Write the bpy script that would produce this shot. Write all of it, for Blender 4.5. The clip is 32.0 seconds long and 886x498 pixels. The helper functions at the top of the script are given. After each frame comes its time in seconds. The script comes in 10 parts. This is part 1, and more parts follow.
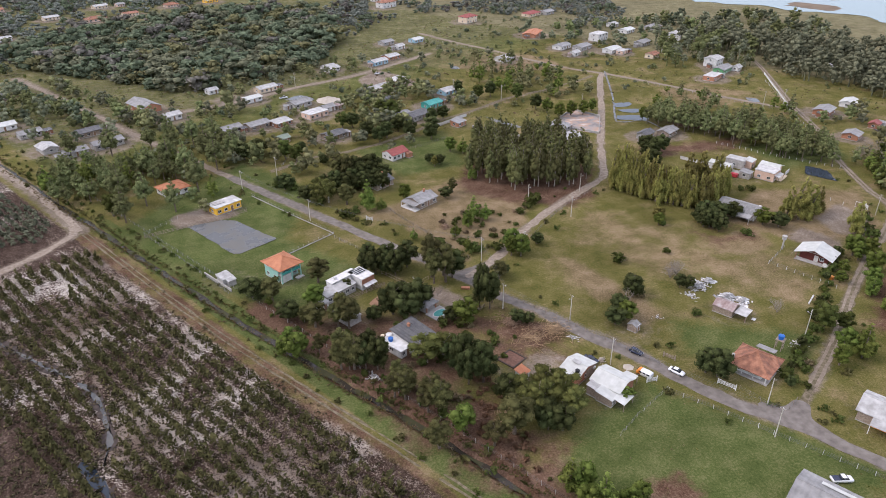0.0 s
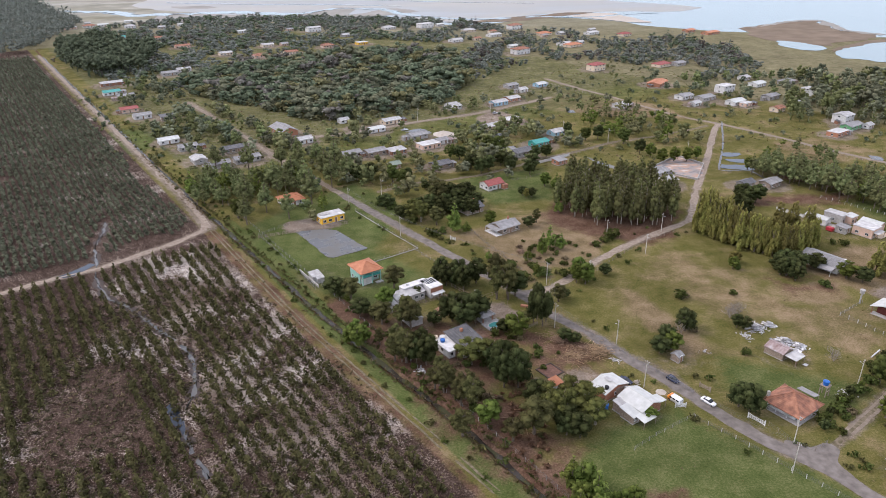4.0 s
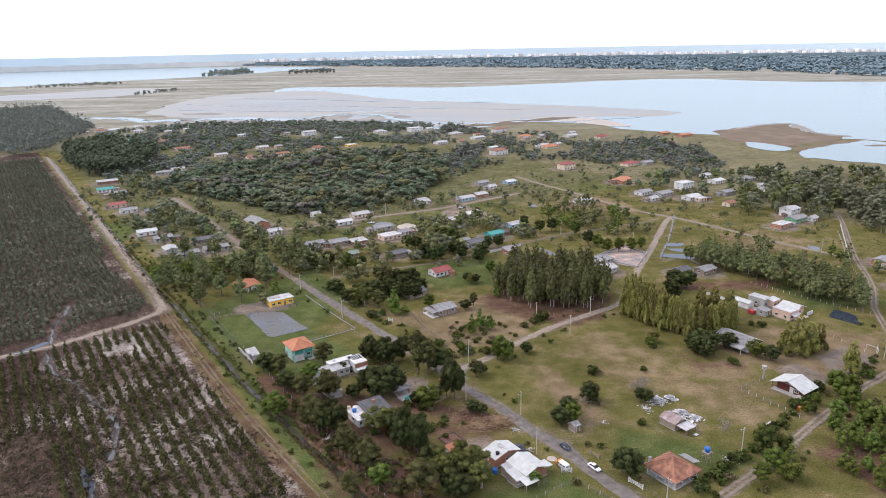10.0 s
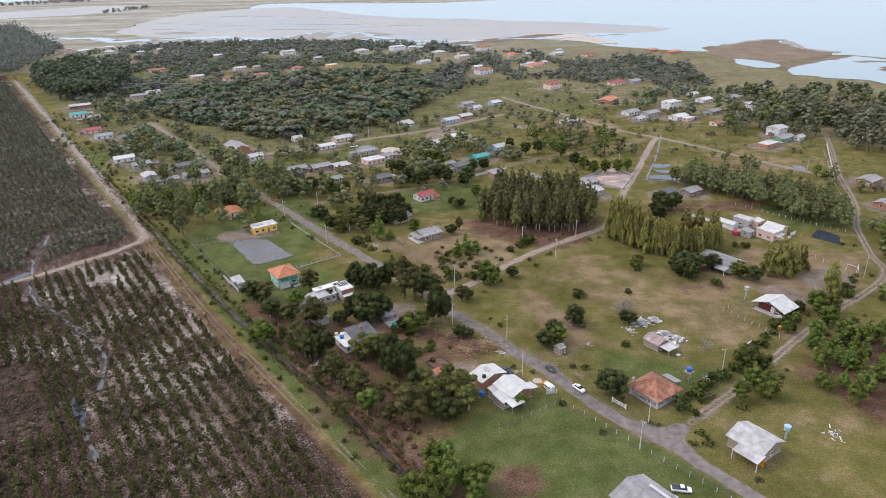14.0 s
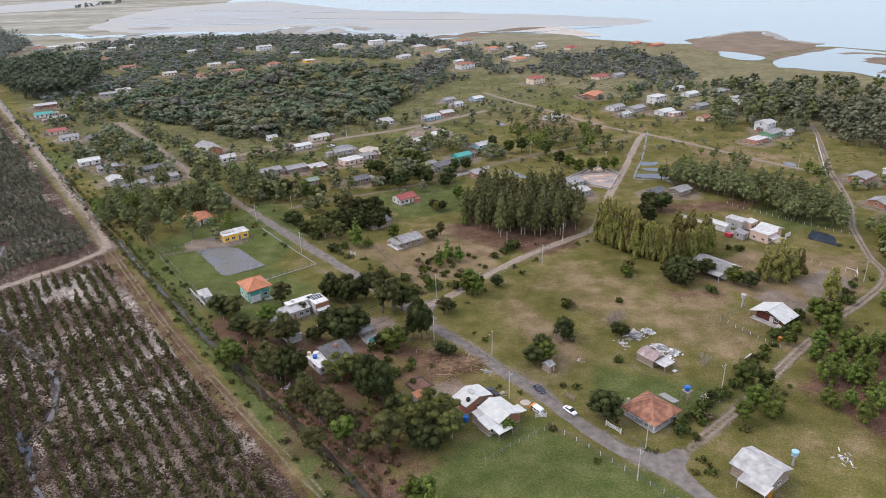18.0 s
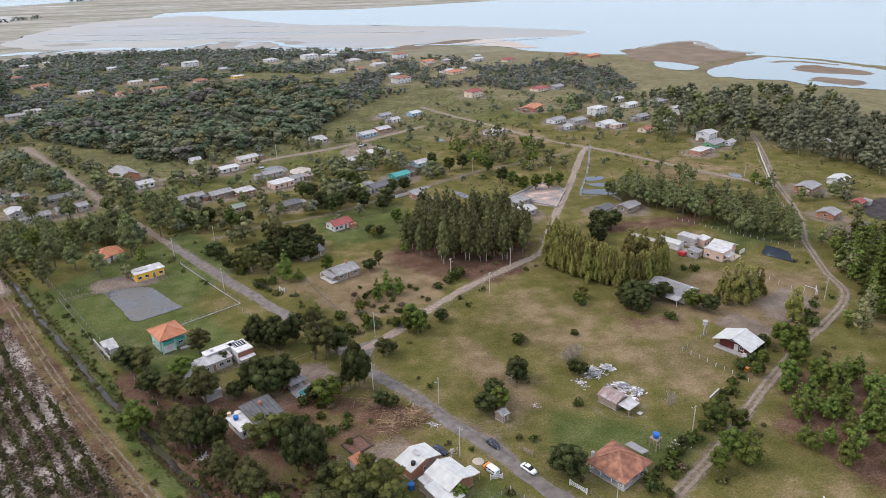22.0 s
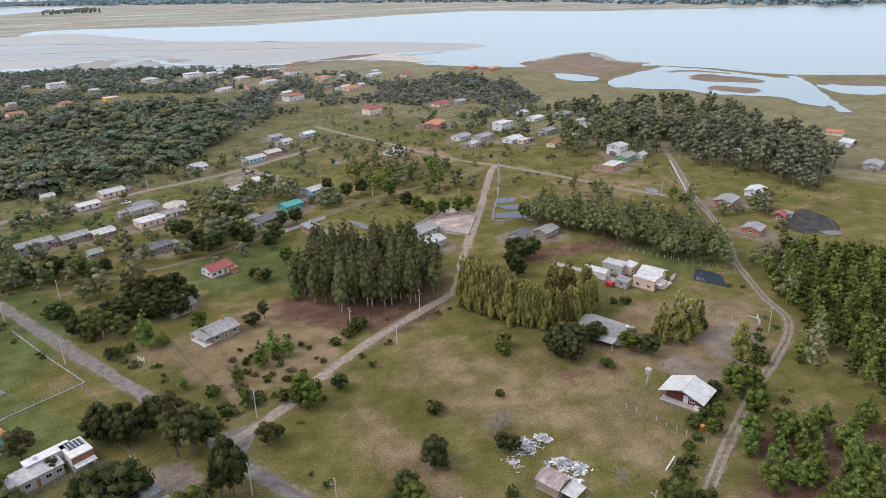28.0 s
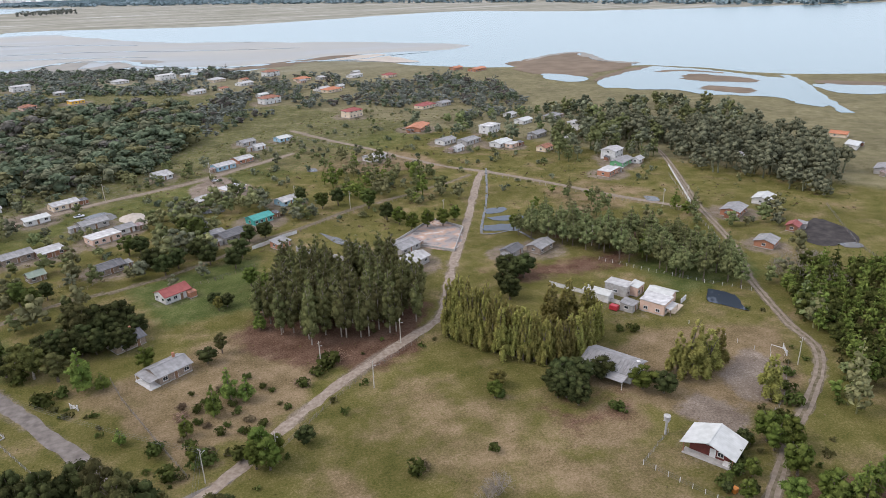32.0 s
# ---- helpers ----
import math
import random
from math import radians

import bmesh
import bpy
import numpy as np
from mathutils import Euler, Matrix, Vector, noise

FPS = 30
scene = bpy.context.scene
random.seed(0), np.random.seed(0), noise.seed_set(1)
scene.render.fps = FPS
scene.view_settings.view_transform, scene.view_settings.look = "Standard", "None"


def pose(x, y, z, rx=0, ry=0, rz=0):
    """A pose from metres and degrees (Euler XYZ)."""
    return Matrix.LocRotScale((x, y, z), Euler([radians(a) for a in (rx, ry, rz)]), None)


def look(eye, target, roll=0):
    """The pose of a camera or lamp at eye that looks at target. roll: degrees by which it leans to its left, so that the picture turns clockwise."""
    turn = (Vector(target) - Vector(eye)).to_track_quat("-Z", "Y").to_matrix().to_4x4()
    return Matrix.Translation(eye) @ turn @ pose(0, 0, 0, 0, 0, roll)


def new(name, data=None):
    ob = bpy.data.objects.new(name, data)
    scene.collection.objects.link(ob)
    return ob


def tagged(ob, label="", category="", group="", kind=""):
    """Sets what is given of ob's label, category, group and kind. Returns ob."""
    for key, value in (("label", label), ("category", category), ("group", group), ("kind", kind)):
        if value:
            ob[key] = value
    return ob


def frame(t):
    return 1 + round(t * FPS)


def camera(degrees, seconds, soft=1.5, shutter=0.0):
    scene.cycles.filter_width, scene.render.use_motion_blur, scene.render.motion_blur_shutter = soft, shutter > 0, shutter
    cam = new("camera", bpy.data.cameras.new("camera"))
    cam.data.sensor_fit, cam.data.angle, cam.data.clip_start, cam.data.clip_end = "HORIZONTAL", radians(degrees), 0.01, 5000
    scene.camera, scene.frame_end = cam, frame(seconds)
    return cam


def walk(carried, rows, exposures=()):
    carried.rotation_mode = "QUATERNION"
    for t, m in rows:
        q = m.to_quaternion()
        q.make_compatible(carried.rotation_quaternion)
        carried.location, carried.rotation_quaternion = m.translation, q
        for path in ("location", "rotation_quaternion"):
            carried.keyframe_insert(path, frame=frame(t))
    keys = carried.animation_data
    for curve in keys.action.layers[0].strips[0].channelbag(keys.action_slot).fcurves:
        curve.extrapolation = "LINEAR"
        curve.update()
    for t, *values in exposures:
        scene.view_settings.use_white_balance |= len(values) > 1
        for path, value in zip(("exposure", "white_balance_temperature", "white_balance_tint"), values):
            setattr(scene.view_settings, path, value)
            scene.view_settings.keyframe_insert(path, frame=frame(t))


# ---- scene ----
# ---- camera and its flight ----
cam = camera(65.52, 32.0, soft=0.5)
PATH = [
    (0, (-46.50, 39.87, 108.31), (-4.13, 210.00, 12.08), -0.64),
    (0.5, (-44.71, 36.80, 108.46), (-7.26, 208.11, 12.27), -0.68),
    (1, (-42.70, 33.64, 108.53), (-10.29, 206.30, 12.93), -0.66),
    (1.5, (-40.83, 30.59, 108.46), (-13.30, 204.57, 13.75), -0.64),
    (2, (-38.57, 27.39, 108.84), (-16.19, 202.62, 15.06), -0.73),
    (2.5, (-36.30, 24.63, 108.85), (-18.63, 201.46, 17.08), -0.72),
    (3, (-33.90, 21.98, 108.81), (-20.97, 200.48, 19.52), -0.76),
    (3.5, (-31.20, 19.34, 108.74), (-23.11, 199.35, 21.97), -0.83),
    (5.5, (-19.96, 10.29, 108.55), (-20.69, 195.16, 32.24), -0.96),
    (6, (-16.62, 8.58, 108.31), (-18.13, 194.51, 34.63), -1.01),
    (6.5, (-13.42, 6.74, 108.25), (-15.70, 193.69, 37.25), -1.04),
    (7, (-10.10, 5.07, 108.11), (-12.49, 193.03, 39.82), -1.07),
    (7.5, (-6.66, 3.64, 107.81), (-8.37, 192.57, 42.21), -1.08),
    (8, (-3.57, 2.15, 107.89), (-4.76, 191.92, 44.77), -0.85),
    (8.5, (-1.36, 1.01, 107.65), (-2.10, 191.43, 46.48), -0.91),
    (9, (0.08, 0.03, 107.74), (-0.20, 190.89, 47.99), -0.96),
    (9.5, (0.69, -0.67, 107.81), (1.18, 190.62, 49.40), -1.02),
    (10, (0.95, -1.07, 107.61), (2.48, 190.61, 50.53), -1.11),
    (10.5, (0.87, -1.27, 107.83), (3.55, 190.78, 52.07), -1.17),
    (11, (0.81, -1.28, 107.99), (4.09, 191.18, 53.70), -1.21),
    (11.5, (0.75, -1.15, 107.96), (4.52, 191.70, 55.09), -1.24),
    (12, (0.80, -0.88, 107.86), (5.37, 191.58, 53.64), -1.23),
    (12.5, (0.70, -0.39, 107.54), (5.85, 190.89, 49.37), -1.25),
    (13, (0.88, -0.04, 107.54), (6.06, 189.04, 42.57), -1.33),
    (13.5, (0.96, 0.66, 107.67), (6.10, 187.00, 35.22), -1.40),
    (14, (1.01, 1.55, 107.86), (6.17, 185.47, 29.47), -1.41),
    (14.5, (1.13, 2.70, 108.06), (6.37, 185.21, 26.45), -1.44),
    (16.5, (1.76, 9.35, 107.76), (8.67, 191.70, 25.90), -1.49),
    (17, (2.22, 11.55, 107.60), (9.77, 193.90, 25.82), -1.57),
    (17.5, (2.56, 13.81, 107.21), (10.99, 196.20, 25.59), -1.60),
    (18, (2.86, 16.22, 106.94), (12.55, 199.20, 26.80), -1.60),
    (18.5, (3.08, 18.70, 106.55), (14.55, 202.46, 28.43), -1.56),
    (19, (3.60, 21.23, 106.27), (16.59, 205.06, 28.55), -1.60),
    (19.5, (3.94, 23.95, 105.99), (18.86, 207.64, 28.30), -1.59),
    (20, (4.29, 26.66, 105.62), (21.50, 210.19, 28.02), -1.59),
    (20.5, (4.88, 29.42, 105.17), (24.26, 212.81, 27.76), -1.64),
    (21, (5.46, 32.25, 104.96), (26.98, 215.39, 27.51), -1.67),
    (21.5, (5.76, 35.08, 104.61), (29.66, 217.94, 27.20), -1.62),
    (22, (6.35, 37.79, 104.41), (32.41, 220.36, 27.02), -1.65),
    (22.5, (6.90, 40.72, 103.98), (35.17, 222.98, 26.65), -1.64),
    (23, (7.53, 43.53, 103.73), (37.95, 225.45, 26.41), -1.64),
    (23.5, (8.14, 46.37, 103.42), (40.89, 228.21, 26.87), -1.64),
    (24, (8.78, 49.17, 103.07), (43.88, 230.91, 27.31), -1.65),
    (24.5, (9.61, 51.98, 102.60), (46.98, 233.65, 27.76), -1.65),
    (25, (10.36, 54.66, 102.10), (50.04, 236.01, 27.68), -1.68),
    (25.5, (11.27, 57.64, 101.60), (53.14, 238.49, 27.19), -1.63),
    (27.5, (14.97, 69.86, 99.16), (65.80, 248.53, 25.05), -1.57),
    (28, (16.05, 72.91, 98.69), (68.06, 251.25, 24.58), -1.60),
    (28.5, (17.17, 75.64, 98.27), (69.52, 253.87, 24.16), -1.60),
    (29, (18.47, 78.93, 97.25), (71.14, 257.17, 23.38), -1.73),
    (29.5, (19.66, 82.40, 96.74), (72.68, 260.51, 22.81), -1.74),
    (30, (20.42, 85.00, 96.59), (73.93, 262.97, 22.68), -1.78),
    (30.5, (21.30, 88.61, 96.09), (75.60, 266.33, 22.14), -1.62),
    (31, (23.08, 91.69, 95.62), (77.54, 269.37, 21.68), -1.76),
    (31.5, (24.02, 94.94, 94.89), (79.18, 272.44, 21.06), -1.75),
    (32, (24.29, 98.05, 94.50), (80.29, 275.27, 20.62), -1.66),
]
walk(cam, [(t, look(eye, target, roll)) for t, eye, target, roll in PATH], [(0, 0.42, 5850, 22), (16, 0.38, 5850, 20), (32, 0.3, 5850, 18)])

# ---- sky and sun: a thin bright veil of cloud ----
world = bpy.data.worlds.new("world")
scene.world = world
world.use_nodes = True
wn = world.node_tree
sky = wn.nodes.new("ShaderNodeTexSky")
sky.sky_type = "NISHITA"
sky.sun_disc = False
SUN_EL, SUN_AZ = 44.0, 285.0      # degrees; azimuth clockwise from +y
sky.sun_elevation, sky.sun_rotation = radians(SUN_EL), radians(SUN_AZ)
sky.air_density, sky.dust_density, sky.ozone_density = 1.0, 2.0, 1.0
tc = wn.nodes.new("ShaderNodeTexCoord")
sep = wn.nodes.new("ShaderNodeSeparateXYZ")
wn.links.new(tc.outputs["Generated"], sep.inputs["Vector"])
fade = wn.nodes.new("ShaderNodeValToRGB")         # an even veil, a little bluer at the horizon
fade.color_ramp.elements[0].position, fade.color_ramp.elements[0].color = 0.0, (0.84, 0.955, 0.96, 1)
fade.color_ramp.elements[1].position, fade.color_ramp.elements[1].color = 0.6, (0.8, 0.8, 0.8, 1)
wn.links.new(sep.outputs["Z"], fade.inputs["Fac"])
gain = wn.nodes.new("ShaderNodeVectorMath")
gain.operation = "SCALE"
gain.inputs["Scale"].default_value = 11.5
wn.links.new(fade.outputs["Color"], gain.inputs[0])
veil = wn.nodes.new("ShaderNodeMix")
veil.data_type = "RGBA"
veil.inputs["Factor"].default_value = 0.75
wn.links.new(sky.outputs[0], veil.inputs["A"])
wn.links.new(gain.outputs["Vector"], veil.inputs["B"])
bgn = wn.nodes["Background"]
bgn.inputs["Strength"].default_value = 0.12
wn.links.new(veil.outputs["Result"], bgn.inputs["Color"])
sun = new("sun", bpy.data.lights.new("sun", "SUN"))
sun.data.energy, sun.data.angle, sun.data.color = 1.4, radians(28), (1.0, 0.88, 0.7)
_az, _el = radians(SUN_AZ), radians(SUN_EL)
sun.matrix_world = look((500 * math.sin(_az) * math.cos(_el), 500 * math.cos(_az) * math.cos(_el), 500 * math.sin(_el)), (0, 0, 0))

# ---- materials ----
def material(name, colours, scale=1.0, rough=0.85, bump=0.0, bump_scale=None, vary=0.0, island=0.0, metal=0.0, spec=0.3, detail=6.0, large=0.0, coord="Object"):
    """Two-scale mottled surface: colours are mixed by fine noise, a slow noise darkens and lightens large patches."""
    m = bpy.data.materials.new(name)
    m.use_nodes = True
    t = m.node_tree
    n, l = t.nodes, t.links
    b = n["Principled BSDF"]
    b.inputs["Roughness"].default_value = rough
    b.inputs["Metallic"].default_value = metal
    b.inputs["Specular IOR Level"].default_value = spec
    co = n.new("ShaderNodeTexCoord")
    nz = n.new("ShaderNodeTexNoise")
    nz.inputs["Scale"].default_value, nz.inputs["Detail"].default_value = scale, detail
    l.new(co.outputs[coord], nz.inputs["Vector"])
    rp = n.new("ShaderNodeValToRGB")
    rp.color_ramp.elements[0].position, rp.color_ramp.elements[1].position = 0.3, 0.7
    rp.color_ramp.elements[0].color = (*colours[0], 1)
    rp.color_ramp.elements[1].color = (*colours[-1], 1)
    for k, c in enumerate(colours[1:-1]):
        e = rp.color_ramp.elements.new(0.3 + 0.4 * (k + 1) / (len(colours) - 1))
        e.color = (*c, 1)
    l.new(nz.outputs["Fac"], rp.inputs["Fac"])
    out = rp.outputs["Color"]
    hsv = n.new("ShaderNodeHueSaturation")
    l.new(out, hsv.inputs["Color"])
    val = None
    def add(a, socket, amount):
        mr = n.new("ShaderNodeMapRange")
        mr.inputs["To Min"].default_value, mr.inputs["To Max"].default_value = 1 - amount, 1 + amount
        l.new(socket, mr.inputs["Value"])
        if a is None:
            return mr.outputs["Result"]
        mu = n.new("ShaderNodeMath")
        mu.operation = "MULTIPLY"
        l.new(a, mu.inputs[0])
        l.new(mr.outputs["Result"], mu.inputs[1])
        return mu.outputs["Value"]
    if vary:
        oi = n.new("ShaderNodeObjectInfo")
        val = add(val, oi.outputs["Random"], vary)
        hm = n.new("ShaderNodeMapRange")
        hm.inputs["To Min"].default_value, hm.inputs["To Max"].default_value = 0.5 - vary * 0.07, 0.5 + vary * 0.07
        l.new(oi.outputs["Random"], hm.inputs["Value"])
        l.new(hm.outputs["Result"], hsv.inputs["Hue"])
    if island:
        ge = n.new("ShaderNodeNewGeometry")
        val = add(val, ge.outputs["Random Per Island"], island)
    if large:
        n2 = n.new("ShaderNodeTexNoise")
        n2.inputs["Scale"].default_value, n2.inputs["Detail"].default_value = scale * 0.08, 3.0
        l.new(co.outputs[coord], n2.inputs["Vector"])
        val = add(val, n2.outputs["Fac"], large)
    if val is not None:
        l.new(val, hsv.inputs["Value"])
    l.new(hsv.outputs["Color"], b.inputs["Base Color"])
    if bump:
        bp = n.new("ShaderNodeBump")
        bp.inputs["Strength"].default_value = min(1.0, bump)
        bp.inputs["Distance"].default_value = 0.05
        nb = n.new("ShaderNodeTexNoise")
        nb.inputs["Scale"].default_value, nb.inputs["Detail"].default_value = bump_scale or scale * 3, 6.0
        l.new(co.outputs[coord], nb.inputs["Vector"])
        l.new(nb.outputs["Fac"], bp.inputs["Height"])
        l.new(bp.outputs["Normal"], b.inputs["Normal"])
    return m


def ribbed(name, colours, pitch=0.9, axis=0, rough=0.6, depth=0.08, vary=0.0, stain=0.25, metal=0.0):
    """Corrugated or tiled roof sheet: ridges run down the slope, with weather stains."""
    m = material(name, colours, scale=0.6, rough=rough, vary=vary, large=stain, metal=metal)
    t = m.node_tree
    n, l = t.nodes, t.links
    co = [x for x in n if x.type == "TEX_COORD"][0]
    wv = n.new("ShaderNodeTexWave")
    wv.wave_type, wv.bands_direction = "BANDS", "XYZ"[axis]
    wv.inputs["Scale"].default_value = 0.314 / pitch
    wv.inputs["Distortion"].default_value = 0.15
    l.new(co.outputs["Object"], wv.inputs["Vector"])
    bp = n.new("ShaderNodeBump")
    bp.inputs["Strength"].default_value, bp.inputs["Distance"].default_value = 0.8, depth
    l.new(wv.outputs["Fac"], bp.inputs["Height"])
    l.new(bp.outputs["Normal"], n["Principled BSDF"].inputs["Normal"])
    return m


def foliage(name, dark, light, vary=0.25, trans=0.15):
    m = material(name, (dark, light), scale=0.35, rough=0.9, vary=vary, island=0.28, spec=0.04)
    n, l = m.node_tree.nodes, m.node_tree.links
    b = n["Principled BSDF"]
    tr = n.new("ShaderNodeBsdfTranslucent")
    src = b.inputs["Base Color"].links[0].from_socket
    l.new(src, tr.inputs["Color"])
    mx = n.new("ShaderNodeMixShader")
    mx.inputs["Fac"].default_value = trans
    l.new(b.outputs["BSDF"], mx.inputs[1])
    l.new(tr.outputs["BSDF"], mx.inputs[2])
    l.new(mx.outputs["Shader"], n["Material Output"].inputs["Surface"])
    return m


M = {}
M["leaf_dark"] = foliage("leaf_dark", (0.026, 0.034, 0.012), (0.092, 0.102, 0.036))
M["leaf_mid"] = foliage("leaf_mid", (0.042, 0.056, 0.014), (0.115, 0.132, 0.036))
M["leaf_bright"] = foliage("leaf_bright", (0.065, 0.09, 0.016), (0.15, 0.178, 0.042))
M["leaf_olive"] = foliage("leaf_olive", (0.055, 0.056, 0.02), (0.135, 0.126, 0.048))
M["leaf_euc"] = foliage("leaf_euc", (0.075, 0.08, 0.03), (0.19, 0.185, 0.072))
M["leaf_cas"] = foliage("leaf_cas", (0.14, 0.135, 0.034), (0.29, 0.26, 0.08))
M["leaf_pine"] = foliage("leaf_pine", (0.07, 0.1, 0.02), (0.2, 0.235, 0.055))
M["leaf_sapling"] = foliage("leaf_sapling", (0.054, 0.058, 0.023), (0.168, 0.164, 0.064))
# woodland leaf, lifted so that its colour carries distance haze
M["leaf_wood"] = foliage("leaf_wood", (0.106, 0.116, 0.072), (0.248, 0.254, 0.155))
# leaf of the farthest trees: distance haze put into a paler, greyer green
M["leaf_hazed"] = foliage("leaf_hazed", (0.122, 0.136, 0.114), (0.25, 0.264, 0.218))
M["leaf_brush"] = foliage("leaf_brush", (0.045, 0.038, 0.022), (0.11, 0.092, 0.054))
# native wood leaf, likewise paled and blued with haze in the colour
M["leaf_native"] = foliage("leaf_native", (0.064, 0.08, 0.05), (0.172, 0.196, 0.118))
M["leaf_grey"] = foliage("leaf_grey", (0.1, 0.09, 0.075), (0.23, 0.215, 0.18))
M["leaf_young"] = foliage("leaf_young", (0.08, 0.092, 0.06), (0.19, 0.2, 0.13))
M["leaf_loose"] = foliage("leaf_loose", (0.06, 0.068, 0.02), (0.165, 0.168, 0.05))
M["leaf_rust"] = foliage("leaf_rust", (0.09, 0.048, 0.028), (0.19, 0.115, 0.07))
# leaves of the village lots: lighter than near trees, haze put into the colour
M["leaf_lot"] = foliage("leaf_lot", (0.09, 0.106, 0.042), (0.225, 0.24, 0.1))
M["leaf_lot_olive"] = foliage("leaf_lot_olive", (0.12, 0.12, 0.054), (0.26, 0.248, 0.118))
M["leaf_dry"] = foliage("leaf_dry", (0.12, 0.09, 0.05), (0.24, 0.19, 0.115))
M["leaf_yellow"] = foliage("leaf_yellow", (0.10, 0.09, 0.025), (0.2, 0.17, 0.05))
M["leaf_tuft"] = foliage("leaf_tuft", (0.13, 0.12, 0.035), (0.23, 0.2, 0.075))
M["bark"] = material("bark", ((0.09, 0.07, 0.05), (0.2, 0.16, 0.12)), scale=3, bump=0.6)
M["bark_pale"] = material("bark_pale", ((0.2, 0.17, 0.13), (0.4, 0.35, 0.3)), scale=2, bump=0.4)
M["road"] = material("road", ((0.125, 0.109, 0.094), (0.175, 0.154, 0.134), (0.225, 0.2, 0.176)), scale=0.5, rough=0.95, large=0.15, detail=9, spec=0.1)
M["track"] = material("track", ((0.2, 0.158, 0.118), (0.27, 0.22, 0.17), (0.34, 0.285, 0.228)), scale=0.9, rough=0.95, large=0.2, detail=9, spec=0.1)
M["lane"] = material("rutted_lane", ((0.18, 0.145, 0.106), (0.232, 0.19, 0.144), (0.29, 0.24, 0.186)), scale=0.7, rough=0.95, large=0.25, detail=9, spec=0.1)
M["lane_bed"] = material("grassy_lane_bed", ((0.095, 0.083, 0.045), (0.155, 0.128, 0.083), (0.215, 0.178, 0.13)), scale=0.9, rough=0.95, large=0.3, detail=9, spec=0.1)
M["pole"] = material("weathered_pole", ((0.42, 0.39, 0.33), (0.58, 0.54, 0.47)), scale=2.0, rough=0.9)
M["gully"] = material("gully_mud", ((0.03, 0.022, 0.018), (0.08, 0.058, 0.046)), scale=1.2, rough=0.7, bump=0.5, large=0.2)
M["white"] = material("white_paint", ((0.52, 0.51, 0.48), (0.72, 0.71, 0.69)), scale=0.8, rough=0.75, large=0.2)
M["cream"] = material("cream_paint", ((0.62, 0.5, 0.36), (0.72, 0.6, 0.45)), scale=0.8, rough=0.8, large=0.12)
M["pink"] = material("pink_plaster", ((0.58, 0.4, 0.3), (0.68, 0.5, 0.4)), scale=0.8, rough=0.85, large=0.15)
M["yellow"] = material("yellow_paint", ((0.72, 0.4, 0.03), (0.8, 0.48, 0.05)), scale=0.8, rough=0.7, large=0.1)
M["mint"] = material("mint_paint", ((0.28, 0.5, 0.42), (0.36, 0.58, 0.5)), scale=0.8, rough=0.7, large=0.1)
M["teal"] = material("teal_paint", ((0.05, 0.3, 0.26), (0.08, 0.38, 0.33)), scale=0.8, rough=0.6, large=0.15)
M["blue"] = material("pale_blue_paint", ((0.28, 0.46, 0.56), (0.36, 0.54, 0.64)), scale=0.8, rough=0.7, large=0.1)
M["green"] = material("green_paint", ((0.12, 0.33, 0.15), (0.18, 0.4, 0.2)), scale=0.8, rough=0.7, large=0.1)
M["maroon"] = material("maroon_boards", ((0.09, 0.022, 0.016), (0.15, 0.04, 0.03)), scale=1.2, rough=0.7, large=0.15)
M["brick"] = material("raw_brick", ((0.34, 0.15, 0.085), (0.45, 0.23, 0.14)), scale=2.5, rough=0.9, large=0.2)
M["concrete"] = material("concrete", ((0.3, 0.29, 0.27), (0.45, 0.43, 0.4)), scale=1.2, rough=0.9, bump=0.3, large=0.25)
M["wood"] = material("grey_boards", ((0.2, 0.155, 0.115), (0.36, 0.29, 0.23)), scale=2.5, rough=0.85, bump=0.3, large=0.2)
M["wood_red"] = material("reddish_boards", ((0.2, 0.09, 0.05), (0.32, 0.16, 0.1)), scale=2.5, rough=0.85, bump=0.3, large=0.2)
M["post"] = material("fence_post", ((0.3, 0.28, 0.25), (0.5, 0.48, 0.44)), scale=3, rough=0.9, vary=0.25)
M["wire"] = material("wire", ((0.12, 0.12, 0.12), (0.2, 0.2, 0.2)), scale=3, rough=0.5, metal=0.6)
M["glass"] = material("dark_glass", ((0.015, 0.02, 0.025), (0.03, 0.036, 0.04)), scale=0.6, rough=0.08, spec=0.6)
M["doorwood"] = material("door_boards", ((0.18, 0.1, 0.055), (0.28, 0.17, 0.1)), scale=2, rough=0.6)
M["tile_orange"] = ribbed("clay_tiles_orange", ((0.4, 0.15, 0.07), (0.52, 0.22, 0.11)), pitch=0.35, stain=0.2)
M["tile_old"] = ribbed("clay_tiles_old", ((0.15, 0.07, 0.045), (0.3, 0.13, 0.075), (0.45, 0.22, 0.13)), pitch=0.4, stain=0.6)
M["tile_red"] = ribbed("red_tiles", ((0.25, 0.065, 0.055), (0.35, 0.1, 0.085)), pitch=0.4, stain=0.3)
M["sheet_grey"] = ribbed("grey_fibre_sheets", ((0.2, 0.195, 0.185), (0.34, 0.33, 0.32)), pitch=0.9, depth=0.07, stain=0.5)
M["sheet_dark"] = ribbed("dark_fibre_sheets", ((0.085, 0.085, 0.09), (0.16, 0.155, 0.15)), pitch=1.0, depth=0.12, stain=0.35)
M["sheet_pale"] = ribbed("pale_fibre_sheets", ((0.3, 0.29, 0.27), (0.42, 0.41, 0.39), (0.54, 0.53, 0.51)), pitch=0.6, depth=0.03, stain=0.45)
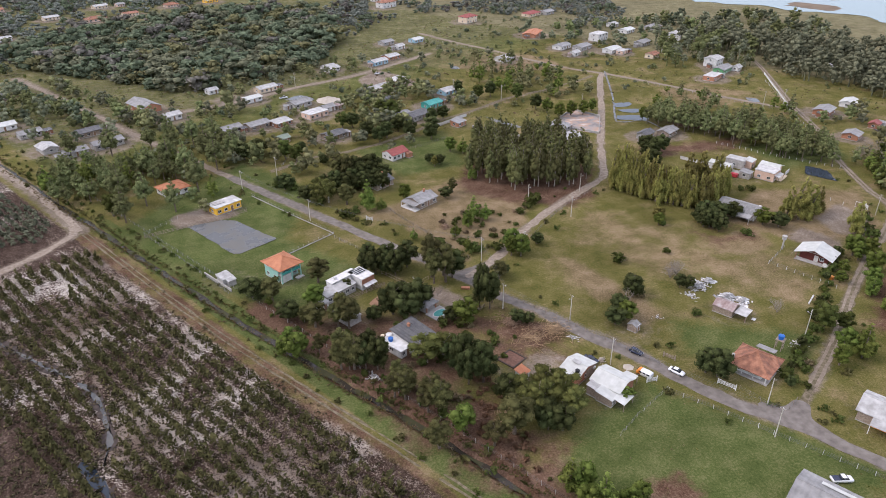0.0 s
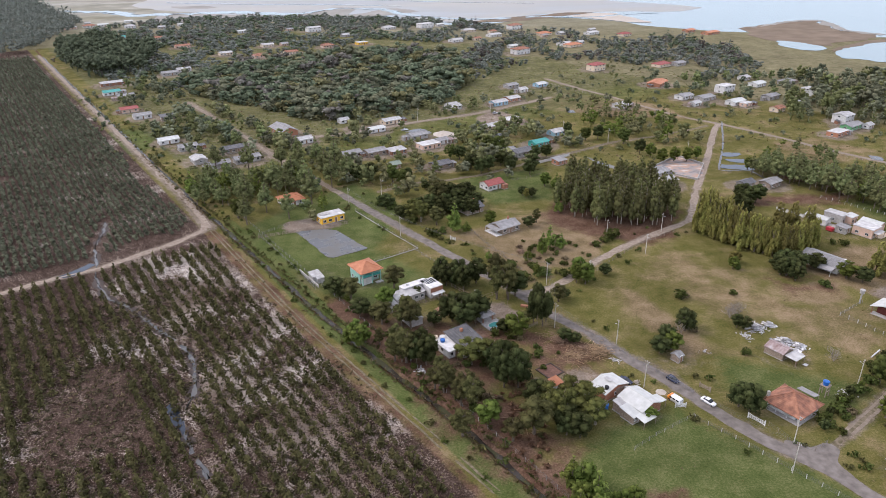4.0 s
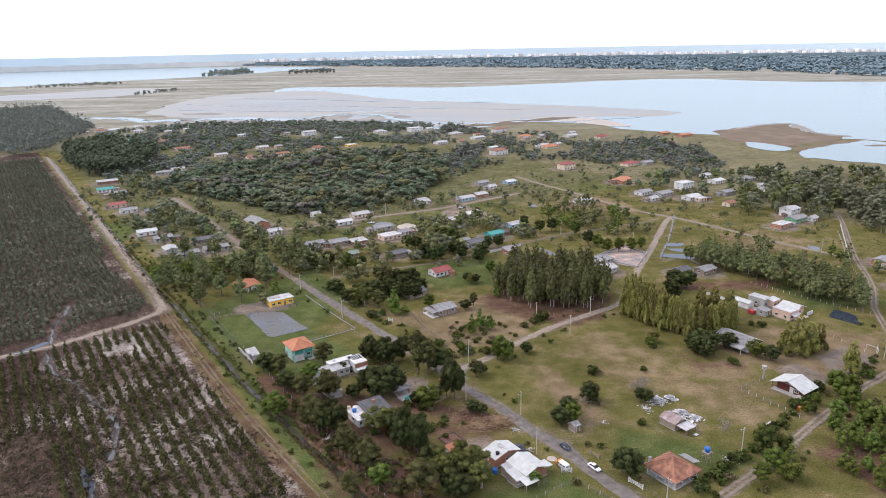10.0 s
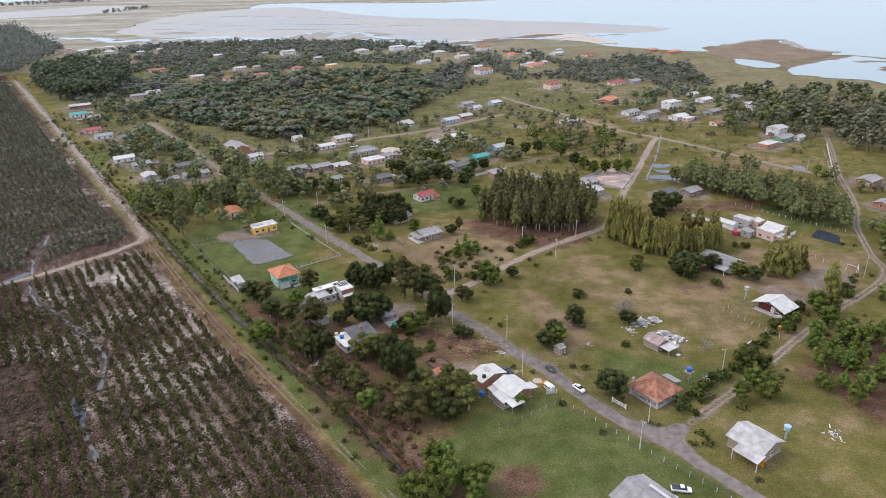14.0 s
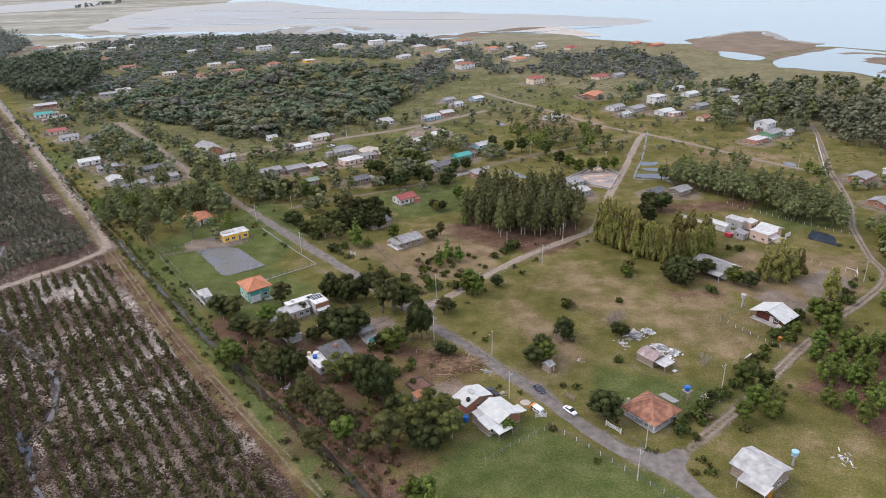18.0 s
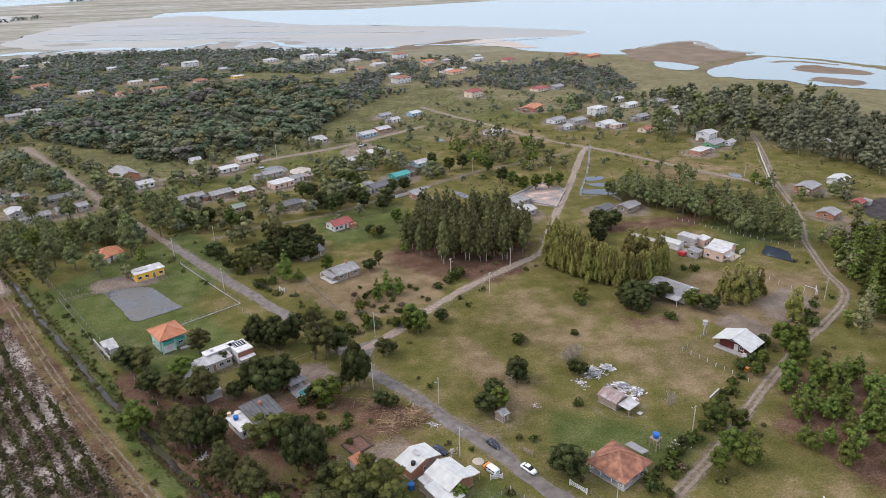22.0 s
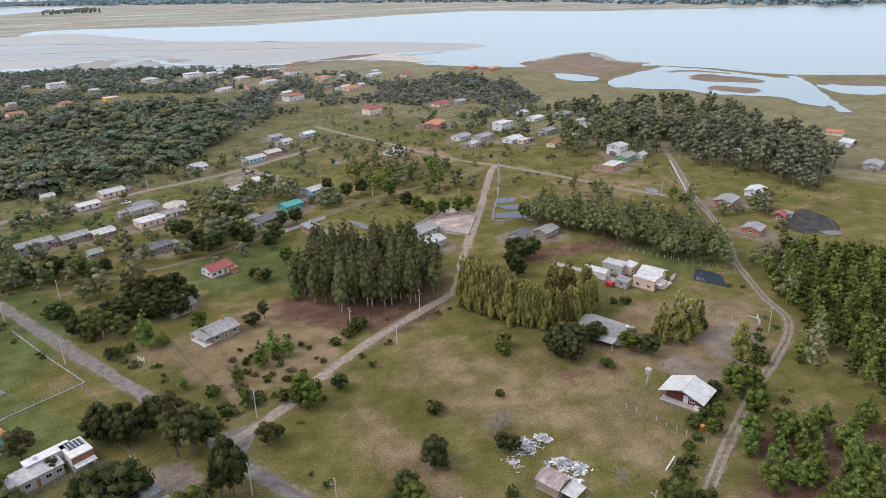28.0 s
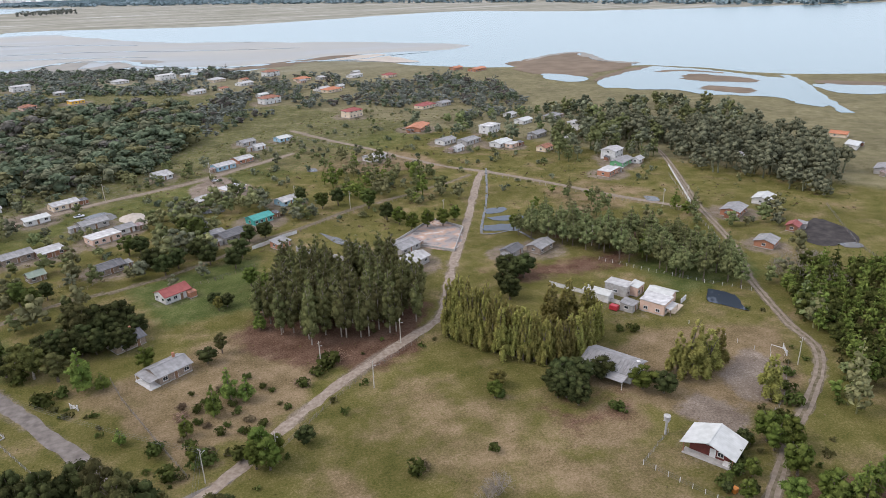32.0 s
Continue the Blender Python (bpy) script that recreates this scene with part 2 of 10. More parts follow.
M["sheet_white"] = ribbed("white_metal_sheets", ((0.44, 0.445, 0.41), (0.58, 0.585, 0.55)), pitch=0.6, depth=0.02, rough=0.5, stain=0.2)
M["sheet_teal"] = ribbed("teal_sheets", ((0.05, 0.25, 0.22), (0.09, 0.34, 0.3)), pitch=1.0, depth=0.06, stain=0.2)
M["sheet_moss"] = ribbed("pale_green_sheets", ((0.2, 0.25, 0.19), (0.3, 0.34, 0.27)), pitch=0.8, depth=0.04, stain=0.3)
M["sheet_rust"] = ribbed("rusty_sheets", ((0.2, 0.13, 0.11), (0.34, 0.26, 0.24), (0.45, 0.42, 0.4)), pitch=0.8, depth=0.08, stain=0.45)
M["slab"] = material("flat_roof_slab", ((0.36, 0.35, 0.33), (0.5, 0.49, 0.47), (0.66, 0.65, 0.62)), scale=0.5, rough=0.9, large=0.3)
M["sand"] = material("pale_sand", ((0.38, 0.33, 0.27), (0.5, 0.45, 0.38)), scale=0.5, rough=0.95, large=0.2)
M["rubber"] = material("tyre_rubber", ((0.015, 0.015, 0.015), (0.03, 0.03, 0.03)), scale=3, rough=0.8)
M["steel"] = material("galvanised_steel", ((0.35, 0.35, 0.35), (0.5, 0.5, 0.5)), scale=3, rough=0.4, metal=0.8)
M["plastic_blue"] = material("blue_tank_plastic", ((0.02, 0.1, 0.36), (0.03, 0.15, 0.45)), scale=2, rough=0.4)
M["plastic_orange"] = material("orange_plastic", ((0.6, 0.2, 0.03), (0.7, 0.28, 0.05)), scale=2, rough=0.4)
M["plastic_red"] = material("red_paint", ((0.35, 0.03, 0.04), (0.45, 0.05, 0.06)), scale=2, rough=0.4)
M["car_white"] = material("white_car_paint", ((0.74, 0.74, 0.74), (0.8, 0.8, 0.8)), scale=1, rough=0.25, spec=0.6)
M["car_dark"] = material("dark_car_paint", ((0.012, 0.018, 0.04), (0.02, 0.026, 0.055)), scale=1, rough=0.2, spec=0.6)
M["debris"] = material("broken_sheets", ((0.3, 0.29, 0.28), (0.66, 0.65, 0.63)), scale=1.2, rough=0.9, island=0.45)
M["timber_fresh"] = material("fresh_cut_timber", ((0.26, 0.17, 0.09), (0.46, 0.33, 0.2)), scale=2, rough=0.9, island=0.35)
M["timber"] = material("felled_timber", ((0.17, 0.105, 0.07), (0.36, 0.25, 0.165)), scale=2, rough=0.9, island=0.35)
M["pool"] = material("pool_tiles", ((0.07, 0.3, 0.26), (0.11, 0.36, 0.32)), scale=1, rough=0.15)
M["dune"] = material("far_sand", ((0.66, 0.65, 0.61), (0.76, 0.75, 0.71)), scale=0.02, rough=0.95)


def water(name, colour, bump=0.15, scale=0.6, rough=0.05, stretch=(1, 1, 1), streak=None, streak_scale=0.004, band=(0.46, 0.56)):
    m = bpy.data.materials.new(name)
    m.use_nodes = True
    n, l = m.node_tree.nodes, m.node_tree.links
    b = n["Principled BSDF"]
    b.inputs["Base Color"].default_value = (*colour, 1)
    b.inputs["Roughness"].default_value, b.inputs["IOR"].default_value = rough, 1.333
    co = n.new("ShaderNodeTexCoord")
    mp = n.new("ShaderNodeMapping")
    mp.inputs["Scale"].default_value = stretch
    l.new(co.outputs["Object"], mp.inputs["Vector"])
    nz = n.new("ShaderNodeTexNoise")
    nz.inputs["Scale"].default_value, nz.inputs["Detail"].default_value = scale, 4.0
    l.new(mp.outputs["Vector"], nz.inputs["Vector"])
    bp = n.new("ShaderNodeBump")
    bp.inputs["Strength"].default_value, bp.inputs["Distance"].default_value = bump, 0.1
    l.new(nz.outputs["Fac"], bp.inputs["Height"])
    l.new(bp.outputs["Normal"], b.inputs["Normal"])
    if streak:
        n2 = n.new("ShaderNodeTexNoise")
        n2.inputs["Scale"].default_value, n2.inputs["Detail"].default_value = streak_scale, 8.0
        n2.inputs["Roughness"].default_value = 0.65
        l.new(mp.outputs["Vector"], n2.inputs["Vector"])
        r = n.new("ShaderNodeValToRGB")
        r.color_ramp.elements[0].position, r.color_ramp.elements[1].position = band
        r.color_ramp.elements[0].color, r.color_ramp.elements[1].color = (*colour, 1), (*streak, 1)
        l.new(n2.outputs["Fac"], r.inputs["Fac"])
        l.new(r.outputs["Color"], b.inputs["Base Color"])
        r2 = n.new("ShaderNodeMapRange")
        r2.inputs["From Min"].default_value, r2.inputs["From Max"].default_value = band
        r2.inputs["To Min"].default_value, r2.inputs["To Max"].default_value = rough, 0.6
        l.new(n2.outputs["Fac"], r2.inputs["Value"])
        l.new(r2.outputs["Result"], b.inputs["Roughness"])
    return m


M["lagoon"] = water("lagoon_water", (0.15, 0.21, 0.21), bump=0.3, scale=0.25, rough=0.22)
M["shallows"] = water("shallow_water", (0.22, 0.225, 0.215), bump=0.3, scale=0.25, rough=0.32, stretch=(0.3, 1, 1), streak=(0.36, 0.345, 0.3), streak_scale=0.008, band=(0.36, 0.6))
M["pond"] = water("pond_water", (0.1, 0.102, 0.1), bump=0.2, scale=0.8, rough=0.22, streak=(0.14, 0.135, 0.12), streak_scale=0.12)
M["pond_dark"] = water("dark_pond_water", (0.036, 0.046, 0.06), bump=0.03, scale=1.5, rough=0.04)
M["ditch_water"] = water("ditch_water", (0.045, 0.038, 0.03), bump=0.3, scale=1.5, rough=0.15, streak=(0.05, 0.05, 0.02), streak_scale=0.3)
M["sea"] = water("sea_water", (0.2, 0.3, 0.36), bump=0.0, rough=0.5)

# ---- places kept clear of wild trees: x, y, radius ----
HOMES = []
HOMES += [
    (-88, 303, 6), (-68, 282, 6), (-50, 228, 6), (-33, 214, 6), (-67, 229, 6), (-19, 184, 6), (-34, 199, 6), (-12, 199, 6),
    (17, 161, 6), (22, 154, 6), (4, 163, 6), (60, 152, 6), (39, 174, 6), (69, 174, 6), (113, 194, 6), (110, 229, 6),
    (142, 256, 6), (128, 268, 6), (136, 269, 6), (132, 257, 6), (76, 129, 6), (46, 109, 6), (2, 267, 6), (-10, 288, 6),
    (2, 317, 6), (-110, 415, 11), (-97, 399, 8), (-79, 442, 6), (-50, 438, 9), (-57, 419, 8),
]
HOMES += [
    (-33, 404, 9), (-27, 384, 9), (-20, 392, 7), (-44, 374, 8), (-56, 373, 9), (-70, 369, 10), (-21, 349, 8), (-9, 473, 7),
    (11, 420, 8), (-175, 405, 9), (-160, 391, 8), (-147, 367, 8), (-134, 358, 8), (-122, 366, 10), (-133, 385, 9), (-212, 465, 9),
    (-228, 484, 9), (-194, 461, 8), (-262, 540, 9), (-275, 576, 15), (-246, 525, 9), (-243, 614, 12), (-236, 630, 12), (-459, 959, 14),
    (-477, 945, 14), (-445, 968, 13), (-402, 947, 13), (-374, 844, 13), (-324, 752, 13), (-280, 768, 13),
]
HOMES += [
    (-222, 715, 12), (-183, 697, 14), (-191, 764, 12), (-158, 715, 12), (-93, 767, 12), (-127, 753, 12), (-159, 879, 15), (-25, 896, 16),
    (-69, 888, 14), (7, 775, 13), (26, 851, 14), (37, 537, 8), (59, 539, 8), (32, 493, 9), (22, 482, 9), (25, 434, 9),
    (34, 383, 10), (47, 405, 8), (22, 367, 9), (14, 369, 8), (102, 467, 9), (116, 600, 13), (147, 535, 13), (187, 506, 10),
    (164, 483, 10), (151, 489, 9), (152, 468, 7), (179, 470, 10), (184, 463, 7), (218, 524, 9),
]
HOMES += [
    (209, 483, 9), (245, 494, 12), (243, 530, 9), (216, 461, 7), (223, 418, 9), (220, 404, 10), (204, 390, 9), (230, 404, 6),
    (175, 611, 14), (190, 614, 12), (81, 867, 15), (122, 727, 15), (64, 690, 15), (115, 736, 13), (107, 813, 14), (160, 812, 14),
    (193, 795, 13), (50, 809, 14), (271, 815, 13), (288, 796, 16), (220, 318, 9), (278, 465, 10), (14, 423, 8), (-10, 477, 7),
    (43, 521, 7), (39, 350, 6), (82, 330, 9), (81, 315, 9), (220, 318, 8), (206, 284, 7),
]
HOMES += [
    (227, 293, 6), (282, 391, 8), (327, 341, 9), (369, 408, 8), (353, 383, 9), (129, 311, 8), (117, 311, 7),
]
# far houses
HOMES += [(-474, 990, 6), (-426, 1003, 6), (-358, 934, 6), (-342, 958, 6), (-174, 770, 6), (-328, 835, 6), (-244, 878, 6), (-189, 888, 6), (-116, 829, 6), (219, 548, 6), (198, 448, 6), (241, 325, 6), (166, 836, 6), (30, 783, 6), (61, 726, 6), (105, 796, 6), (126, 814, 6), (133, 744, 6), (51, 837, 6), (-7, 908, 6)]

# ---- builders ----
UX, UY = 0.838, 0.545            # unit vector across the lots
VX, VY = -0.545, 0.838           # unit vector along the main road and the ditch
GRID = 33.0                      # the lots' turn, degrees


def at_uv(u, v):
    return (u * UX + v * VX, u * UY + v * VY)


def to_uv(x, y):
    return (x * UX + y * UY, x * VX + y * VY)


def mesh_np(name, verts, faces, mats, index=None, smooth=False):
    """A mesh from arrays: faces are rows of equal length."""
    me = bpy.data.meshes.new(name)
    verts, faces = np.asarray(verts, np.float32), np.asarray(faces, np.int32)
    k = faces.shape[1]
    me.vertices.add(len(verts))
    me.vertices.foreach_set("co", verts.ravel())
    me.loops.add(faces.size)
    me.loops.foreach_set("vertex_index", faces.ravel())
    me.polygons.add(len(faces))
    me.polygons.foreach_set("loop_start", np.arange(0, faces.size, k, dtype=np.int32))
    me.polygons.foreach_set("loop_total", np.full(len(faces), k, np.int32))
    for m in mats:
        me.materials.append(m)
    if index is not None:
        me.polygons.foreach_set("material_index", np.asarray(index, np.int32))
    if smooth:
        me.polygons.foreach_set("use_smooth", np.ones(len(faces), bool))
    me.update(calc_edges=True)
    return me


def part(name, bm, mat, parent, label=""):
    me = bpy.data.meshes.new(name)
    bm.to_mesh(me)
    bm.free()
    me.materials.append(mat)
    ob = new(name, me)
    ob.parent = parent
    if label:
        ob["label"] = label
    return ob


def part_mesh(name, me, parent, m=None, label=""):
    ob = new(name, me)
    ob.parent = parent
    if m is not None:
        ob.matrix_local = m
    if label:
        ob["label"] = label
    return ob


def thing(name, x, y, z=0.0, rot=0.0, label="", category="", group="", kind=""):
    ob = new(name)
    ob.empty_display_size = 0.5
    ob.matrix_world = pose(x, y, z, 0, 0, rot)
    return tagged(ob, label, category, group, kind)


def bm_box(bm, cx, cy, cz, sx, sy, sz, rot=0.0, bevel=0.0):
    """A box with its centre and full sizes, turned about z."""
    m = pose(cx, cy, cz, 0, 0, rot) @ Matrix.Diagonal((sx, sy, sz, 1))
    r = bmesh.ops.create_cube(bm, size=1, matrix=m)
    if bevel:
        es = {e for v in r["verts"] for e in v.link_edges}
        bmesh.ops.bevel(bm, geom=list(es), offset=bevel, segments=2, affect="EDGES")
    return bm


def boxed(*dims, **kw):
    return bm_box(bmesh.new(), *dims, **kw)


def bm_cyl(bm, x, y, z0, z1, r0, r1=None, n=8, m=None):
    r1 = r0 if r1 is None else r1
    mm = pose(x, y, (z0 + z1) / 2)
    bmesh.ops.create_cone(bm, cap_ends=True, segments=n, radius1=r0, radius2=r1, depth=z1 - z0, matrix=(m @ mm) if m else mm)
    return bm


def bm_prism(bm, pts, y0, y1):
    """A profile in x and z, drawn out along y."""
    a = [bm.verts.new((x, y0, z)) for x, z in pts]
    b = [bm.verts.new((x, y1, z)) for x, z in pts]
    k = len(pts)
    bm.faces.new(a)
    bm.faces.new(b[::-1])
    for i in range(k):
        bm.faces.new((a[(i + 1) % k], a[i], b[i], b[(i + 1) % k]))
    bmesh.ops.recalc_face_normals(bm, faces=bm.faces)
    return bm


def smooth_line(pts, step=3.0):
    """Points along a smooth curve through pts."""
    p = np.array([pts[0], *pts, pts[-1]], float)
    p[0], p[-1] = 2 * p[1] - p[2], 2 * p[-2] - p[-3]
    out = []
    for i in range(1, len(p) - 2):
        n = max(1, int(np.linalg.norm(p[i + 1] - p[i]) / step))
        for t in np.arange(n) / n:
            a, b, c, d = p[i - 1 : i + 3]
            out.append(0.5 * ((2 * b) + (c - a) * t + (2 * a - 5 * b + 4 * c - d) * t * t + (3 * b - a - 3 * c + d) * t**3))
    out.append(p[-2])
    return np.array(out)


def strip(name, pts, width, mat, z=0.03, jitter=0.16, label="", seed=0, crown=0.06, step=3.0, kind="structure", category="road"):
    """A road or a stream along a line, with uneven edges."""
    rng = np.random.default_rng(seed + 11)
    p = smooth_line(pts, step)
    d = np.gradient(p, axis=0)
    d /= np.linalg.norm(d, axis=1, keepdims=True)
    nrm = np.stack([-d[:, 1], d[:, 0]], 1)
    cross = np.array([-0.5, -0.3, -0.12, 0.12, 0.3, 0.5])
    lift = np.array([0, 0.6, 0.9, 0.9, 0.6, 0]) * crown
    verts = []
    for i in range(len(p)):
        j = rng.uniform(-jitter, jitter, 2)
        for k, (c, h) in enumerate(zip(cross, lift)):
            off = c * width + (j[0] if k == 0 else j[1] if k == 5 else 0)
            q = p[i] + nrm[i] * off
            verts.append((q[0], q[1], z + h))
    faces = [(i * 6 + k, (i + 1) * 6 + k, (i + 1) * 6 + k + 1, i * 6 + k + 1) for i in range(len(p) - 1) for k in range(5)]
    ob = new(name, mesh_np(name, verts, np.array(faces)[:, ::-1], [mat], smooth=True))
    return tagged(ob, label, category, "", kind)


def patch(name, pts, mat, z, label="", category="", kind="structure", wobble=0.0, step=4.0, seed=0):
    """A flat area with an uneven outline."""
    loop = smooth_line(list(pts) + [pts[0]], step)[:-1]
    rng = np.random.default_rng(seed + 5)
    if wobble:
        loop = loop + rng.normal(0, wobble, loop.shape)
    bm = bmesh.new()
    f = bm.faces.new([bm.verts.new((x, y, z)) for x, y in loop])
    if f.normal.z < 0:
        f.normal_flip()
    bmesh.ops.triangulate(bm, faces=[f])
    me = bpy.data.meshes.new(name)
    bm.to_mesh(me)
    bm.free()
    me.materials.append(mat)
    return tagged(new(name, me), label, category, "", kind)


def inside(poly, x, y):
    """Which of the points lie inside a polygon."""
    poly = np.asarray(poly, float)
    r = np.zeros(np.shape(x), bool)
    for (ax, ay), (bx, by) in zip(poly, np.roll(poly, -1, 0)):
        if ay == by:
            continue
        r ^= ((ay > y) != (by > y)) & (x < (bx - ax) * (y - ay) / (by - ay) + ax)
    return r


def dist_line(pts, x, y, closed=False):
    """Distance from each point to a line of points."""
    pts = np.asarray(pts, float)
    best = np.full(np.shape(x), 1e9)
    ends = np.roll(pts, -1, 0) if closed else pts[1:]
    for (ax, ay), (bx, by) in zip(pts, ends):
        dx, dy = bx - ax, by - ay
        t = np.clip(((x - ax) * dx + (y - ay) * dy) / (dx * dx + dy * dy + 1e-9), 0, 1)
        best = np.minimum(best, np.hypot(x - ax - t * dx, y - ay - t * dy))
    return best


# ---- trees ----
def cards(rng, blobs, n, size, up=0.3, long=1.0, lean=0.0, shell=0.5):
    """Leaf sprays as bent diamonds over the skins of blobs (x, y, z, radius, height ratio)."""
    b = np.array(blobs, float)
    w = b[:, 3] ** 2
    k = rng.choice(len(b), n, p=w / w.sum())
    d = rng.normal(size=(n, 3))
    d /= np.linalg.norm(d, axis=1, keepdims=True)
    r = rng.uniform(shell, 1.05, n)[:, None]
    p = b[k, :3] + d * r * b[k, 3:4] * np.stack([np.ones(n), np.ones(n), b[k, 4]], 1)
    nrm = d + rng.normal(0, 0.55, (n, 3)) + [0, 0, up]
    nrm /= np.linalg.norm(nrm, axis=1, keepdims=True)
    t = rng.normal(size=(n, 3)) + [0, 0, lean]
    t -= (t * nrm).sum(1, keepdims=True) * nrm
    t /= np.linalg.norm(t, axis=1, keepdims=True)
    s = (size * rng.uniform(0.6, 1.35, n))[:, None]
    q = np.cross(nrm, t)
    v = np.stack([p - t * s * long, p + q * s * 0.6 + nrm * s * 0.15, p + t * s * long - nrm * s * 0.2, p - q * s * 0.6 + nrm * s * 0.15], 1)
    return v.reshape(-1, 3), np.arange(4 * n).reshape(n, 4)


def tube(path, radii, n=6):
    path = np.asarray(path, float)
    v = []
    for i, (p, r) in enumerate(zip(path, radii)):
        d = path[min(i + 1, len(path) - 1)] - path[max(i - 1, 0)]
        d = d / (np.linalg.norm(d) + 1e-9)
        a = np.cross(d, (1, 0, 0) if abs(d[0]) < 0.8 else (0, 1, 0))
        a /= np.linalg.norm(a)
        b = np.cross(d, a)
        for k in range(n):
            q = 2 * math.pi * k / n
            v.append(p + r * (math.cos(q) * a + math.sin(q) * b))
    f = [(i * n + k, i * n + (k + 1) % n, (i + 1) * n + (k + 1) % n, (i + 1) * n + k) for i in range(len(path) - 1) for k in range(n)]
    return np.array(v), np.array(f)


def join(*pieces):
    vs, fs, o = [], [], 0
    for v, f in pieces:
        vs.append(v)
        fs.append(f + o)
        o += len(v)
    return np.concatenate(vs), np.concatenate(fs)


def limbs(rng, h, base, spread, n, r0):
    """A tapered trunk that forks into limbs."""
    top = np.array([rng.normal(0, 0.04 * h), rng.normal(0, 0.04 * h), h * 0.62])
    out = [tube([(0, 0, -0.2), top * 0.3 * [1, 1, 1], top * 0.65, top], [r0 * 1.25, r0, r0 * 0.75, r0 * 0.45], 7)]
    for k in range(n):
        a = 2 * math.pi * (k + rng.uniform(0, 0.6)) / n
        s = top * rng.uniform(base, 0.95)
        e = s + np.array([math.cos(a) * spread, math.sin(a) * spread, rng.uniform(0.2, 0.42) * h])
        mid = (s + e) / 2 + [0, 0, 0.06 * h]
        out.append(tube([s, mid, e], [r0 * 0.5, r0 * 0.32, r0 * 0.1], 5))
    return join(*out)


def core(rng, blobs, k=0.8, m=7, rings=4):
    """Lumpy closed bodies inside the clumps, so that a crown is dense."""
    vs, fs, o = [], [], 0
    e = np.pi * (0.03 + 0.94 * np.arange(rings + 1) / rings)[:, None]
    for x, y, z, r, flat in blobs:
        a = 2 * np.pi * (np.arange(m)[None] + 0.5 * (np.arange(rings + 1) % 2)[:, None]) / m + rng.uniform(0, 6)
        q = r * k * (1 + rng.uniform(-0.24, 0.2, a.shape))
        v = np.stack([x + q * np.sin(e) * np.cos(a), y + q * np.sin(e) * np.sin(a), z + q * flat * np.cos(e) * np.ones_like(a)], -1)
        i, j = np.meshgrid(np.arange(rings), np.arange(m), indexing="ij")
        vs.append(v.reshape(-1, 3))
        fs.append(np.stack([i * m + j, (i + 1) * m + j, (i + 1) * m + (j + 1) % m, i * m + (j + 1) % m], -1).reshape(-1, 4) + o)
        o += m * (rings + 1)
    return np.concatenate(vs), np.concatenate(fs)


def crown_of(rng, blobs, n, size, k=0.8, m=7, rings=4, **kw):
    return join(core(rng, blobs, k, m, rings), cards(rng, blobs, n, size, **kw))


def clumps(rng, h, r, count, low=0.14, flat=0.8):
    """Leaf clumps over an uneven egg that reaches from low to the top."""
    mid, half = h * (1 + low) / 2, h * (1 - low) / 2
    sx, sy = rng.uniform(0.82, 1.15), rng.uniform(0.82, 1.15)
    blobs = [(0, 0, mid - 0.1 * half, r * 0.62, half / r * 0.8)]
    for i in range(count):
        z = 1 - 2 * (i + 0.5) / count + rng.uniform(-0.12, 0.12)
        a, w = 2.4 * i + rng.uniform(-0.5, 0.5), math.sqrt(max(0.05, 1 - z * z))
        q = rng.uniform(0.5, 0.82)
        b = r * rng.uniform(0.24, 0.44)
        blobs.append((math.cos(a) * w * r * q * sx, math.sin(a) * w * r * q * sy, max(b * 0.6, mid + z * (half - b * flat)), b, flat * rng.uniform(0.8, 1.15)))
    return blobs


def tree_broad(seed, h=7.0, r=3.2, n=1500, size=0.2, flat=0.75, count=18, m=7, rings=4, low=0.14):
    rng = np.random.default_rng(seed)
    return limbs(rng, h, 0.45, r * 0.5, 6, 0.03 * h), crown_of(rng, clumps(rng, h, r, count, low, flat), n, size, 0.76, m, rings, up=0.5, shell=0.72)


def tree_euc(seed, h=17.0, r=2.6, n=700, size=0.34, bare=0.3, m=6, rings=3):
    rng = np.random.default_rng(seed)
    blobs = []
    for k in range(17):
        t = bare + (0.95 - bare) * (k + 0.5) / 17
        g = (t - bare) / (1 - bare)
        q = r * (0.55 + 0.55 * math.sin(math.pi * min(1.0, g * 1.15 + 0.1)) - 0.28 * g ** 4) * rng.uniform(0.75, 1.05)
        a = 2.4 * k + rng.uniform(-0.6, 0.6)
        blobs.append((math.cos(a) * q * 0.55, math.sin(a) * q * 0.55, h * t, q * 0.56, rng.uniform(1.0, 1.4)))
    trunk = [tube([(0, 0, -0.2), (rng.normal(0, 0.1), rng.normal(0, 0.1), h * 0.5), (0, 0, h * 0.9)], [0.24, 0.16, 0.03], 6)]
    for k in range(8):
        t, a = rng.uniform(bare * 0.8, 0.85), rng.uniform(0, 2 * math.pi)
        trunk.append(tube([(0, 0, h * t), (math.cos(a) * r * 0.6, math.sin(a) * r * 0.6, h * t + r * 0.8)], [0.07, 0.02], 4))
    return join(*trunk), crown_of(rng, blobs, n, size, 0.78, m, rings, long=1.2, up=0.3, lean=0.8, shell=0.8)


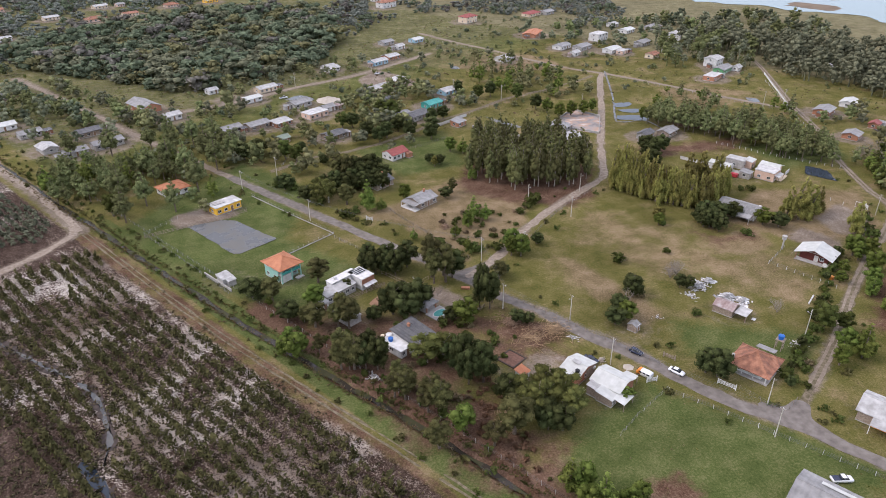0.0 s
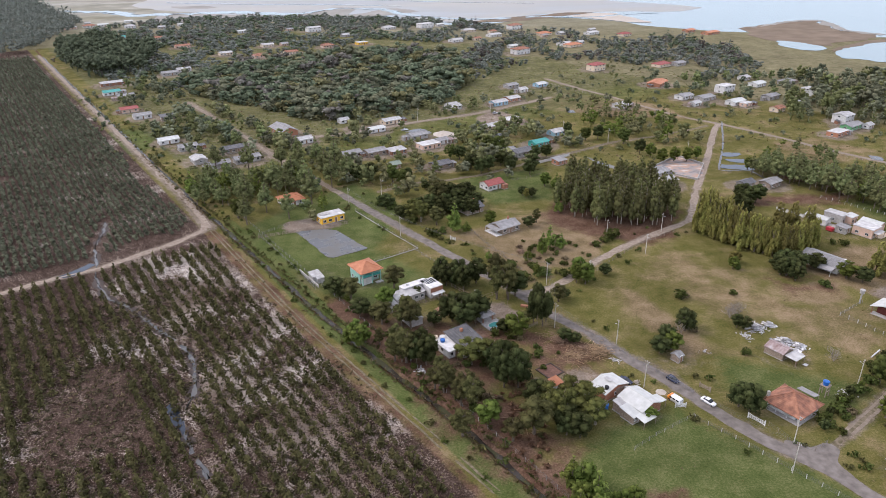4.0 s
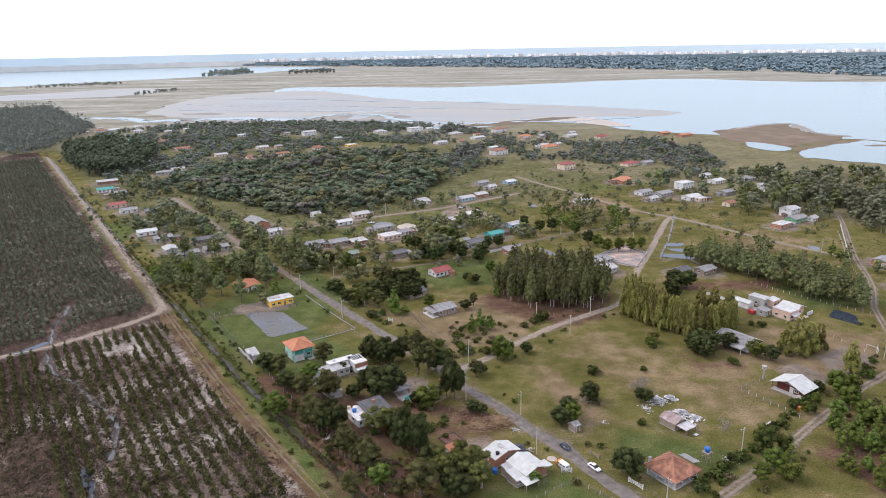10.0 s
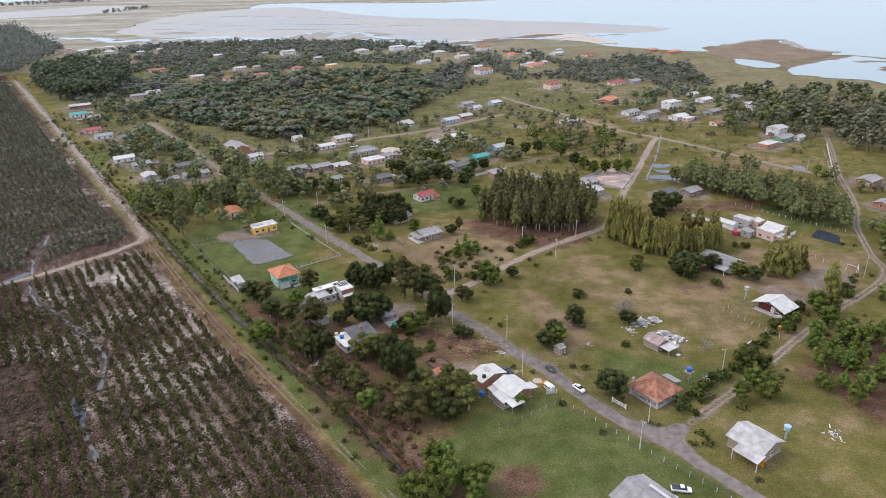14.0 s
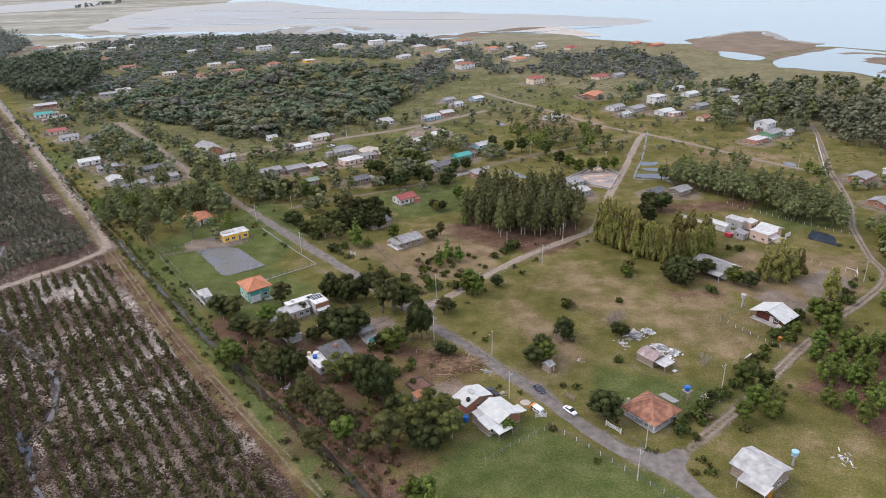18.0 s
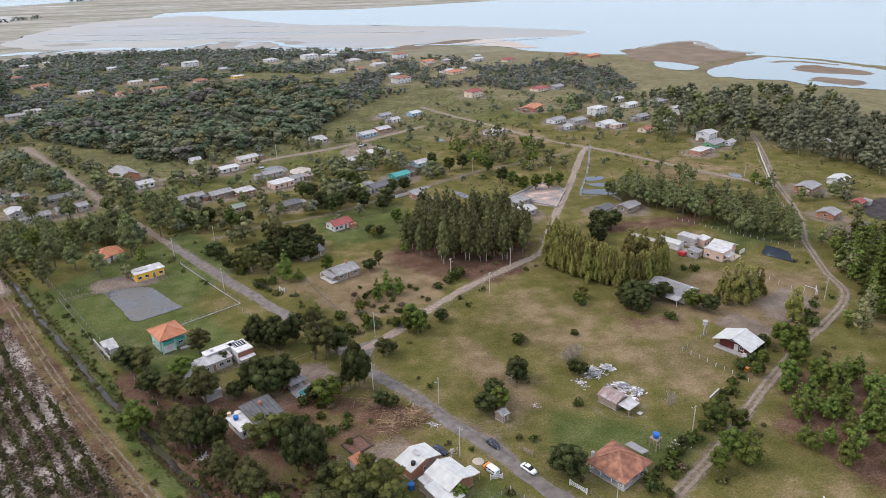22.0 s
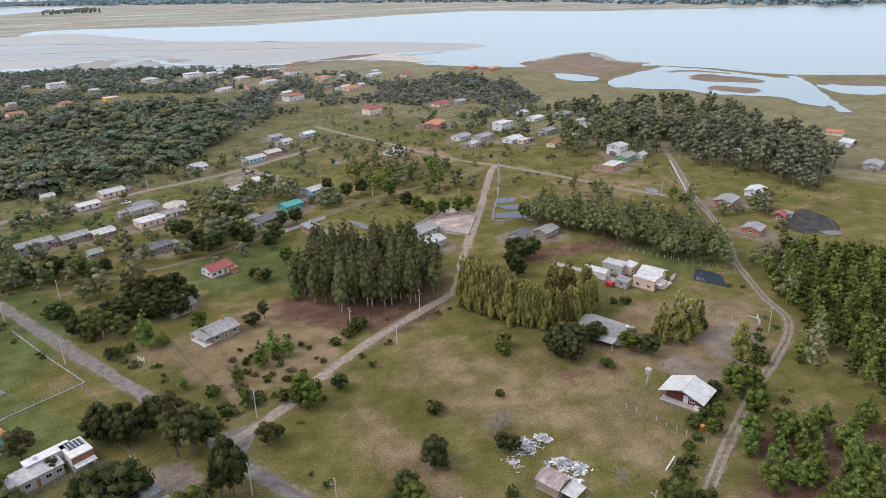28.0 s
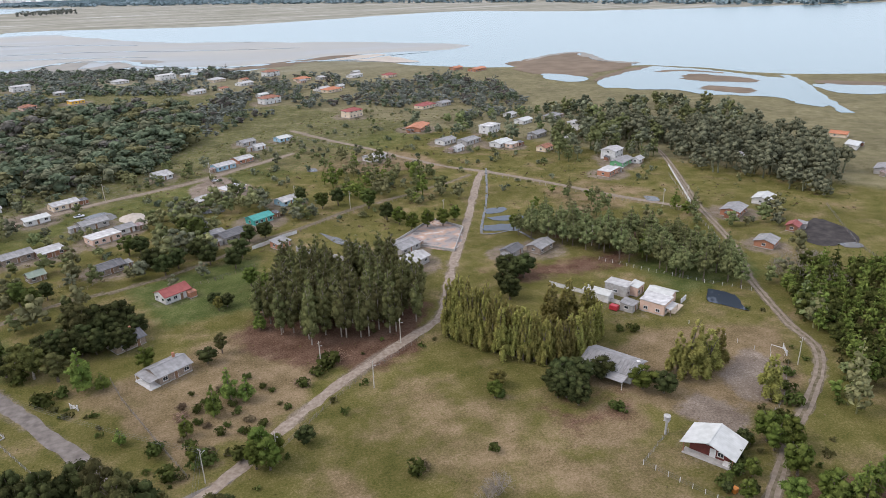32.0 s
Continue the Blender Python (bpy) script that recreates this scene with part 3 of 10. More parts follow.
def tree_cas(seed, h=10.0, r=2.6, n=1500, size=0.19):
    rng = np.random.default_rng(seed)
    blobs = [(0, 0, h * 0.45, r * 0.4, 2.6)]
    for k in range(20):
        t, a = 0.1 + 0.84 * (k + 0.5) / 20, 2.4 * k + rng.uniform(-0.5, 0.5)
        q = r * (1.0 - 0.82 * t)
        blobs.append((math.cos(a) * q * 0.75, math.sin(a) * q * 0.75, h * t, max(0.3, q * 0.34), rng.uniform(1.7, 2.8)))
    return limbs(rng, h, 0.3, r * 0.4, 5, 0.018 * h), crown_of(rng, blobs, n, size, 0.7, 6, 3, up=0.7, long=1.5, lean=0.9, shell=0.65)


def tree_pine(seed, h=9.0, r=2.4, n=650, size=0.27, bare=0.2, tip=0.95, m=6, rings=3, levels=6):
    rng = np.random.default_rng(seed)
    blobs, trunk = [], [tube([(0, 0, -0.2), (0, 0, h * 0.5), (0, 0, h * 0.98)], [0.02 * h, 0.014 * h, 0.02], 6)]
    for k in range(levels):
        g = k / (levels - 1)
        t = bare + (tip - bare) * g
        q = r * (0.8 + 0.32 * math.sin(math.pi * min(1, g * 1.3 + 0.15)) - 0.72 * g ** 1.6)
        n_here = 4 if k < levels - 1 else 1
        for j in range(n_here):
            a = 2 * math.pi * (j + rng.uniform(0, 0.8)) / n_here + k
            e = q * rng.uniform(0.45, 0.75) if n_here > 1 else 0
            c = (math.cos(a) * e, math.sin(a) * e, h * t + rng.uniform(-0.35, 0.35))
            blobs.append((*c, max(0.4, q * rng.uniform(0.36, 0.52)), rng.uniform(0.65, 0.95)))
            trunk.append(tube([(0, 0, c[2] - 0.4), c], [0.05, 0.02], 4))
    return join(*trunk), crown_of(rng, blobs, n, size, 0.74, m, rings, up=0.6, long=1.6, lean=0.9, shell=0.78)


def shrub(seed, h=1.6, r=1.3, n=200, size=0.26):
    rng = np.random.default_rng(seed)
    blobs = [(rng.normal(0, 0.4 * r), rng.normal(0, 0.4 * r), h * rng.uniform(0.25, 0.65), r * rng.uniform(0.4, 0.65), 0.8) for _ in range(6)]
    stems = [tube([(0, 0, -0.1), (rng.normal(0, 0.4) * r, rng.normal(0, 0.4) * r, h * 0.6)], [0.05, 0.02], 4) for _ in range(4)]
    v, f = cards(rng, blobs, n, size)
    v[:, 2] = np.maximum(v[:, 2], 0.02)
    return join(*stems), (v, f)


def tree_bare(seed, h=6.0, r=3.0):
    rng = np.random.default_rng(seed)
    out = []
    def grow(p, d, ln, rad, depth):
        e = p + d * ln
        out.append(tube([p, (p + e) / 2 + rng.normal(0, 0.06 * ln, 3), e], [rad, rad * 0.8, rad * 0.55], 4))
        if depth:
            for _ in range(3):
                q = d + rng.normal(0, 0.55, 3) + [0, 0, 0.12]
                grow(e - d * ln * rng.uniform(0, 0.3), q / np.linalg.norm(q), ln * rng.uniform(0.55, 0.8), rad * 0.55, depth - 1)
    for k in range(4):
        a = 2 * math.pi * k / 4 + rng.uniform(0, 1)
        d = np.array([math.cos(a) * 0.6, math.sin(a) * 0.6, 1.0])
        grow(np.array([0, 0, -0.1]), d / np.linalg.norm(d), h * 0.33, 0.12, 4)
    return join(*out), None


TREES = {}


def grown(kind, made, leaf, bark, label, category="tree", name="tree"):
    """Keeps one grown tree as a pattern of two meshes."""
    wood, crown = made
    a = mesh_np(name + "_trunk", *wood, [M[bark]], smooth=True)
    b = mesh_np(name + "_crown", *crown, [M[leaf]]) if crown is not None else None
    TREES.setdefault(kind, []).append((a, b, label, category, name))


def plant(kind, x, y, scale=1.0, rot=None, group="", k=None, rng=random, z=0.0, tall=1.0):
    """A tree of its own at a place, in one of the patterns of its kind."""
    pats = TREES[kind]
    a, b, label, category, name = pats[rng.randrange(len(pats)) if k is None else k % len(pats)]
    ob = thing(name, x, y, z, rng.uniform(0, 360) if rot is None else rot, label, category, group)
    ob.scale = (scale, scale, scale * tall)
    part_mesh("trunk", a, ob)
    if b:
        part_mesh("crown", b, ob)
    return ob


def spread(poly, gap, rng, keep=1.0, off=()):
    """Uneven places inside a polygon. off: (line, distance) pairs and (x, y, radius) discs to keep clear of."""
    p = np.array(poly, float)
    (x0, y0), (x1, y1) = p.min(0), p.max(0)
    gx, gy = np.meshgrid(np.arange(x0, x1, gap), np.arange(y0, y1, gap))
    gx = (gx + rng.uniform(-0.45, 0.45, gx.shape) * gap).ravel()
    gy = (gy + rng.uniform(-0.45, 0.45, gy.shape) * gap).ravel()
    ok = inside(p, gx, gy) & (rng.uniform(size=gx.shape) < keep)
    for o in off:
        if len(o) == 3:
            ok &= np.hypot(gx - o[0], gy - o[1]) > o[2]
        else:
            ok &= dist_line(o[0], gx, gy) > o[1]
    return np.stack([gx[ok], gy[ok]], 1)


def mass(name, patterns, places, sizes, mat, rng, label, category="tree", tall=(0.9, 1.15)):
    """Many plants joined in one mesh. patterns: (verts, faces) of one plant."""
    vs, fs, o = [], [], 0
    pick = rng.integers(len(patterns), size=len(places))
    ang = rng.uniform(0, 2 * math.pi, len(places))
    hz = rng.uniform(*tall, len(places))
    for q, (v, f) in enumerate(patterns):
        sel = np.nonzero(pick == q)[0]
        if not len(sel):
            continue
        c, s, k = np.cos(ang[sel])[:, None], np.sin(ang[sel])[:, None], sizes[sel][:, None]
        x = (v[:, 0] * c - v[:, 1] * s) * k + places[sel, 0:1]
        y = (v[:, 0] * s + v[:, 1] * c) * k + places[sel, 1:2]
        z = v[:, 2] * k * hz[sel][:, None]
        vs.append(np.stack([x, y, z], -1).reshape(-1, 3))
        fs.append((f[None] + (np.arange(len(sel)) * len(v))[:, None, None]).reshape(-1, f.shape[1]) + o)
        o += len(sel) * len(v)
    if not vs:
        return None
    ob = new(name, mesh_np(name, np.concatenate(vs), np.concatenate(fs), [mat]))
    return tagged(ob, label, category, "", "stuff")


# ---- houses ----
def pane_window(parent, x, y, z, w, h, side, frame_mat="white", depth=0.12):
    """A window on a wall. side: the wall's outward turn, degrees (0: -y)."""
    m = pose(x, y, z, 0, 0, side)
    bm = bmesh.new()
    t = 0.09
    for cx, cz, sx, sz in ((0, h / 2 - t / 2, w, t), (0, -h / 2 + t / 2, w, t), (-w / 2 + t / 2, 0, t, h - 2 * t), (w / 2 - t / 2, 0, t, h - 2 * t), (0, 0, 0.05, h - 2 * t)):
        bm_box(bm, cx, -0.03, cz, sx, depth, sz)
    win = part("window", bm, M[frame_mat], parent)
    win.matrix_local = m
    part("pane", boxed(0, -0.02, 0, w - 2 * t, 0.05, h - 2 * t), M["glass"], win)
    part("sill", boxed(0, -0.08, -h / 2 - 0.05, w + 0.16, 0.24, 0.08), M["concrete"], win)
    return win


def plank_door(parent, x, y, w, h, side, mat="doorwood", z=0.0):
    m = pose(x, y, z, 0, 0, side)
    door = part("door", boxed(0, -0.02, h / 2 + 0.05, w, 0.1, h), M[mat], parent)
    door.matrix_local = m
    bm = bmesh.new()
    for cx, cz, sx, sz in ((-w / 2 - 0.05, h / 2 + 0.05, 0.1, h + 0.1), (w / 2 + 0.05, h / 2 + 0.05, 0.1, h + 0.1), (0, h + 0.1, w, 0.1)):
        bm_box(bm, cx, -0.03, cz, sx, 0.14, sz)
    part("frame", bm, M["white"], door)
    part("handle", boxed(w * 0.38, -0.1, h * 0.5, 0.05, 0.08, 0.14), M["steel"], door)
    return door


def roof_gable(parent, w, d, h, rise, over, cover, cy=0.0, cx=0.0, thick=0.14, ridge=True):
    """Two slopes with the ridge along x."""
    sl = rise / (d / 2)
    e = d / 2 + over
    for s in (-1, 1):
        bm = bmesh.new()
        x0, x1 = cx - w / 2 - over, cx + w / 2 + over
        pts = [(cy, h + rise), (cy + s * e, h - over * sl), (cy + s * e, h - over * sl + thick), (cy, h + rise + thick)]
        a = [bm.verts.new((x0, y, z)) for y, z in pts]
        b = [bm.verts.new((x1, y, z)) for y, z in pts]
        bm.faces.new(a), bm.faces.new(b)
        for i in range(4):
            bm.faces.new((a[i], a[(i + 1) % 4], b[(i + 1) % 4], b[i]))
        bmesh.ops.recalc_face_normals(bm, faces=bm.faces)
        part("roof", bm, M[cover], parent)
    if ridge:
        part("ridge_cap", boxed(cx, cy, h + rise + thick + 0.02, w + 2 * over, 0.34, 0.08), M[cover], parent)


def roof_shed(parent, w, d, h, rise, over, cover, cx=0.0, cy=0.0, thick=0.12):
    """One slope that rises towards +y."""
    bm = bmesh.new()
    k = rise / d
    y0, y1 = -d / 2 - over, d / 2 + over
    pts = [(y0, h - over * k), (y1, h + rise + over * k), (y1, h + rise + over * k + thick), (y0, h - over * k + thick)]
    a = [bm.verts.new((cx - w / 2 - over, cy + y, z)) for y, z in pts]
    b = [bm.verts.new((cx + w / 2 + over, cy + y, z)) for y, z in pts]
    bm.faces.new(a), bm.faces.new(b)
    for i in range(4):
        bm.faces.new((a[i], a[(i + 1) % 4], b[(i + 1) % 4], b[i]))
    bmesh.ops.recalc_face_normals(bm, faces=bm.faces)
    return part("roof", bm, M[cover], parent)


def roof_hip(parent, w, d, h, rise, over, cover, cx=0.0, cy=0.0, thick=0.15):
    bm = bmesh.new()
    a, b = w / 2 + over, d / 2 + over
    z0 = h - rise / (min(w, d) / 2) * over
    r = max(0.15, (w - d) / 2) if w >= d else 0.15
    q = max(0.15, (d - w) / 2) if d > w else 0.0
    lo = [bm.verts.new((cx + x, cy + y, z0)) for x, y in ((-a, -b), (a, -b), (a, b), (-a, b))]
    up = [bm.verts.new((cx + x, cy + y, z0 + thick)) for x, y in ((-a, -b), (a, -b), (a, b), (-a, b))]
    if w >= d:
        t = [bm.verts.new((cx - r, cy, h + rise)), bm.verts.new((cx + r, cy, h + rise))]
        tops = ((up[0], up[1], t[1], t[0]), (up[1], up[2], t[1]), (up[2], up[3], t[0], t[1]), (up[3], up[0], t[0]))
    else:
        t = [bm.verts.new((cx, cy - q, h + rise)), bm.verts.new((cx, cy + q, h + rise))]
        tops = ((up[0], up[1], t[0]), (up[1], up[2], t[1], t[0]), (up[2], up[3], t[1]), (up[3], up[0], t[0], t[1]))
    for f in tops:
        bm.faces.new(f)
    bm.faces.new(lo[::-1])
    for i in range(4):
        bm.faces.new((lo[i], lo[(i + 1) % 4], up[(i + 1) % 4], up[i]))
    bmesh.ops.recalc_face_normals(bm, faces=bm.faces)
    roof = part("roof", bm, M[cover], parent)
    # raised caps along ridge and hips
    bm = bmesh.new()
    tc = [(cx - r, cy, h + rise), (cx + r, cy, h + rise)] if w >= d else [(cx, cy - q, h + rise), (cx, cy + q, h + rise)]
    cs = [(cx + x, cy + y, z0 + thick) for x, y in ((-a, -b), (a, -b), (a, b), (-a, b))]
    own = (0, 1, 1, 0) if w >= d else (0, 0, 1, 1)
    lines = [(tc[0], tc[1])] + [(cs[i], tc[own[i]]) for i in range(4)]
    for p, s in lines:
        p, s = Vector(p), Vector(s)
        if (s - p).length < 0.3:
            continue
        m = Matrix.Translation((p + s) / 2 + Vector((0, 0, 0.03))) @ (s - p).to_track_quat("Y", "Z").to_matrix().to_4x4() @ Matrix.Diagonal((0.3, (s - p).length, 0.12, 1))
        bmesh.ops.create_cube(bm, size=1, matrix=m)
    part("ridge_cap", bm, M[cover], roof)
    return roof


def house(x, y, w, d, label, h=2.7, roof="gable", rise=1.2, over=0.5, wall="white", cover="sheet_grey", rot=GRID, front=2, side=1, door=True, category="house", name="house", porch=0.0, chimney=False, trim="white", group="", tank=False, into=None):
    """A small house: walls, roof, windows, door, and a porch before the -y wall where asked."""
    if into:
        ob, turn = into
        before = set(ob.children)
    else:
        ob = thing(name, x, y, 0, rot, label, category, group)
    bm = bmesh.new()
    bm_box(bm, 0, 0, h / 2 - 0.1, w, d, h + 0.2)
    if roof == "gable":
        pts = [(-d / 2, h - 0.02), (d / 2, h - 0.02), (0, h + rise - 0.02)]
        for x0 in (-w / 2, w / 2 - 0.2):
            a = [bm.verts.new((x0, p, z)) for p, z in pts]
            b = [bm.verts.new((x0 + 0.2, p, z)) for p, z in pts]
            bm.faces.new(a), bm.faces.new(b[::-1])
            for i in range(3):
                bm.faces.new((a[(i + 1) % 3], a[i], b[i], b[(i + 1) % 3]))
        bmesh.ops.recalc_face_normals(bm, faces=bm.faces)
    elif roof == "shed":
        bm_box(bm, 0, d / 2 - 0.1, h + rise / 2, w, 0.2, rise)
        for x0 in (-w / 2 + 0.1, w / 2 - 0.1):
            a = [bm.verts.new((x0 + s, p, z)) for s in (-0.1, 0.1) for p, z in ((-d / 2, h), (d / 2 - 0.2, h), (d / 2 - 0.2, h + rise * 0.97))]
            for f in ((0, 1, 2), (5, 4, 3), (0, 3, 4, 1), (1, 4, 5, 2), (2, 5, 3, 0)):
                bm.faces.new([a[i] for i in f])
        bmesh.ops.recalc_face_normals(bm, faces=bm.faces)
    part("wall", bm, M[wall], ob)
    part("plinth", boxed(0, 0, 0.1, w + 0.12, d + 0.12, 0.3), M["concrete"], ob)
    if roof == "gable":
        roof_gable(ob, w, d, h, rise, over, cover)
    elif roof == "hip":
        roof_hip(ob, w, d, h, rise, over, cover)
    elif roof == "shed":
        roof_shed(ob, w, d, h, rise, over, cover)
    else:
        part("roof", boxed(0, 0, h + 0.18, w + 2 * over, d + 2 * over, 0.2), M[cover], ob)
    if chimney:
        part("chimney", boxed(w * 0.28, d * 0.18, h + rise * 0.8, 0.6, 0.6, rise + 1.4), M["brick"], ob)
    floors = 2 if h > 4.2 else 1
    for fl in range(floors):
        z = 1.45 + fl * 2.8
        slots = front + (1 if door and not fl else 0)
        for k in range(slots):
            px = -w / 2 + w * (k + 0.5) / slots
            if door and not fl and k == slots // 2:
                plank_door(ob, px, -d / 2, 0.9, 2.05, 0)
            else:
                pane_window(ob, px, -d / 2, z, min(1.4, w / slots * 0.6), 1.1, 0, trim)
        for k in range(side):
            py = -d / 2 + d * (k + 0.5) / max(1, side)
            pane_window(ob, -w / 2, py, z, min(1.3, d / max(1, side) * 0.5), 1.0, -90, trim)
            pane_window(ob, w / 2, py, z, min(1.3, d / max(1, side) * 0.5), 1.0, 90, trim)
        if front > 1:
            pane_window(ob, w * 0.2, d / 2, z, 1.2, 1.0, 180, trim)
    if porch:
        for px in (-w / 2 + 0.15, 0, w / 2 - 0.15):
            part("porch_post", boxed(px, -d / 2 - porch + 0.15, h / 2 - 0.1, 0.18, 0.18, h - 0.2), M[trim], ob)
        bm = bmesh.new()
        m = pose(0, -d / 2 - porch / 2 - 0.1, h - 0.12) @ Matrix.Rotation(math.atan2(0.4, porch), 4, "X") @ Matrix.Diagonal((w + 2 * over, porch + 0.5, 0.1, 1))
        bmesh.ops.create_cube(bm, size=1, matrix=m)
        part("porch_roof", bm, M[cover], ob)
        part("porch_floor", boxed(0, -d / 2 - porch / 2, 0.08, w, porch, 0.2), M["concrete"], ob)
    if tank:
        bm = bm_cyl(bmesh.new(), w * 0.25, 0, h + rise * 0.6, h + rise * 0.6 + 1.1, 0.6, 0.7, 12)
        part("water_tank", bm, M["plastic_blue"], ob, "blue plastic water tank")
    if into:
        shift = pose(x, y, 0, 0, 0, turn)
        for c in ob.children:
            if c not in before:
                c.matrix_basis = shift @ c.matrix_basis
    return ob


def homestead(u, v, label, category="house"):
    """An empty house at a place of the lot grid, for volumes."""
    x, y = at_uv(u, v)
    return thing("house" if category == "house" else category, x, y, 0, GRID, label, category)


def volume(ob, cx, cy, w, d, turn=0.0, **kw):
    """One block of a house, at its place in the house; w runs across and d along before the turn."""
    kw.setdefault("front", 1)
    return house(cx, cy, w, d, "", into=(ob, turn), **kw)


def canopy(ob, cx, cy, w, d, h0, h1, cover="sheet_pale", turn=0.0, posts=True, post="wood"):
    """A lean-to roof on posts, high along +y."""
    m = pose(cx, cy, 0, 0, 0, turn)
    bm = bmesh.new()
    q = m @ Matrix.Translation((0, 0, (h0 + h1) / 2)) @ Matrix.Rotation(math.atan2(h1 - h0, d), 4, "X") @ Matrix.Diagonal((w, math.hypot(d, h1 - h0), 0.1, 1))
    bmesh.ops.create_cube(bm, size=1, matrix=q)
    part("canopy", bm, M[cover], ob)
    if posts:
        for px in (-w / 2 + 0.15, w / 2 - 0.15):
            c = m @ Vector((px, -d / 2 + 0.15, 0))
            part("canopy_post", boxed(c.x, c.y, h0 / 2, 0.14, 0.14, h0), M[post], ob)

# ---- ground: one sheet to the horizon ----
DITCH_U = 59.4


def ditch_u(v):
    """Where the ditch runs across the lots."""
    return np.interp(v, (80, 150, 170, 205, 245, 285, 325, 385, 900), (65.5, 63.6, 61.6, 60.0, 58.7, 58.4, 57.3, 57.0, 57.0)) + 0.25 * np.sin(np.asarray(v) * 0.11)


ROAD_MAIN = [(70, 112), (57.4, 131.5), (49.9, 139.7), (41.5, 151.4), (34.9, 163.7), (27.0, 174.5), (20.0, 186.4), (8.6, 201.9), (3.2, 211.7), (-10.9, 232.0), (-22.4, 248.5), (-38.2, 270.7), (-53.4, 292.4), (-67.3, 313.0), (-113.4, 380.7), (-148.1, 436.4), (-177.1, 479.7), (-197.6, 509.7)]
ROAD_CROSS = [(3.2, 211.7), (15.4, 220.4), (24.4, 230.0), (31.6, 237.0), (44.2, 248.4), (57.2, 257.8), (71.1, 267.2), (79.4, 275), (86, 290), (93.9, 307.8), (115.2, 351.2), (143.7, 412.4), (152, 420)]
LANE = [(58.5, 134.5), (69.1, 142.5), (79.6, 150.1), (88.9, 157.2), (105.9, 172.0), (121.1, 184.2), (137.0, 196.0), (145.1, 201.3), (159.8, 212.6), (166.6, 221.4), (169.2, 232.9), (173.7, 245.0), (181.3, 263.2), (193.2, 283.3), (202.9, 304.9), (213.0, 330.7), (234.5, 375.2), (249.9, 408.8), (257.3, 428.7)]
ROAD_FAR = [(205.9, 333.5), (186.4, 360.9), (171.5, 386.7), (151.9, 416.7), (135.3, 435.6), (119.7, 463.7), (105.7, 493.7), (86.5, 528.8), (68.7, 566.7)]
ROAD_LEFT = [(-92.5, 410.7), (-64.2, 421.1), (-35.9, 439.2), (-3.1, 454.0), (14.9, 465.3), (60, 500)]
LANE_MID = [(-51.2, 315.0), (-33.2, 325.4), (-14.5, 330.2), (1.3, 337.4), (20.6, 350.8), (33.1, 360.1), (55.2, 372.8), (74.8, 386.3), (90.2, 391.1), (115.1, 402.6), (140.8, 416.1)]
TRACK = [at_uv(u, v) for u, v in ((58.2, 90), (56.2, 125), (54.4, 160), (52.2, 208), (52.4, 250), (53.0, 296), (53.8, 315), (55.0, 342), (54.6, 380), (54.5, 417), (54.5, 560), (54.5, 840))]
CROSS_PATH = [at_uv(u, v) for u, v in ((-150, 277), (-60, 280), (-24, 281.7), (-6, 283.2), (9, 282.8), (23, 286), (35, 288.5), (43.5, 292), (50, 294.6), (53.2, 302))]
DITCH = [at_uv(float(ditch_u(v)), v) for v in range(90, 850, 20)]


def ground_sheet():
    us = np.unique(np.concatenate([np.arange(-240, 441, 3.0), np.arange(DITCH_U - 5, DITCH_U + 5, 0.5)]))
    vs = np.arange(-60, 900, 3.0)
    uu, vv = np.meshgrid(us, vs)
    x, y = uu * UX + vv * VX, uu * UY + vv * VY
    wig = ditch_u(vv)
    dz = -1.5 * np.clip(1.25 - np.abs(uu - wig) / 1.7, 0, 1) ** 0.9
    nx, ny = len(us), len(vs)
    z = dz + 0.08 * np.sin(x * 0.21 + 1.3 * np.sin(y * 0.11)) * np.sin(y * 0.19)
    z[0], z[-1], z[:, 0], z[:, -1] = 0, 0, 0, 0
    verts = np.stack([x, y, z], -1).reshape(-1, 3)
    i = np.arange(nx * ny).reshape(ny, nx)
    faces = np.stack([i[:-1, :-1], i[:-1, 1:], i[1:, 1:], i[1:, :-1]], -1).reshape(-1, 4)
    far = np.array([at_uv(a, b) for a, b in ((-4900, -1500), (4900, -1500), (4900, 4900), (-4900, 4900))])
    n0 = len(verts)
    verts = np.concatenate([verts, np.c_[far, np.zeros(4)]])
    c = [i[0, 0], i[0, -1], i[-1, -1], i[-1, 0]]
    faces = np.concatenate([faces, [(n0 + k, n0 + (k + 1) % 4, c[(k + 1) % 4], c[k]) for k in range(4)]])
    me = mesh_np("ground", verts, faces, [ground_material()], smooth=True)
    xs, ys = verts[:, 0], verts[:, 1]
    for name, value in ground_masks(xs, ys, n0).items():
        at = me.attributes.new(name, "FLOAT", "POINT")
        at.data.foreach_set("value", value.astype(np.float32))
    ob = new("ground", me)
    return tagged(ob, "flat village ground of worn grass, sandy soil and marsh", "ground", "", "structure")


def soft(poly, x, y, edge=5.0):
    """1 inside a polygon, falling to 0 over its edge."""
    d = dist_line(poly, x, y, closed=True)
    s = np.where(inside(poly, x, y), d, -d)
    return np.clip(0.5 + s / edge, 0, 1)


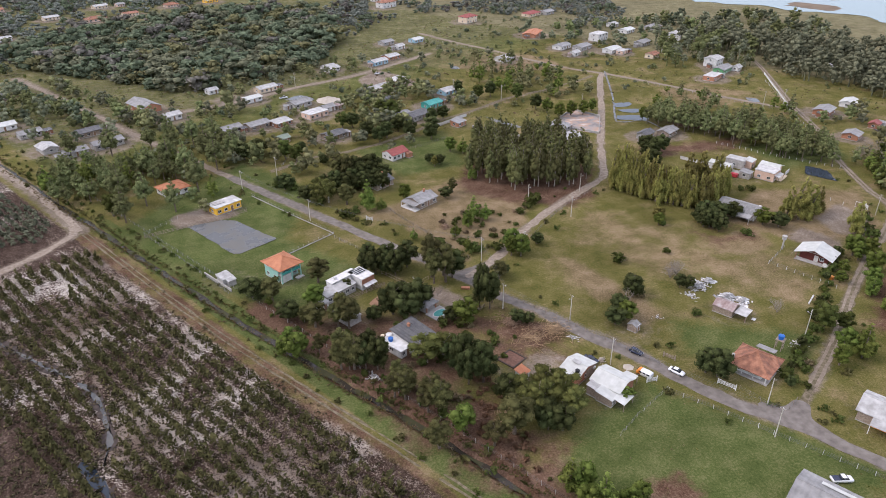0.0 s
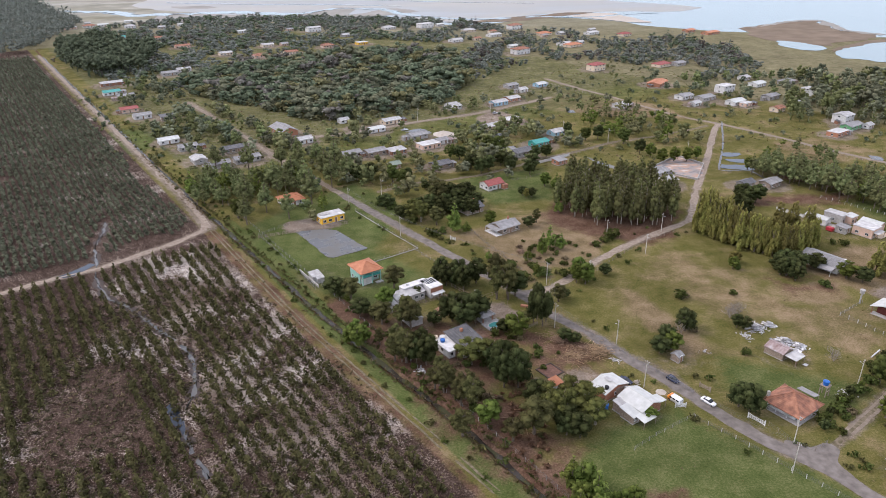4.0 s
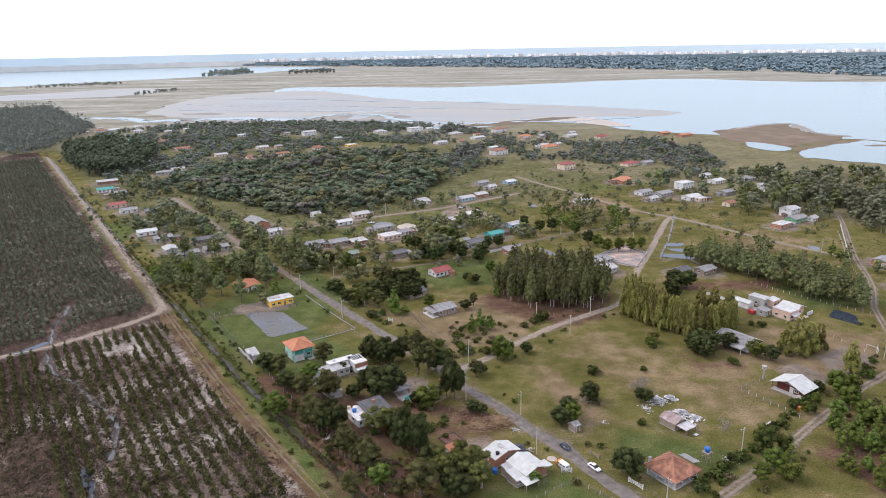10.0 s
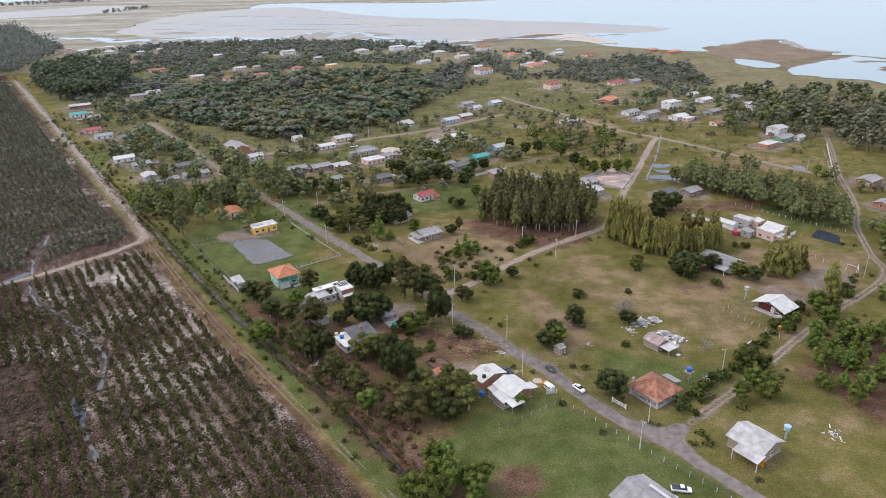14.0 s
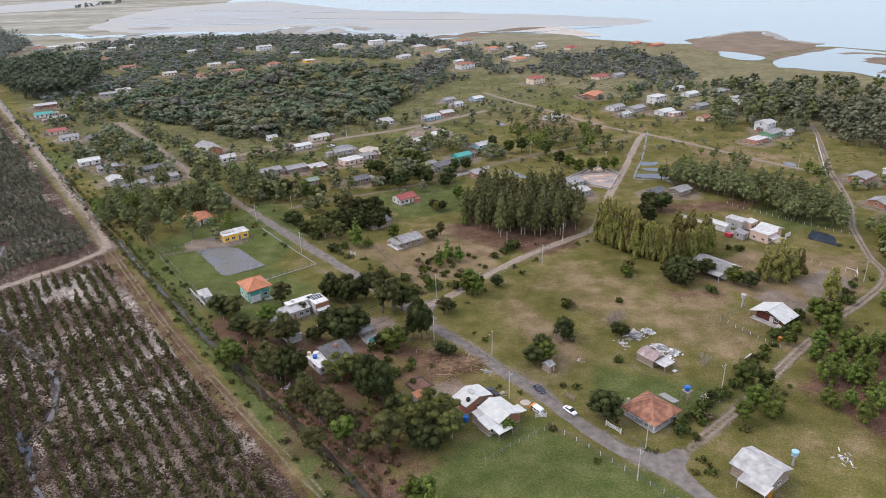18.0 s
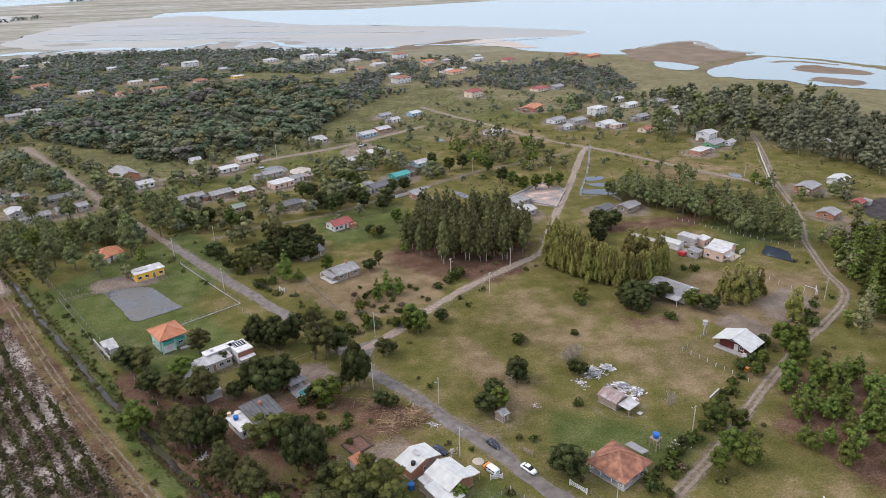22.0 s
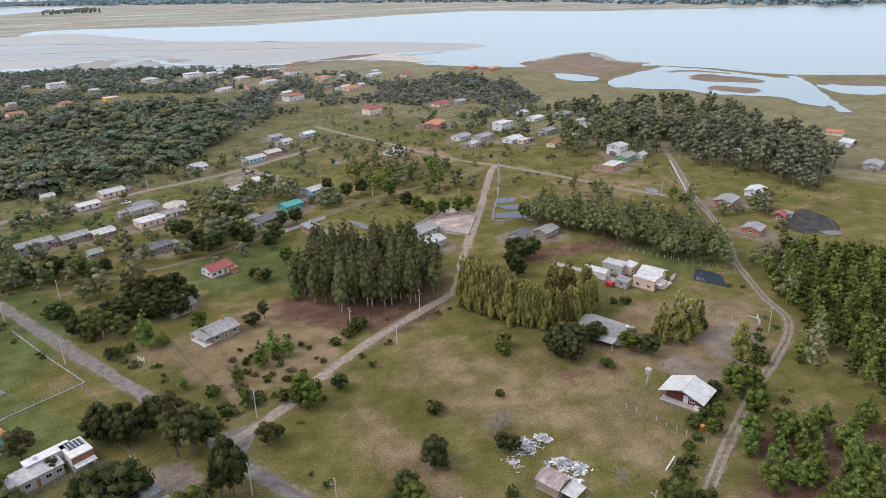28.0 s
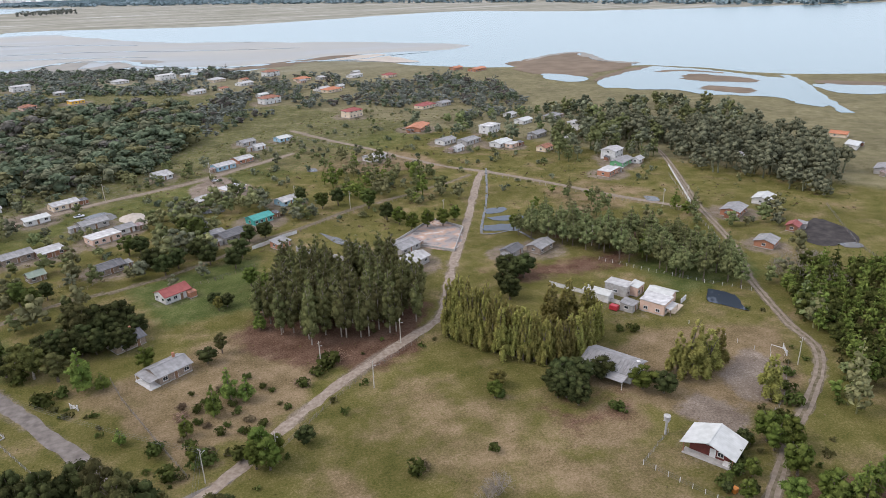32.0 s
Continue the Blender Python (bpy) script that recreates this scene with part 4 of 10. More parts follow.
def ground_masks(x, y, n0):
    u, v = to_uv(x, y)
    near = np.arange(len(x)) < n0
    lawn, dry, soil, field, sandy, marsh = (np.zeros(len(x)) for _ in range(6))
    for poly, k in LAWNS:
        lawn = np.maximum(lawn, k * soft(poly, x, y, 14))
    for poly, k in DRY:
        dry = np.maximum(dry, k * soft(poly, x, y, 10))
    lawn = np.maximum(lawn, 0.55 * np.clip((v - 300) / 60, 0, 1) * np.clip((u - 62) / 6, 0, 1) * near)
    dry = np.maximum(dry, 0.36 * near)
    low = np.clip((320 - v) / 30, 0, 1) * near
    lawn = np.maximum(lawn, 0.75 * np.clip((u - 55) / 1.5, 0, 1) * np.clip((65 - u) / 2, 0, 1) * low)      # green ditch bank
    trodden = 0.62 * np.clip((u - 46) / 2, 0, 1) * np.clip((56 - u) / 2, 0, 1) * low                         # worn brown edge of the field
    for hx, hy, hr in HOMES:
        sandy = np.maximum(sandy, (0.62 if hr > 6 else 0.4) * np.clip((hr + 5 - np.hypot(x - hx, y - hy)) / 4, 0, 1))
    soil = np.maximum(soil, trodden)
    for poly, k in SOIL:
        soil = np.maximum(soil, k * soft(poly, x, y, 12))
    field = np.where(near, np.clip((np.interp(v, (80, 130, 160, 205, 285, 300, 900), (55.5, 53.5, 52.0, 50.0, 50.0, 51.5, 51.5)) - u) / 2.5, 0, 1), 0)
    for road, w in ((ROAD_MAIN, 2.3), (ROAD_CROSS, 1.9), (LANE, 1.5), (ROAD_FAR, 1.8), (ROAD_LEFT, 2.4), (LANE_MID, 1.4)):
        sandy = np.maximum(sandy, 0.75 * np.clip(1.6 - dist_line(road, x, y) / w, 0, 1))
    sandy = np.maximum(sandy, np.clip(1.2 - dist_line(CROSS_PATH, x, y) / 4.0, 0, 1) * 0.8 * near)
    sandy = np.maximum(sandy, np.clip(1.3 - dist_line(TRACK[5:], x, y) / 4.5, 0, 1) * 0.85 * near)
    sandy = np.maximum(sandy, np.clip(1.1 - dist_line(TRACK[:6], x, y) / 2.4, 0, 1) * 0.3 * near)
    soil = np.maximum(soil, np.clip(1.4 - np.abs(u - ditch_u(v)) / 0.9, 0, 1) * near)
    sandy = np.maximum(sandy, 0.42 * np.clip((v - 330) / 60, 0, 1) * np.clip((u - 62) / 6, 0, 1) * near)      # worn sandy ground between the village lots, with distance haze put into the colour
    soil = np.maximum(soil, 0.85 * np.clip((u - 62) / 2, 0, 1) * np.clip((73 - u) / 2, 0, 1) * np.clip((218 - v) / 12, 0, 1) * near)     # trodden earth beyond the ditch
    for poly, k in YARDS:
        sandy = np.maximum(sandy, k * soft(poly, x, y, 5))
    marsh = np.where(near, np.maximum(np.clip((y - 760 + 0.5 * x) / 60, 0, 1), np.clip((u - 415) / 25, 0, 1)), 1.0)
    bare = np.where(near, np.clip((u + 5) / 30, 0, 1) * np.clip((288 - v) / 20, 0, 1) * np.clip((v - 112 - 0.4 * (52 - u)) / 30, 0, 1) + 0.22, 0.22)
    rim = near & ((v > 890) | (u < -238) | (u > 436))
    marsh[rim] = 1.0
    for mask in (lawn, dry, soil, field, sandy):
        mask[rim] = 0.0
    return {"lawn": lawn, "dry": dry, "soil": soil, "field": field, "sandy": sandy, "marsh": marsh, "bare": bare}


def ground_material():
    m = bpy.data.materials.new("ground")
    m.use_nodes = True
    n, l = m.node_tree.nodes, m.node_tree.links
    b = n["Principled BSDF"]
    b.inputs["Roughness"].default_value, b.inputs["Specular IOR Level"].default_value = 0.95, 0.03
    co = n.new("ShaderNodeTexCoord")

    def nz(scale, detail=6.0, rough=0.6):
        t = n.new("ShaderNodeTexNoise")
        t.inputs["Scale"].default_value, t.inputs["Detail"].default_value, t.inputs["Roughness"].default_value = scale, detail, rough
        l.new(co.outputs["Object"], t.inputs["Vector"])
        return t.outputs["Fac"]

    def ramp(fac, *stops):
        r = n.new("ShaderNodeValToRGB")
        r.color_ramp.elements[0].position, r.color_ramp.elements[1].position = stops[0][0], stops[-1][0]
        r.color_ramp.elements[0].color, r.color_ramp.elements[1].color = (*stops[0][1], 1), (*stops[-1][1], 1)
        for p, c in stops[1:-1]:
            r.color_ramp.elements.new(p).color = (*c, 1)
        l.new(fac, r.inputs["Fac"])
        return r.outputs["Color"]

    fine, mid, slow, edge = nz(1.9, 8.0, 0.78), nz(0.16, 6.0), nz(0.035, 4.0), nz(0.45, 5.0, 0.7)
    fx = n.new("ShaderNodeMapRange")
    fx.inputs["From Min"].default_value, fx.inputs["From Max"].default_value = 0.35, 0.65
    l.new(fine, fx.inputs["Value"])
    fine = fx.outputs["Result"]
    mixed = n.new("ShaderNodeMix")
    mixed.inputs["Factor"].default_value = 0.64
    l.new(fine, mixed.inputs["A"]), l.new(mid, mixed.inputs["B"])
    both = mixed.outputs["Result"]

    broad = nz(0.07, 7.0, 0.68)

    def blend(a, c, mask, amount=0.7, edge=edge):
        at = n.new("ShaderNodeAttribute")
        at.attribute_name = mask
        ad = n.new("ShaderNodeMath")
        ad.operation = "MULTIPLY_ADD"
        l.new(edge, ad.inputs[0])
        ad.inputs[1].default_value = amount
        l.new(at.outputs["Fac"], ad.inputs[2])
        mr = n.new("ShaderNodeMapRange")
        mr.interpolation_type = "SMOOTHSTEP"
        mr.inputs["From Min"].default_value, mr.inputs["From Max"].default_value = amount * 0.5 + 0.3, amount * 0.5 + 0.75
        l.new(ad.outputs["Value"], mr.inputs["Value"])
        mx = n.new("ShaderNodeMix")
        mx.data_type = "RGBA"
        l.new(mr.outputs["Result"], mx.inputs["Factor"])
        l.new(a, mx.inputs["A"]), l.new(c, mx.inputs["B"])
        return mx.outputs["Result"]

    mp = n.new("ShaderNodeMapping")
    mp.vector_type = "TEXTURE"
    mp.inputs["Rotation"].default_value = (0, 0, radians(33))
    mp.inputs["Scale"].default_value = (1.0, 2.2, 1.0)
    l.new(co.outputs["Object"], mp.inputs["Vector"])
    rowed = n.new("ShaderNodeTexNoise")
    rowed.inputs["Scale"].default_value, rowed.inputs["Detail"].default_value, rowed.inputs["Roughness"].default_value = 0.45, 8.0, 0.75
    l.new(mp.outputs["Vector"], rowed.inputs["Vector"])
    mixed2 = n.new("ShaderNodeMix")
    mixed2.inputs["Factor"].default_value = 0.4
    l.new(rowed.outputs["Fac"], mixed2.inputs["A"]), l.new(fine, mixed2.inputs["B"])
    rowy = mixed2.outputs["Result"]
    grass = ramp(both, (0.24, (0.05, 0.058, 0.013)), (0.46, (0.108, 0.103, 0.028)), (0.6, (0.15, 0.129, 0.044)), (0.78, (0.245, 0.2, 0.1)))
    lawn = ramp(both, (0.3, (0.045, 0.065, 0.016)), (0.52, (0.09, 0.107, 0.033)), (0.72, (0.16, 0.155, 0.068)))
    dry = ramp(both, (0.3, (0.11, 0.084, 0.038)), (0.5, (0.19, 0.142, 0.076)), (0.72, (0.3, 0.22, 0.14)))
    soil = ramp(both, (0.3, (0.06, 0.034, 0.02)), (0.5, (0.115, 0.068, 0.044)), (0.72, (0.21, 0.14, 0.098)))
    patchy = ramp(slow, (0.36, (0.18, 0.136, 0.104)), (0.5, (0.285, 0.236, 0.192)), (0.6, (0.5, 0.45, 0.39)))
    litter = ramp(rowy, (0.36, (0.03, 0.02, 0.014)), (0.5, (0.07, 0.047, 0.035)), (0.64, (0.13, 0.094, 0.074)))
    fm = n.new("ShaderNodeMix")
    fm.data_type = "RGBA"
    fr = n.new("ShaderNodeMapRange")
    fr.inputs["From Min"].default_value, fr.inputs["From Max"].default_value = 0.53, 0.64
    spread_sand = n.new("ShaderNodeMath")
    spread_sand.operation = "MULTIPLY_ADD"
    spread_sand.inputs[1].default_value = 0.75
    l.new(nz(0.05, 5.0, 0.6), spread_sand.inputs[0])
    off_sand = n.new("ShaderNodeMath")
    off_sand.operation = "SUBTRACT"
    off_sand.inputs[1].default_value = 0.455
    bare = n.new("ShaderNodeAttribute")
    bare.attribute_name = "bare"
    less = n.new("ShaderNodeMath")
    less.operation = "MULTIPLY_ADD"
    less.inputs[1].default_value = 0.13
    l.new(bare.outputs["Fac"], less.inputs[0]), l.new(rowy, less.inputs[2])
    l.new(less.outputs["Value"], off_sand.inputs[0]), l.new(off_sand.outputs["Value"], spread_sand.inputs[2])
    l.new(spread_sand.outputs["Value"], fr.inputs["Value"]), l.new(fr.outputs["Result"], fm.inputs["Factor"])
    l.new(litter, fm.inputs["A"]), l.new(patchy, fm.inputs["B"])
    field = fm.outputs["Result"]
    sandy = ramp(both, (0.3, (0.125, 0.098, 0.072)), (0.5, (0.195, 0.156, 0.12)), (0.72, (0.32, 0.27, 0.215)))
    flat = n.new("ShaderNodeMapping")
    flat.inputs["Scale"].default_value = (0.22, 1.0, 1.0)
    l.new(co.outputs["Object"], flat.inputs["Vector"])
    wet = n.new("ShaderNodeTexNoise")
    wet.inputs["Scale"].default_value, wet.inputs["Detail"].default_value, wet.inputs["Roughness"].default_value = 0.012, 9.0, 0.66
    l.new(flat.outputs["Vector"], wet.inputs["Vector"])
    # palest stop stands for shallow water, its sky reflection put into the colour
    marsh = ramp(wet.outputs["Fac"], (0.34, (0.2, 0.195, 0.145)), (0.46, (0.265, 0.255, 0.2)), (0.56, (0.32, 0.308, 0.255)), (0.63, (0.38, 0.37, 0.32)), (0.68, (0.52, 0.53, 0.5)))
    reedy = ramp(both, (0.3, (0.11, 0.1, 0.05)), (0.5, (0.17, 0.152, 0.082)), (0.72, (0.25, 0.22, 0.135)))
    # far marsh turns paler and greyer with y: haze put into the ground colour
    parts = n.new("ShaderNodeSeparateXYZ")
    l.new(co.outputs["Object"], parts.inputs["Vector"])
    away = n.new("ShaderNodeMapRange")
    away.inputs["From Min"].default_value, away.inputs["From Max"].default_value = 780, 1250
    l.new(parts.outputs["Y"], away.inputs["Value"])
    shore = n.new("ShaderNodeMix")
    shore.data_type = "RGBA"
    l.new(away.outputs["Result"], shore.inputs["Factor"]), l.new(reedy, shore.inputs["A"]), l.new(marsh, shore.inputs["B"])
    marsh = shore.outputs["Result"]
    out = blend(grass, dry, "dry", 1.6, broad)
    out = blend(out, lawn, "lawn")
    out = blend(out, soil, "soil", 1.5, nz(0.13, 7.0, 0.7))
    out = blend(out, field, "field")
    out = blend(out, sandy, "sandy", 0.9)
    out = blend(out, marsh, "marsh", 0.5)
    hs = n.new("ShaderNodeHueSaturation")
    mr = n.new("ShaderNodeMapRange")
    mr.inputs["From Min"].default_value, mr.inputs["From Max"].default_value = 0.3, 0.7
    mr.inputs["To Min"].default_value, mr.inputs["To Max"].default_value = 0.8, 1.2
    l.new(slow, mr.inputs["Value"]), l.new(mr.outputs["Result"], hs.inputs["Value"]), l.new(out, hs.inputs["Color"])
    l.new(hs.outputs["Color"], b.inputs["Base Color"])
    bp = n.new("ShaderNodeBump")
    bp.inputs["Strength"].default_value, bp.inputs["Distance"].default_value = 0.4, 0.2
    l.new(fine, bp.inputs["Height"]), l.new(bp.outputs["Normal"], b.inputs["Normal"])
    return m


LAWNS = [
    ([(-108, 270), (-62, 330), (-35, 290), (-48, 252), (-22, 222), (-52, 205)], 1.0),      # round the pond
    ([(58, 128), (70, 112), (10, 112), (22, 140), (32, 152)], 1.0),                        # lot by the camera
    ([(50, 178), (90, 160), (75, 147), (45, 160)], 0.8),
    ([(33.1, 154.5), (13.1, 146.9), (-0.1, 134.2), (-8.8, 120.0), (23.2, 102.6), (58.7, 110.3)], 1.0),
    ([(-61.2, 233.8), (-44.5, 231.3), (-24.6, 213.7), (-43.0, 203.4), (-52.7, 211.2)], 0.75),
    ([(-44.0, 192.0), (-29.9, 201.5), (-6.9, 181.4), (-3.8, 158.1), (-13.6, 148.1)], 0.55),
    ([(-15, 330), (30, 345), (30, 300), (0, 295)], 1.0),                                   # red-roofed house
    ([(150, 290), (195, 290), (190, 262), (150, 258)], 0.8),
    ([(-215, 440), (-165, 420), (-190, 380), (-230, 420)], 1.0),
    ([(80, 560), (130, 640), (180, 560), (130, 500)], 0.5),
]
DRY = [
    ([(60, 255), (95, 215), (115, 190), (90, 170), (60, 190), (40, 225)], 0.55),            # the big paddock
    ([(130, 245), (165, 235), (150, 205), (118, 200), (95, 235)], 1.0),
    ([(83.8, 208.2), (99.7, 217.2), (110.0, 220.0), (106.7, 205.8), (94.7, 199.2)], 1.0),
    ([(3.9, 244.5), (23.6, 261.0), (45.0, 265.0), (34.0, 240.2), (20.7, 230.1), (8.0, 231.7)], 0.9),
    ([(35.5, 219.1), (45.0, 203.3), (51.1, 175.7), (43.1, 174.3), (34.4, 192.1)], 0.9),
    ([(5, 225), (50, 262), (20, 290), (-20, 262)], 0.8),
    ([(95, 440), (140, 430), (130, 470), (70, 520), (40, 470)], 0.9),
    ([(150, 330), (220, 350), (190, 390), (160, 380)], 0.6),
]
SOIL = [
    ([(84, 222), (97, 231), (112, 224), (111, 208), (97, 203), (83, 211)], 0.5),                # worn brown ground in the paddock
    ([(10.4, 116.9), (15.4, 123.9), (23.6, 127.2), (26.5, 122.9), (24.9, 116.0)], 1.0),      # tilled corner of the green lot
    ([(-54.6, 205.1), (-41.4, 186.3), (-22.8, 164.8), (-3.8, 162.2), (-0.8, 191.4), (-23.4, 200.6), (-43.0, 203.4)], 0.75),
    ([(-38.1, 175.9), (-18.2, 145.2), (-2.5, 143.1), (-3.8, 158.1), (-22.8, 164.8)], 0.8),
    ([(-40, 190), (-8, 170), (28, 158), (10, 190), (-15, 205)], 0.62),                      # yards by the felled trees
    ([(-5, 118), (10, 140), (-12, 160), (-40, 170), (-28, 145)], 0.62),
    ([(18, 281), (25, 269), (37, 258), (54, 249.5), (66, 257), (78, 285), (60, 312), (30, 300)], 1.0),
    ([(4, 187), (8, 194), (18, 185), (24, 176), (18, 172), (8, 174), (-2, 176)], 0.85),                                   # under the eucalyptus
    ([(100, 160), (124, 182), (150, 172), (150, 120), (112, 132)], 0.85),
    ([(100, 300), (160, 300), (150, 285), (110, 285)], 0.8),
    ([(130, 330), (185, 315), (200, 300), (150, 305)], 0.7),
]
YARDS = [
    ([(-88.5, 280.4), (-76.5, 285.2), (-64.6, 281.2), (-64.0, 274.9), (-74.4, 270.9), (-85.1, 269.7)], 1.0),
    ([(4.5, 447.4), (18.1, 466.6), (33.4, 442.7), (35.2, 428.1), (20.6, 422.0), (6.8, 425.3)], 1.3),
    ([(-81.0, 432.3), (-59.1, 436.2), (-42.7, 452.7), (-40.9, 436.0), (-58.6, 417.1), (-74.4, 412.0)], 0.7),
    ([(112.4, 209.7), (124.3, 214.3), (130.2, 200.5), (121.1, 195.3)], 0.9),           # bare yard behind the maroon house
    ([(132.9, 218.7), (149.3, 227.6), (153.0, 215.0), (139.5, 203.2), (131.0, 206.2)], 0.9),
    ([(-14.2, 209.5), (-4.8, 208.3), (3.6, 199.7), (-4.3, 196.6), (-14.6, 202.2)], 0.8),
    ([(-18.4, 209.4), (-4.0, 210.6), (-2.4, 197.5), (-10.4, 198.7)], 0.8),
    ([(4.6, 169.9), (13.4, 173.5), (18.6, 168.0), (9.6, 160.4), (2.9, 161.3)], 0.7),
]
ground = ground_sheet()
GULLY = [at_uv(u, v) for u, v in ((19.5, 329), (17.1, 318.6), (11.3, 304), (9.2, 289), (6.9, 278), (6.2, 267), (7.5, 255), (9.7, 250.8), (11.8, 241.5), (13.5, 235.4), (16.3, 221.8), (17.8, 216.3), (18.9, 209), (18.3, 201.7), (15.5, 190), (9.5, 180), (7.5, 168), (8.0, 155))]
gully_bank = strip("gully_bank", GULLY, 2.6, M["gully"], z=0.03, label="dark muddy bank of the gully across the plantation", seed=30, jitter=0.9, crown=0.0, step=2, category="gully")
gully = strip("gully", GULLY, 0.6, M["pond"], z=0.07, label="shallow winding gully of grey water across the plantation", seed=31, jitter=0.6, crown=0.0, step=2, category="gully")
for _pts, _k in (([(3, 287), (7, 289), (8, 286), (0, 282), (-5, 283)], 1), ([(7, 186), (8.6, 187), (9.2, 180), (7.6, 172), (6.6, 178)], 2)):
    patch("field_puddle", [at_uv(*q) for q in _pts], M["pond_dark"], 0.09, "dark rain puddle between the young pines", "puddle", wobble=0.4, step=2, seed=33 + _k)

road_main_b = strip("road_main", ROAD_MAIN[13:], 3.0, M["lane"], label="narrow sandy end of the village road", seed=21, jitter=0.4)
road_main = strip("road_main", ROAD_MAIN[:14], 3.8, M["road"], label="grey gravel village road with worn edges", seed=1, jitter=0.4)
road_cross = strip("road_cross", ROAD_CROSS, 3.3, M["track"], label="pale sandy side road along a hedge", seed=2, jitter=0.35)
lane = strip("lane", LANE, 3.0, M["lane_bed"], label="narrow lane with a worn grassy middle", seed=3, jitter=0.4, step=1.6)


def ruts(name, line, apart, width, mat, z, label, seed):
    """Two wheel ruts along a line."""
    for k, side in enumerate((-apart, apart)):
        w = smooth_line(line, 3.0)
        d = np.gradient(w, axis=0)
        d /= np.linalg.norm(d, axis=1, keepdims=True)
        strip(name, [tuple(q) for q in w + np.stack([-d[:, 1], d[:, 0]], 1) * side], width, M[mat], z=z, label=label, seed=seed + k, jitter=0.18, crown=0.01, step=1.8)


ruts("lane", LANE[1:], 0.8, 0.8, "lane", 0.1, "pale wheel rut of the grassy lane", 14)
patch("lane_mouth", [(54.0, 140.7), (57.7, 138.1), (62.1, 139.3), (63.9, 136.8), (61.4, 132.8), (62.4, 128.2), (60.9, 127.1), (56.6, 133.4), (52.5, 139.6)], M["road"], 0.09, "worn gravel where the lane meets the road", "road", step=0.8, seed=41)
patch("road_mouth", [(0.4, 216.0), (5.4, 217.4), (12.0, 219.6), (16.4, 222.6), (17.6, 220.8), (11.0, 214.6), (7.6, 207.6), (4.0, 210.0)], M["road"], 0.05, "worn gravel where the side road meets the village road", "road", wobble=0.2, step=1.5, seed=42)
road_far = strip("road_far", ROAD_FAR, 3.3, M["lane"], label="sandy cross road beyond the pines", seed=4)
road_left = strip("road_left", ROAD_LEFT, 3.6, M["lane"], label="sandy road between small houses", seed=5)
lane_mid = strip("lane_mid", LANE_MID, 1.9, M["lane_bed"], label="grassy sandy lane between the lots", seed=8)
track = strip("track", TRACK[5:], 2.6, M["track"], label="pale dirt track beside the drainage ditch", seed=6, jitter=0.5, step=5)
ruts("track", TRACK[:6], 0.75, 0.5, "lane_bed", 0.05, "faint wheel rut on the grassy ditch verge", 16)
cross_path = strip("cross_path", CROSS_PATH, 2.8, M["track"], z=0.04, label="rutted dirt path between two plantation blocks", seed=17, jitter=0.5, step=3)
ditch_water = strip("ditch_water", DITCH, 1.5, M["ditch_water"], z=-0.95, label="dark narrow drainage ditch with standing water", seed=7, crown=0, category="ditch", jitter=0.5)


# ---- tree patterns ----
for s in range(4):
    grown("broad", tree_broad(s, 7.0 + 0.6 * s, 3.1 + 0.15 * s), "leaf_mid" if s % 2 else "leaf_dark", "bark", "leafy garden tree with an uneven green crown")
for s in range(3):
    grown("dark", tree_broad(20 + s, 6.8, 3.2), "leaf_dark", "bark", "dense dark green tree beside the yards")
for s in range(2):
    grown("olive", tree_broad(30 + s, 8.8, 2.8, low=0.22, count=15), "leaf_olive", "bark", "olive green tree with a loose crown")
for s in range(3):
    grown("bright", tree_broad(40 + s, 6.4, 2.7, 1000), "leaf_bright", "bark", "fresh green broadleaf tree")
for s in range(3):
    grown("loose", tree_broad(35 + s, 8.6, 3.3, 1500, 0.2, count=16, low=0.2), "leaf_loose", "bark_pale", "tall loose olive-green tree beside the yards")
for s in range(2):
    grown("yellow", tree_broad(45 + s, 6.0, 2.6, 1000), "leaf_yellow", "bark", "yellow-green rounded small tree on grass")
for s in range(5):
    grown("euc", tree_euc(50 + s, 16.0 + s * 0.6, 2.5, 1000, 0.26, 0.17), "leaf_euc", "bark_pale", "tall slender eucalyptus with a pale bare trunk", name="eucalyptus")
for s in range(4):
    grown("cas", tree_cas(60 + s, 9.5 + 0.5 * s, 2.4), "leaf_cas", "bark", "feathery yellow-green casuarina in a windbreak row", name="casuarina")
for s in range(4):
    grown("pine", tree_pine(70 + s, 8.5 + 0.6 * s, 2.6, 560, 0.28, bare=0.22), "leaf_pine", "bark", "young green pine with whorled branches", name="pine")
for s in range(3):
    grown("tallpine", tree_pine(80 + s, 13 + s, 3.3, 640, 0.32, bare=0.36), "leaf_lot", "bark", "tall pine with a bare trunk and high crown", name="pine")
for s in range(3):
    grown("shrub", shrub(90 + s), "leaf_mid", "bark", "low rounded green shrub on grass", "shrub", "shrub")
for s in range(2):
    grown("dryshrub", shrub(95 + s, 1.3, 1.3), "leaf_dry", "bark", "low dry brown shrub on grass", "shrub", "shrub")
for s in range(2):
    grown("bare", tree_bare(100 + s), "leaf_dry", "bark_pale", "leafless grey tree with fine branches", name="bare_tree")

_rng = np.random.default_rng(7)


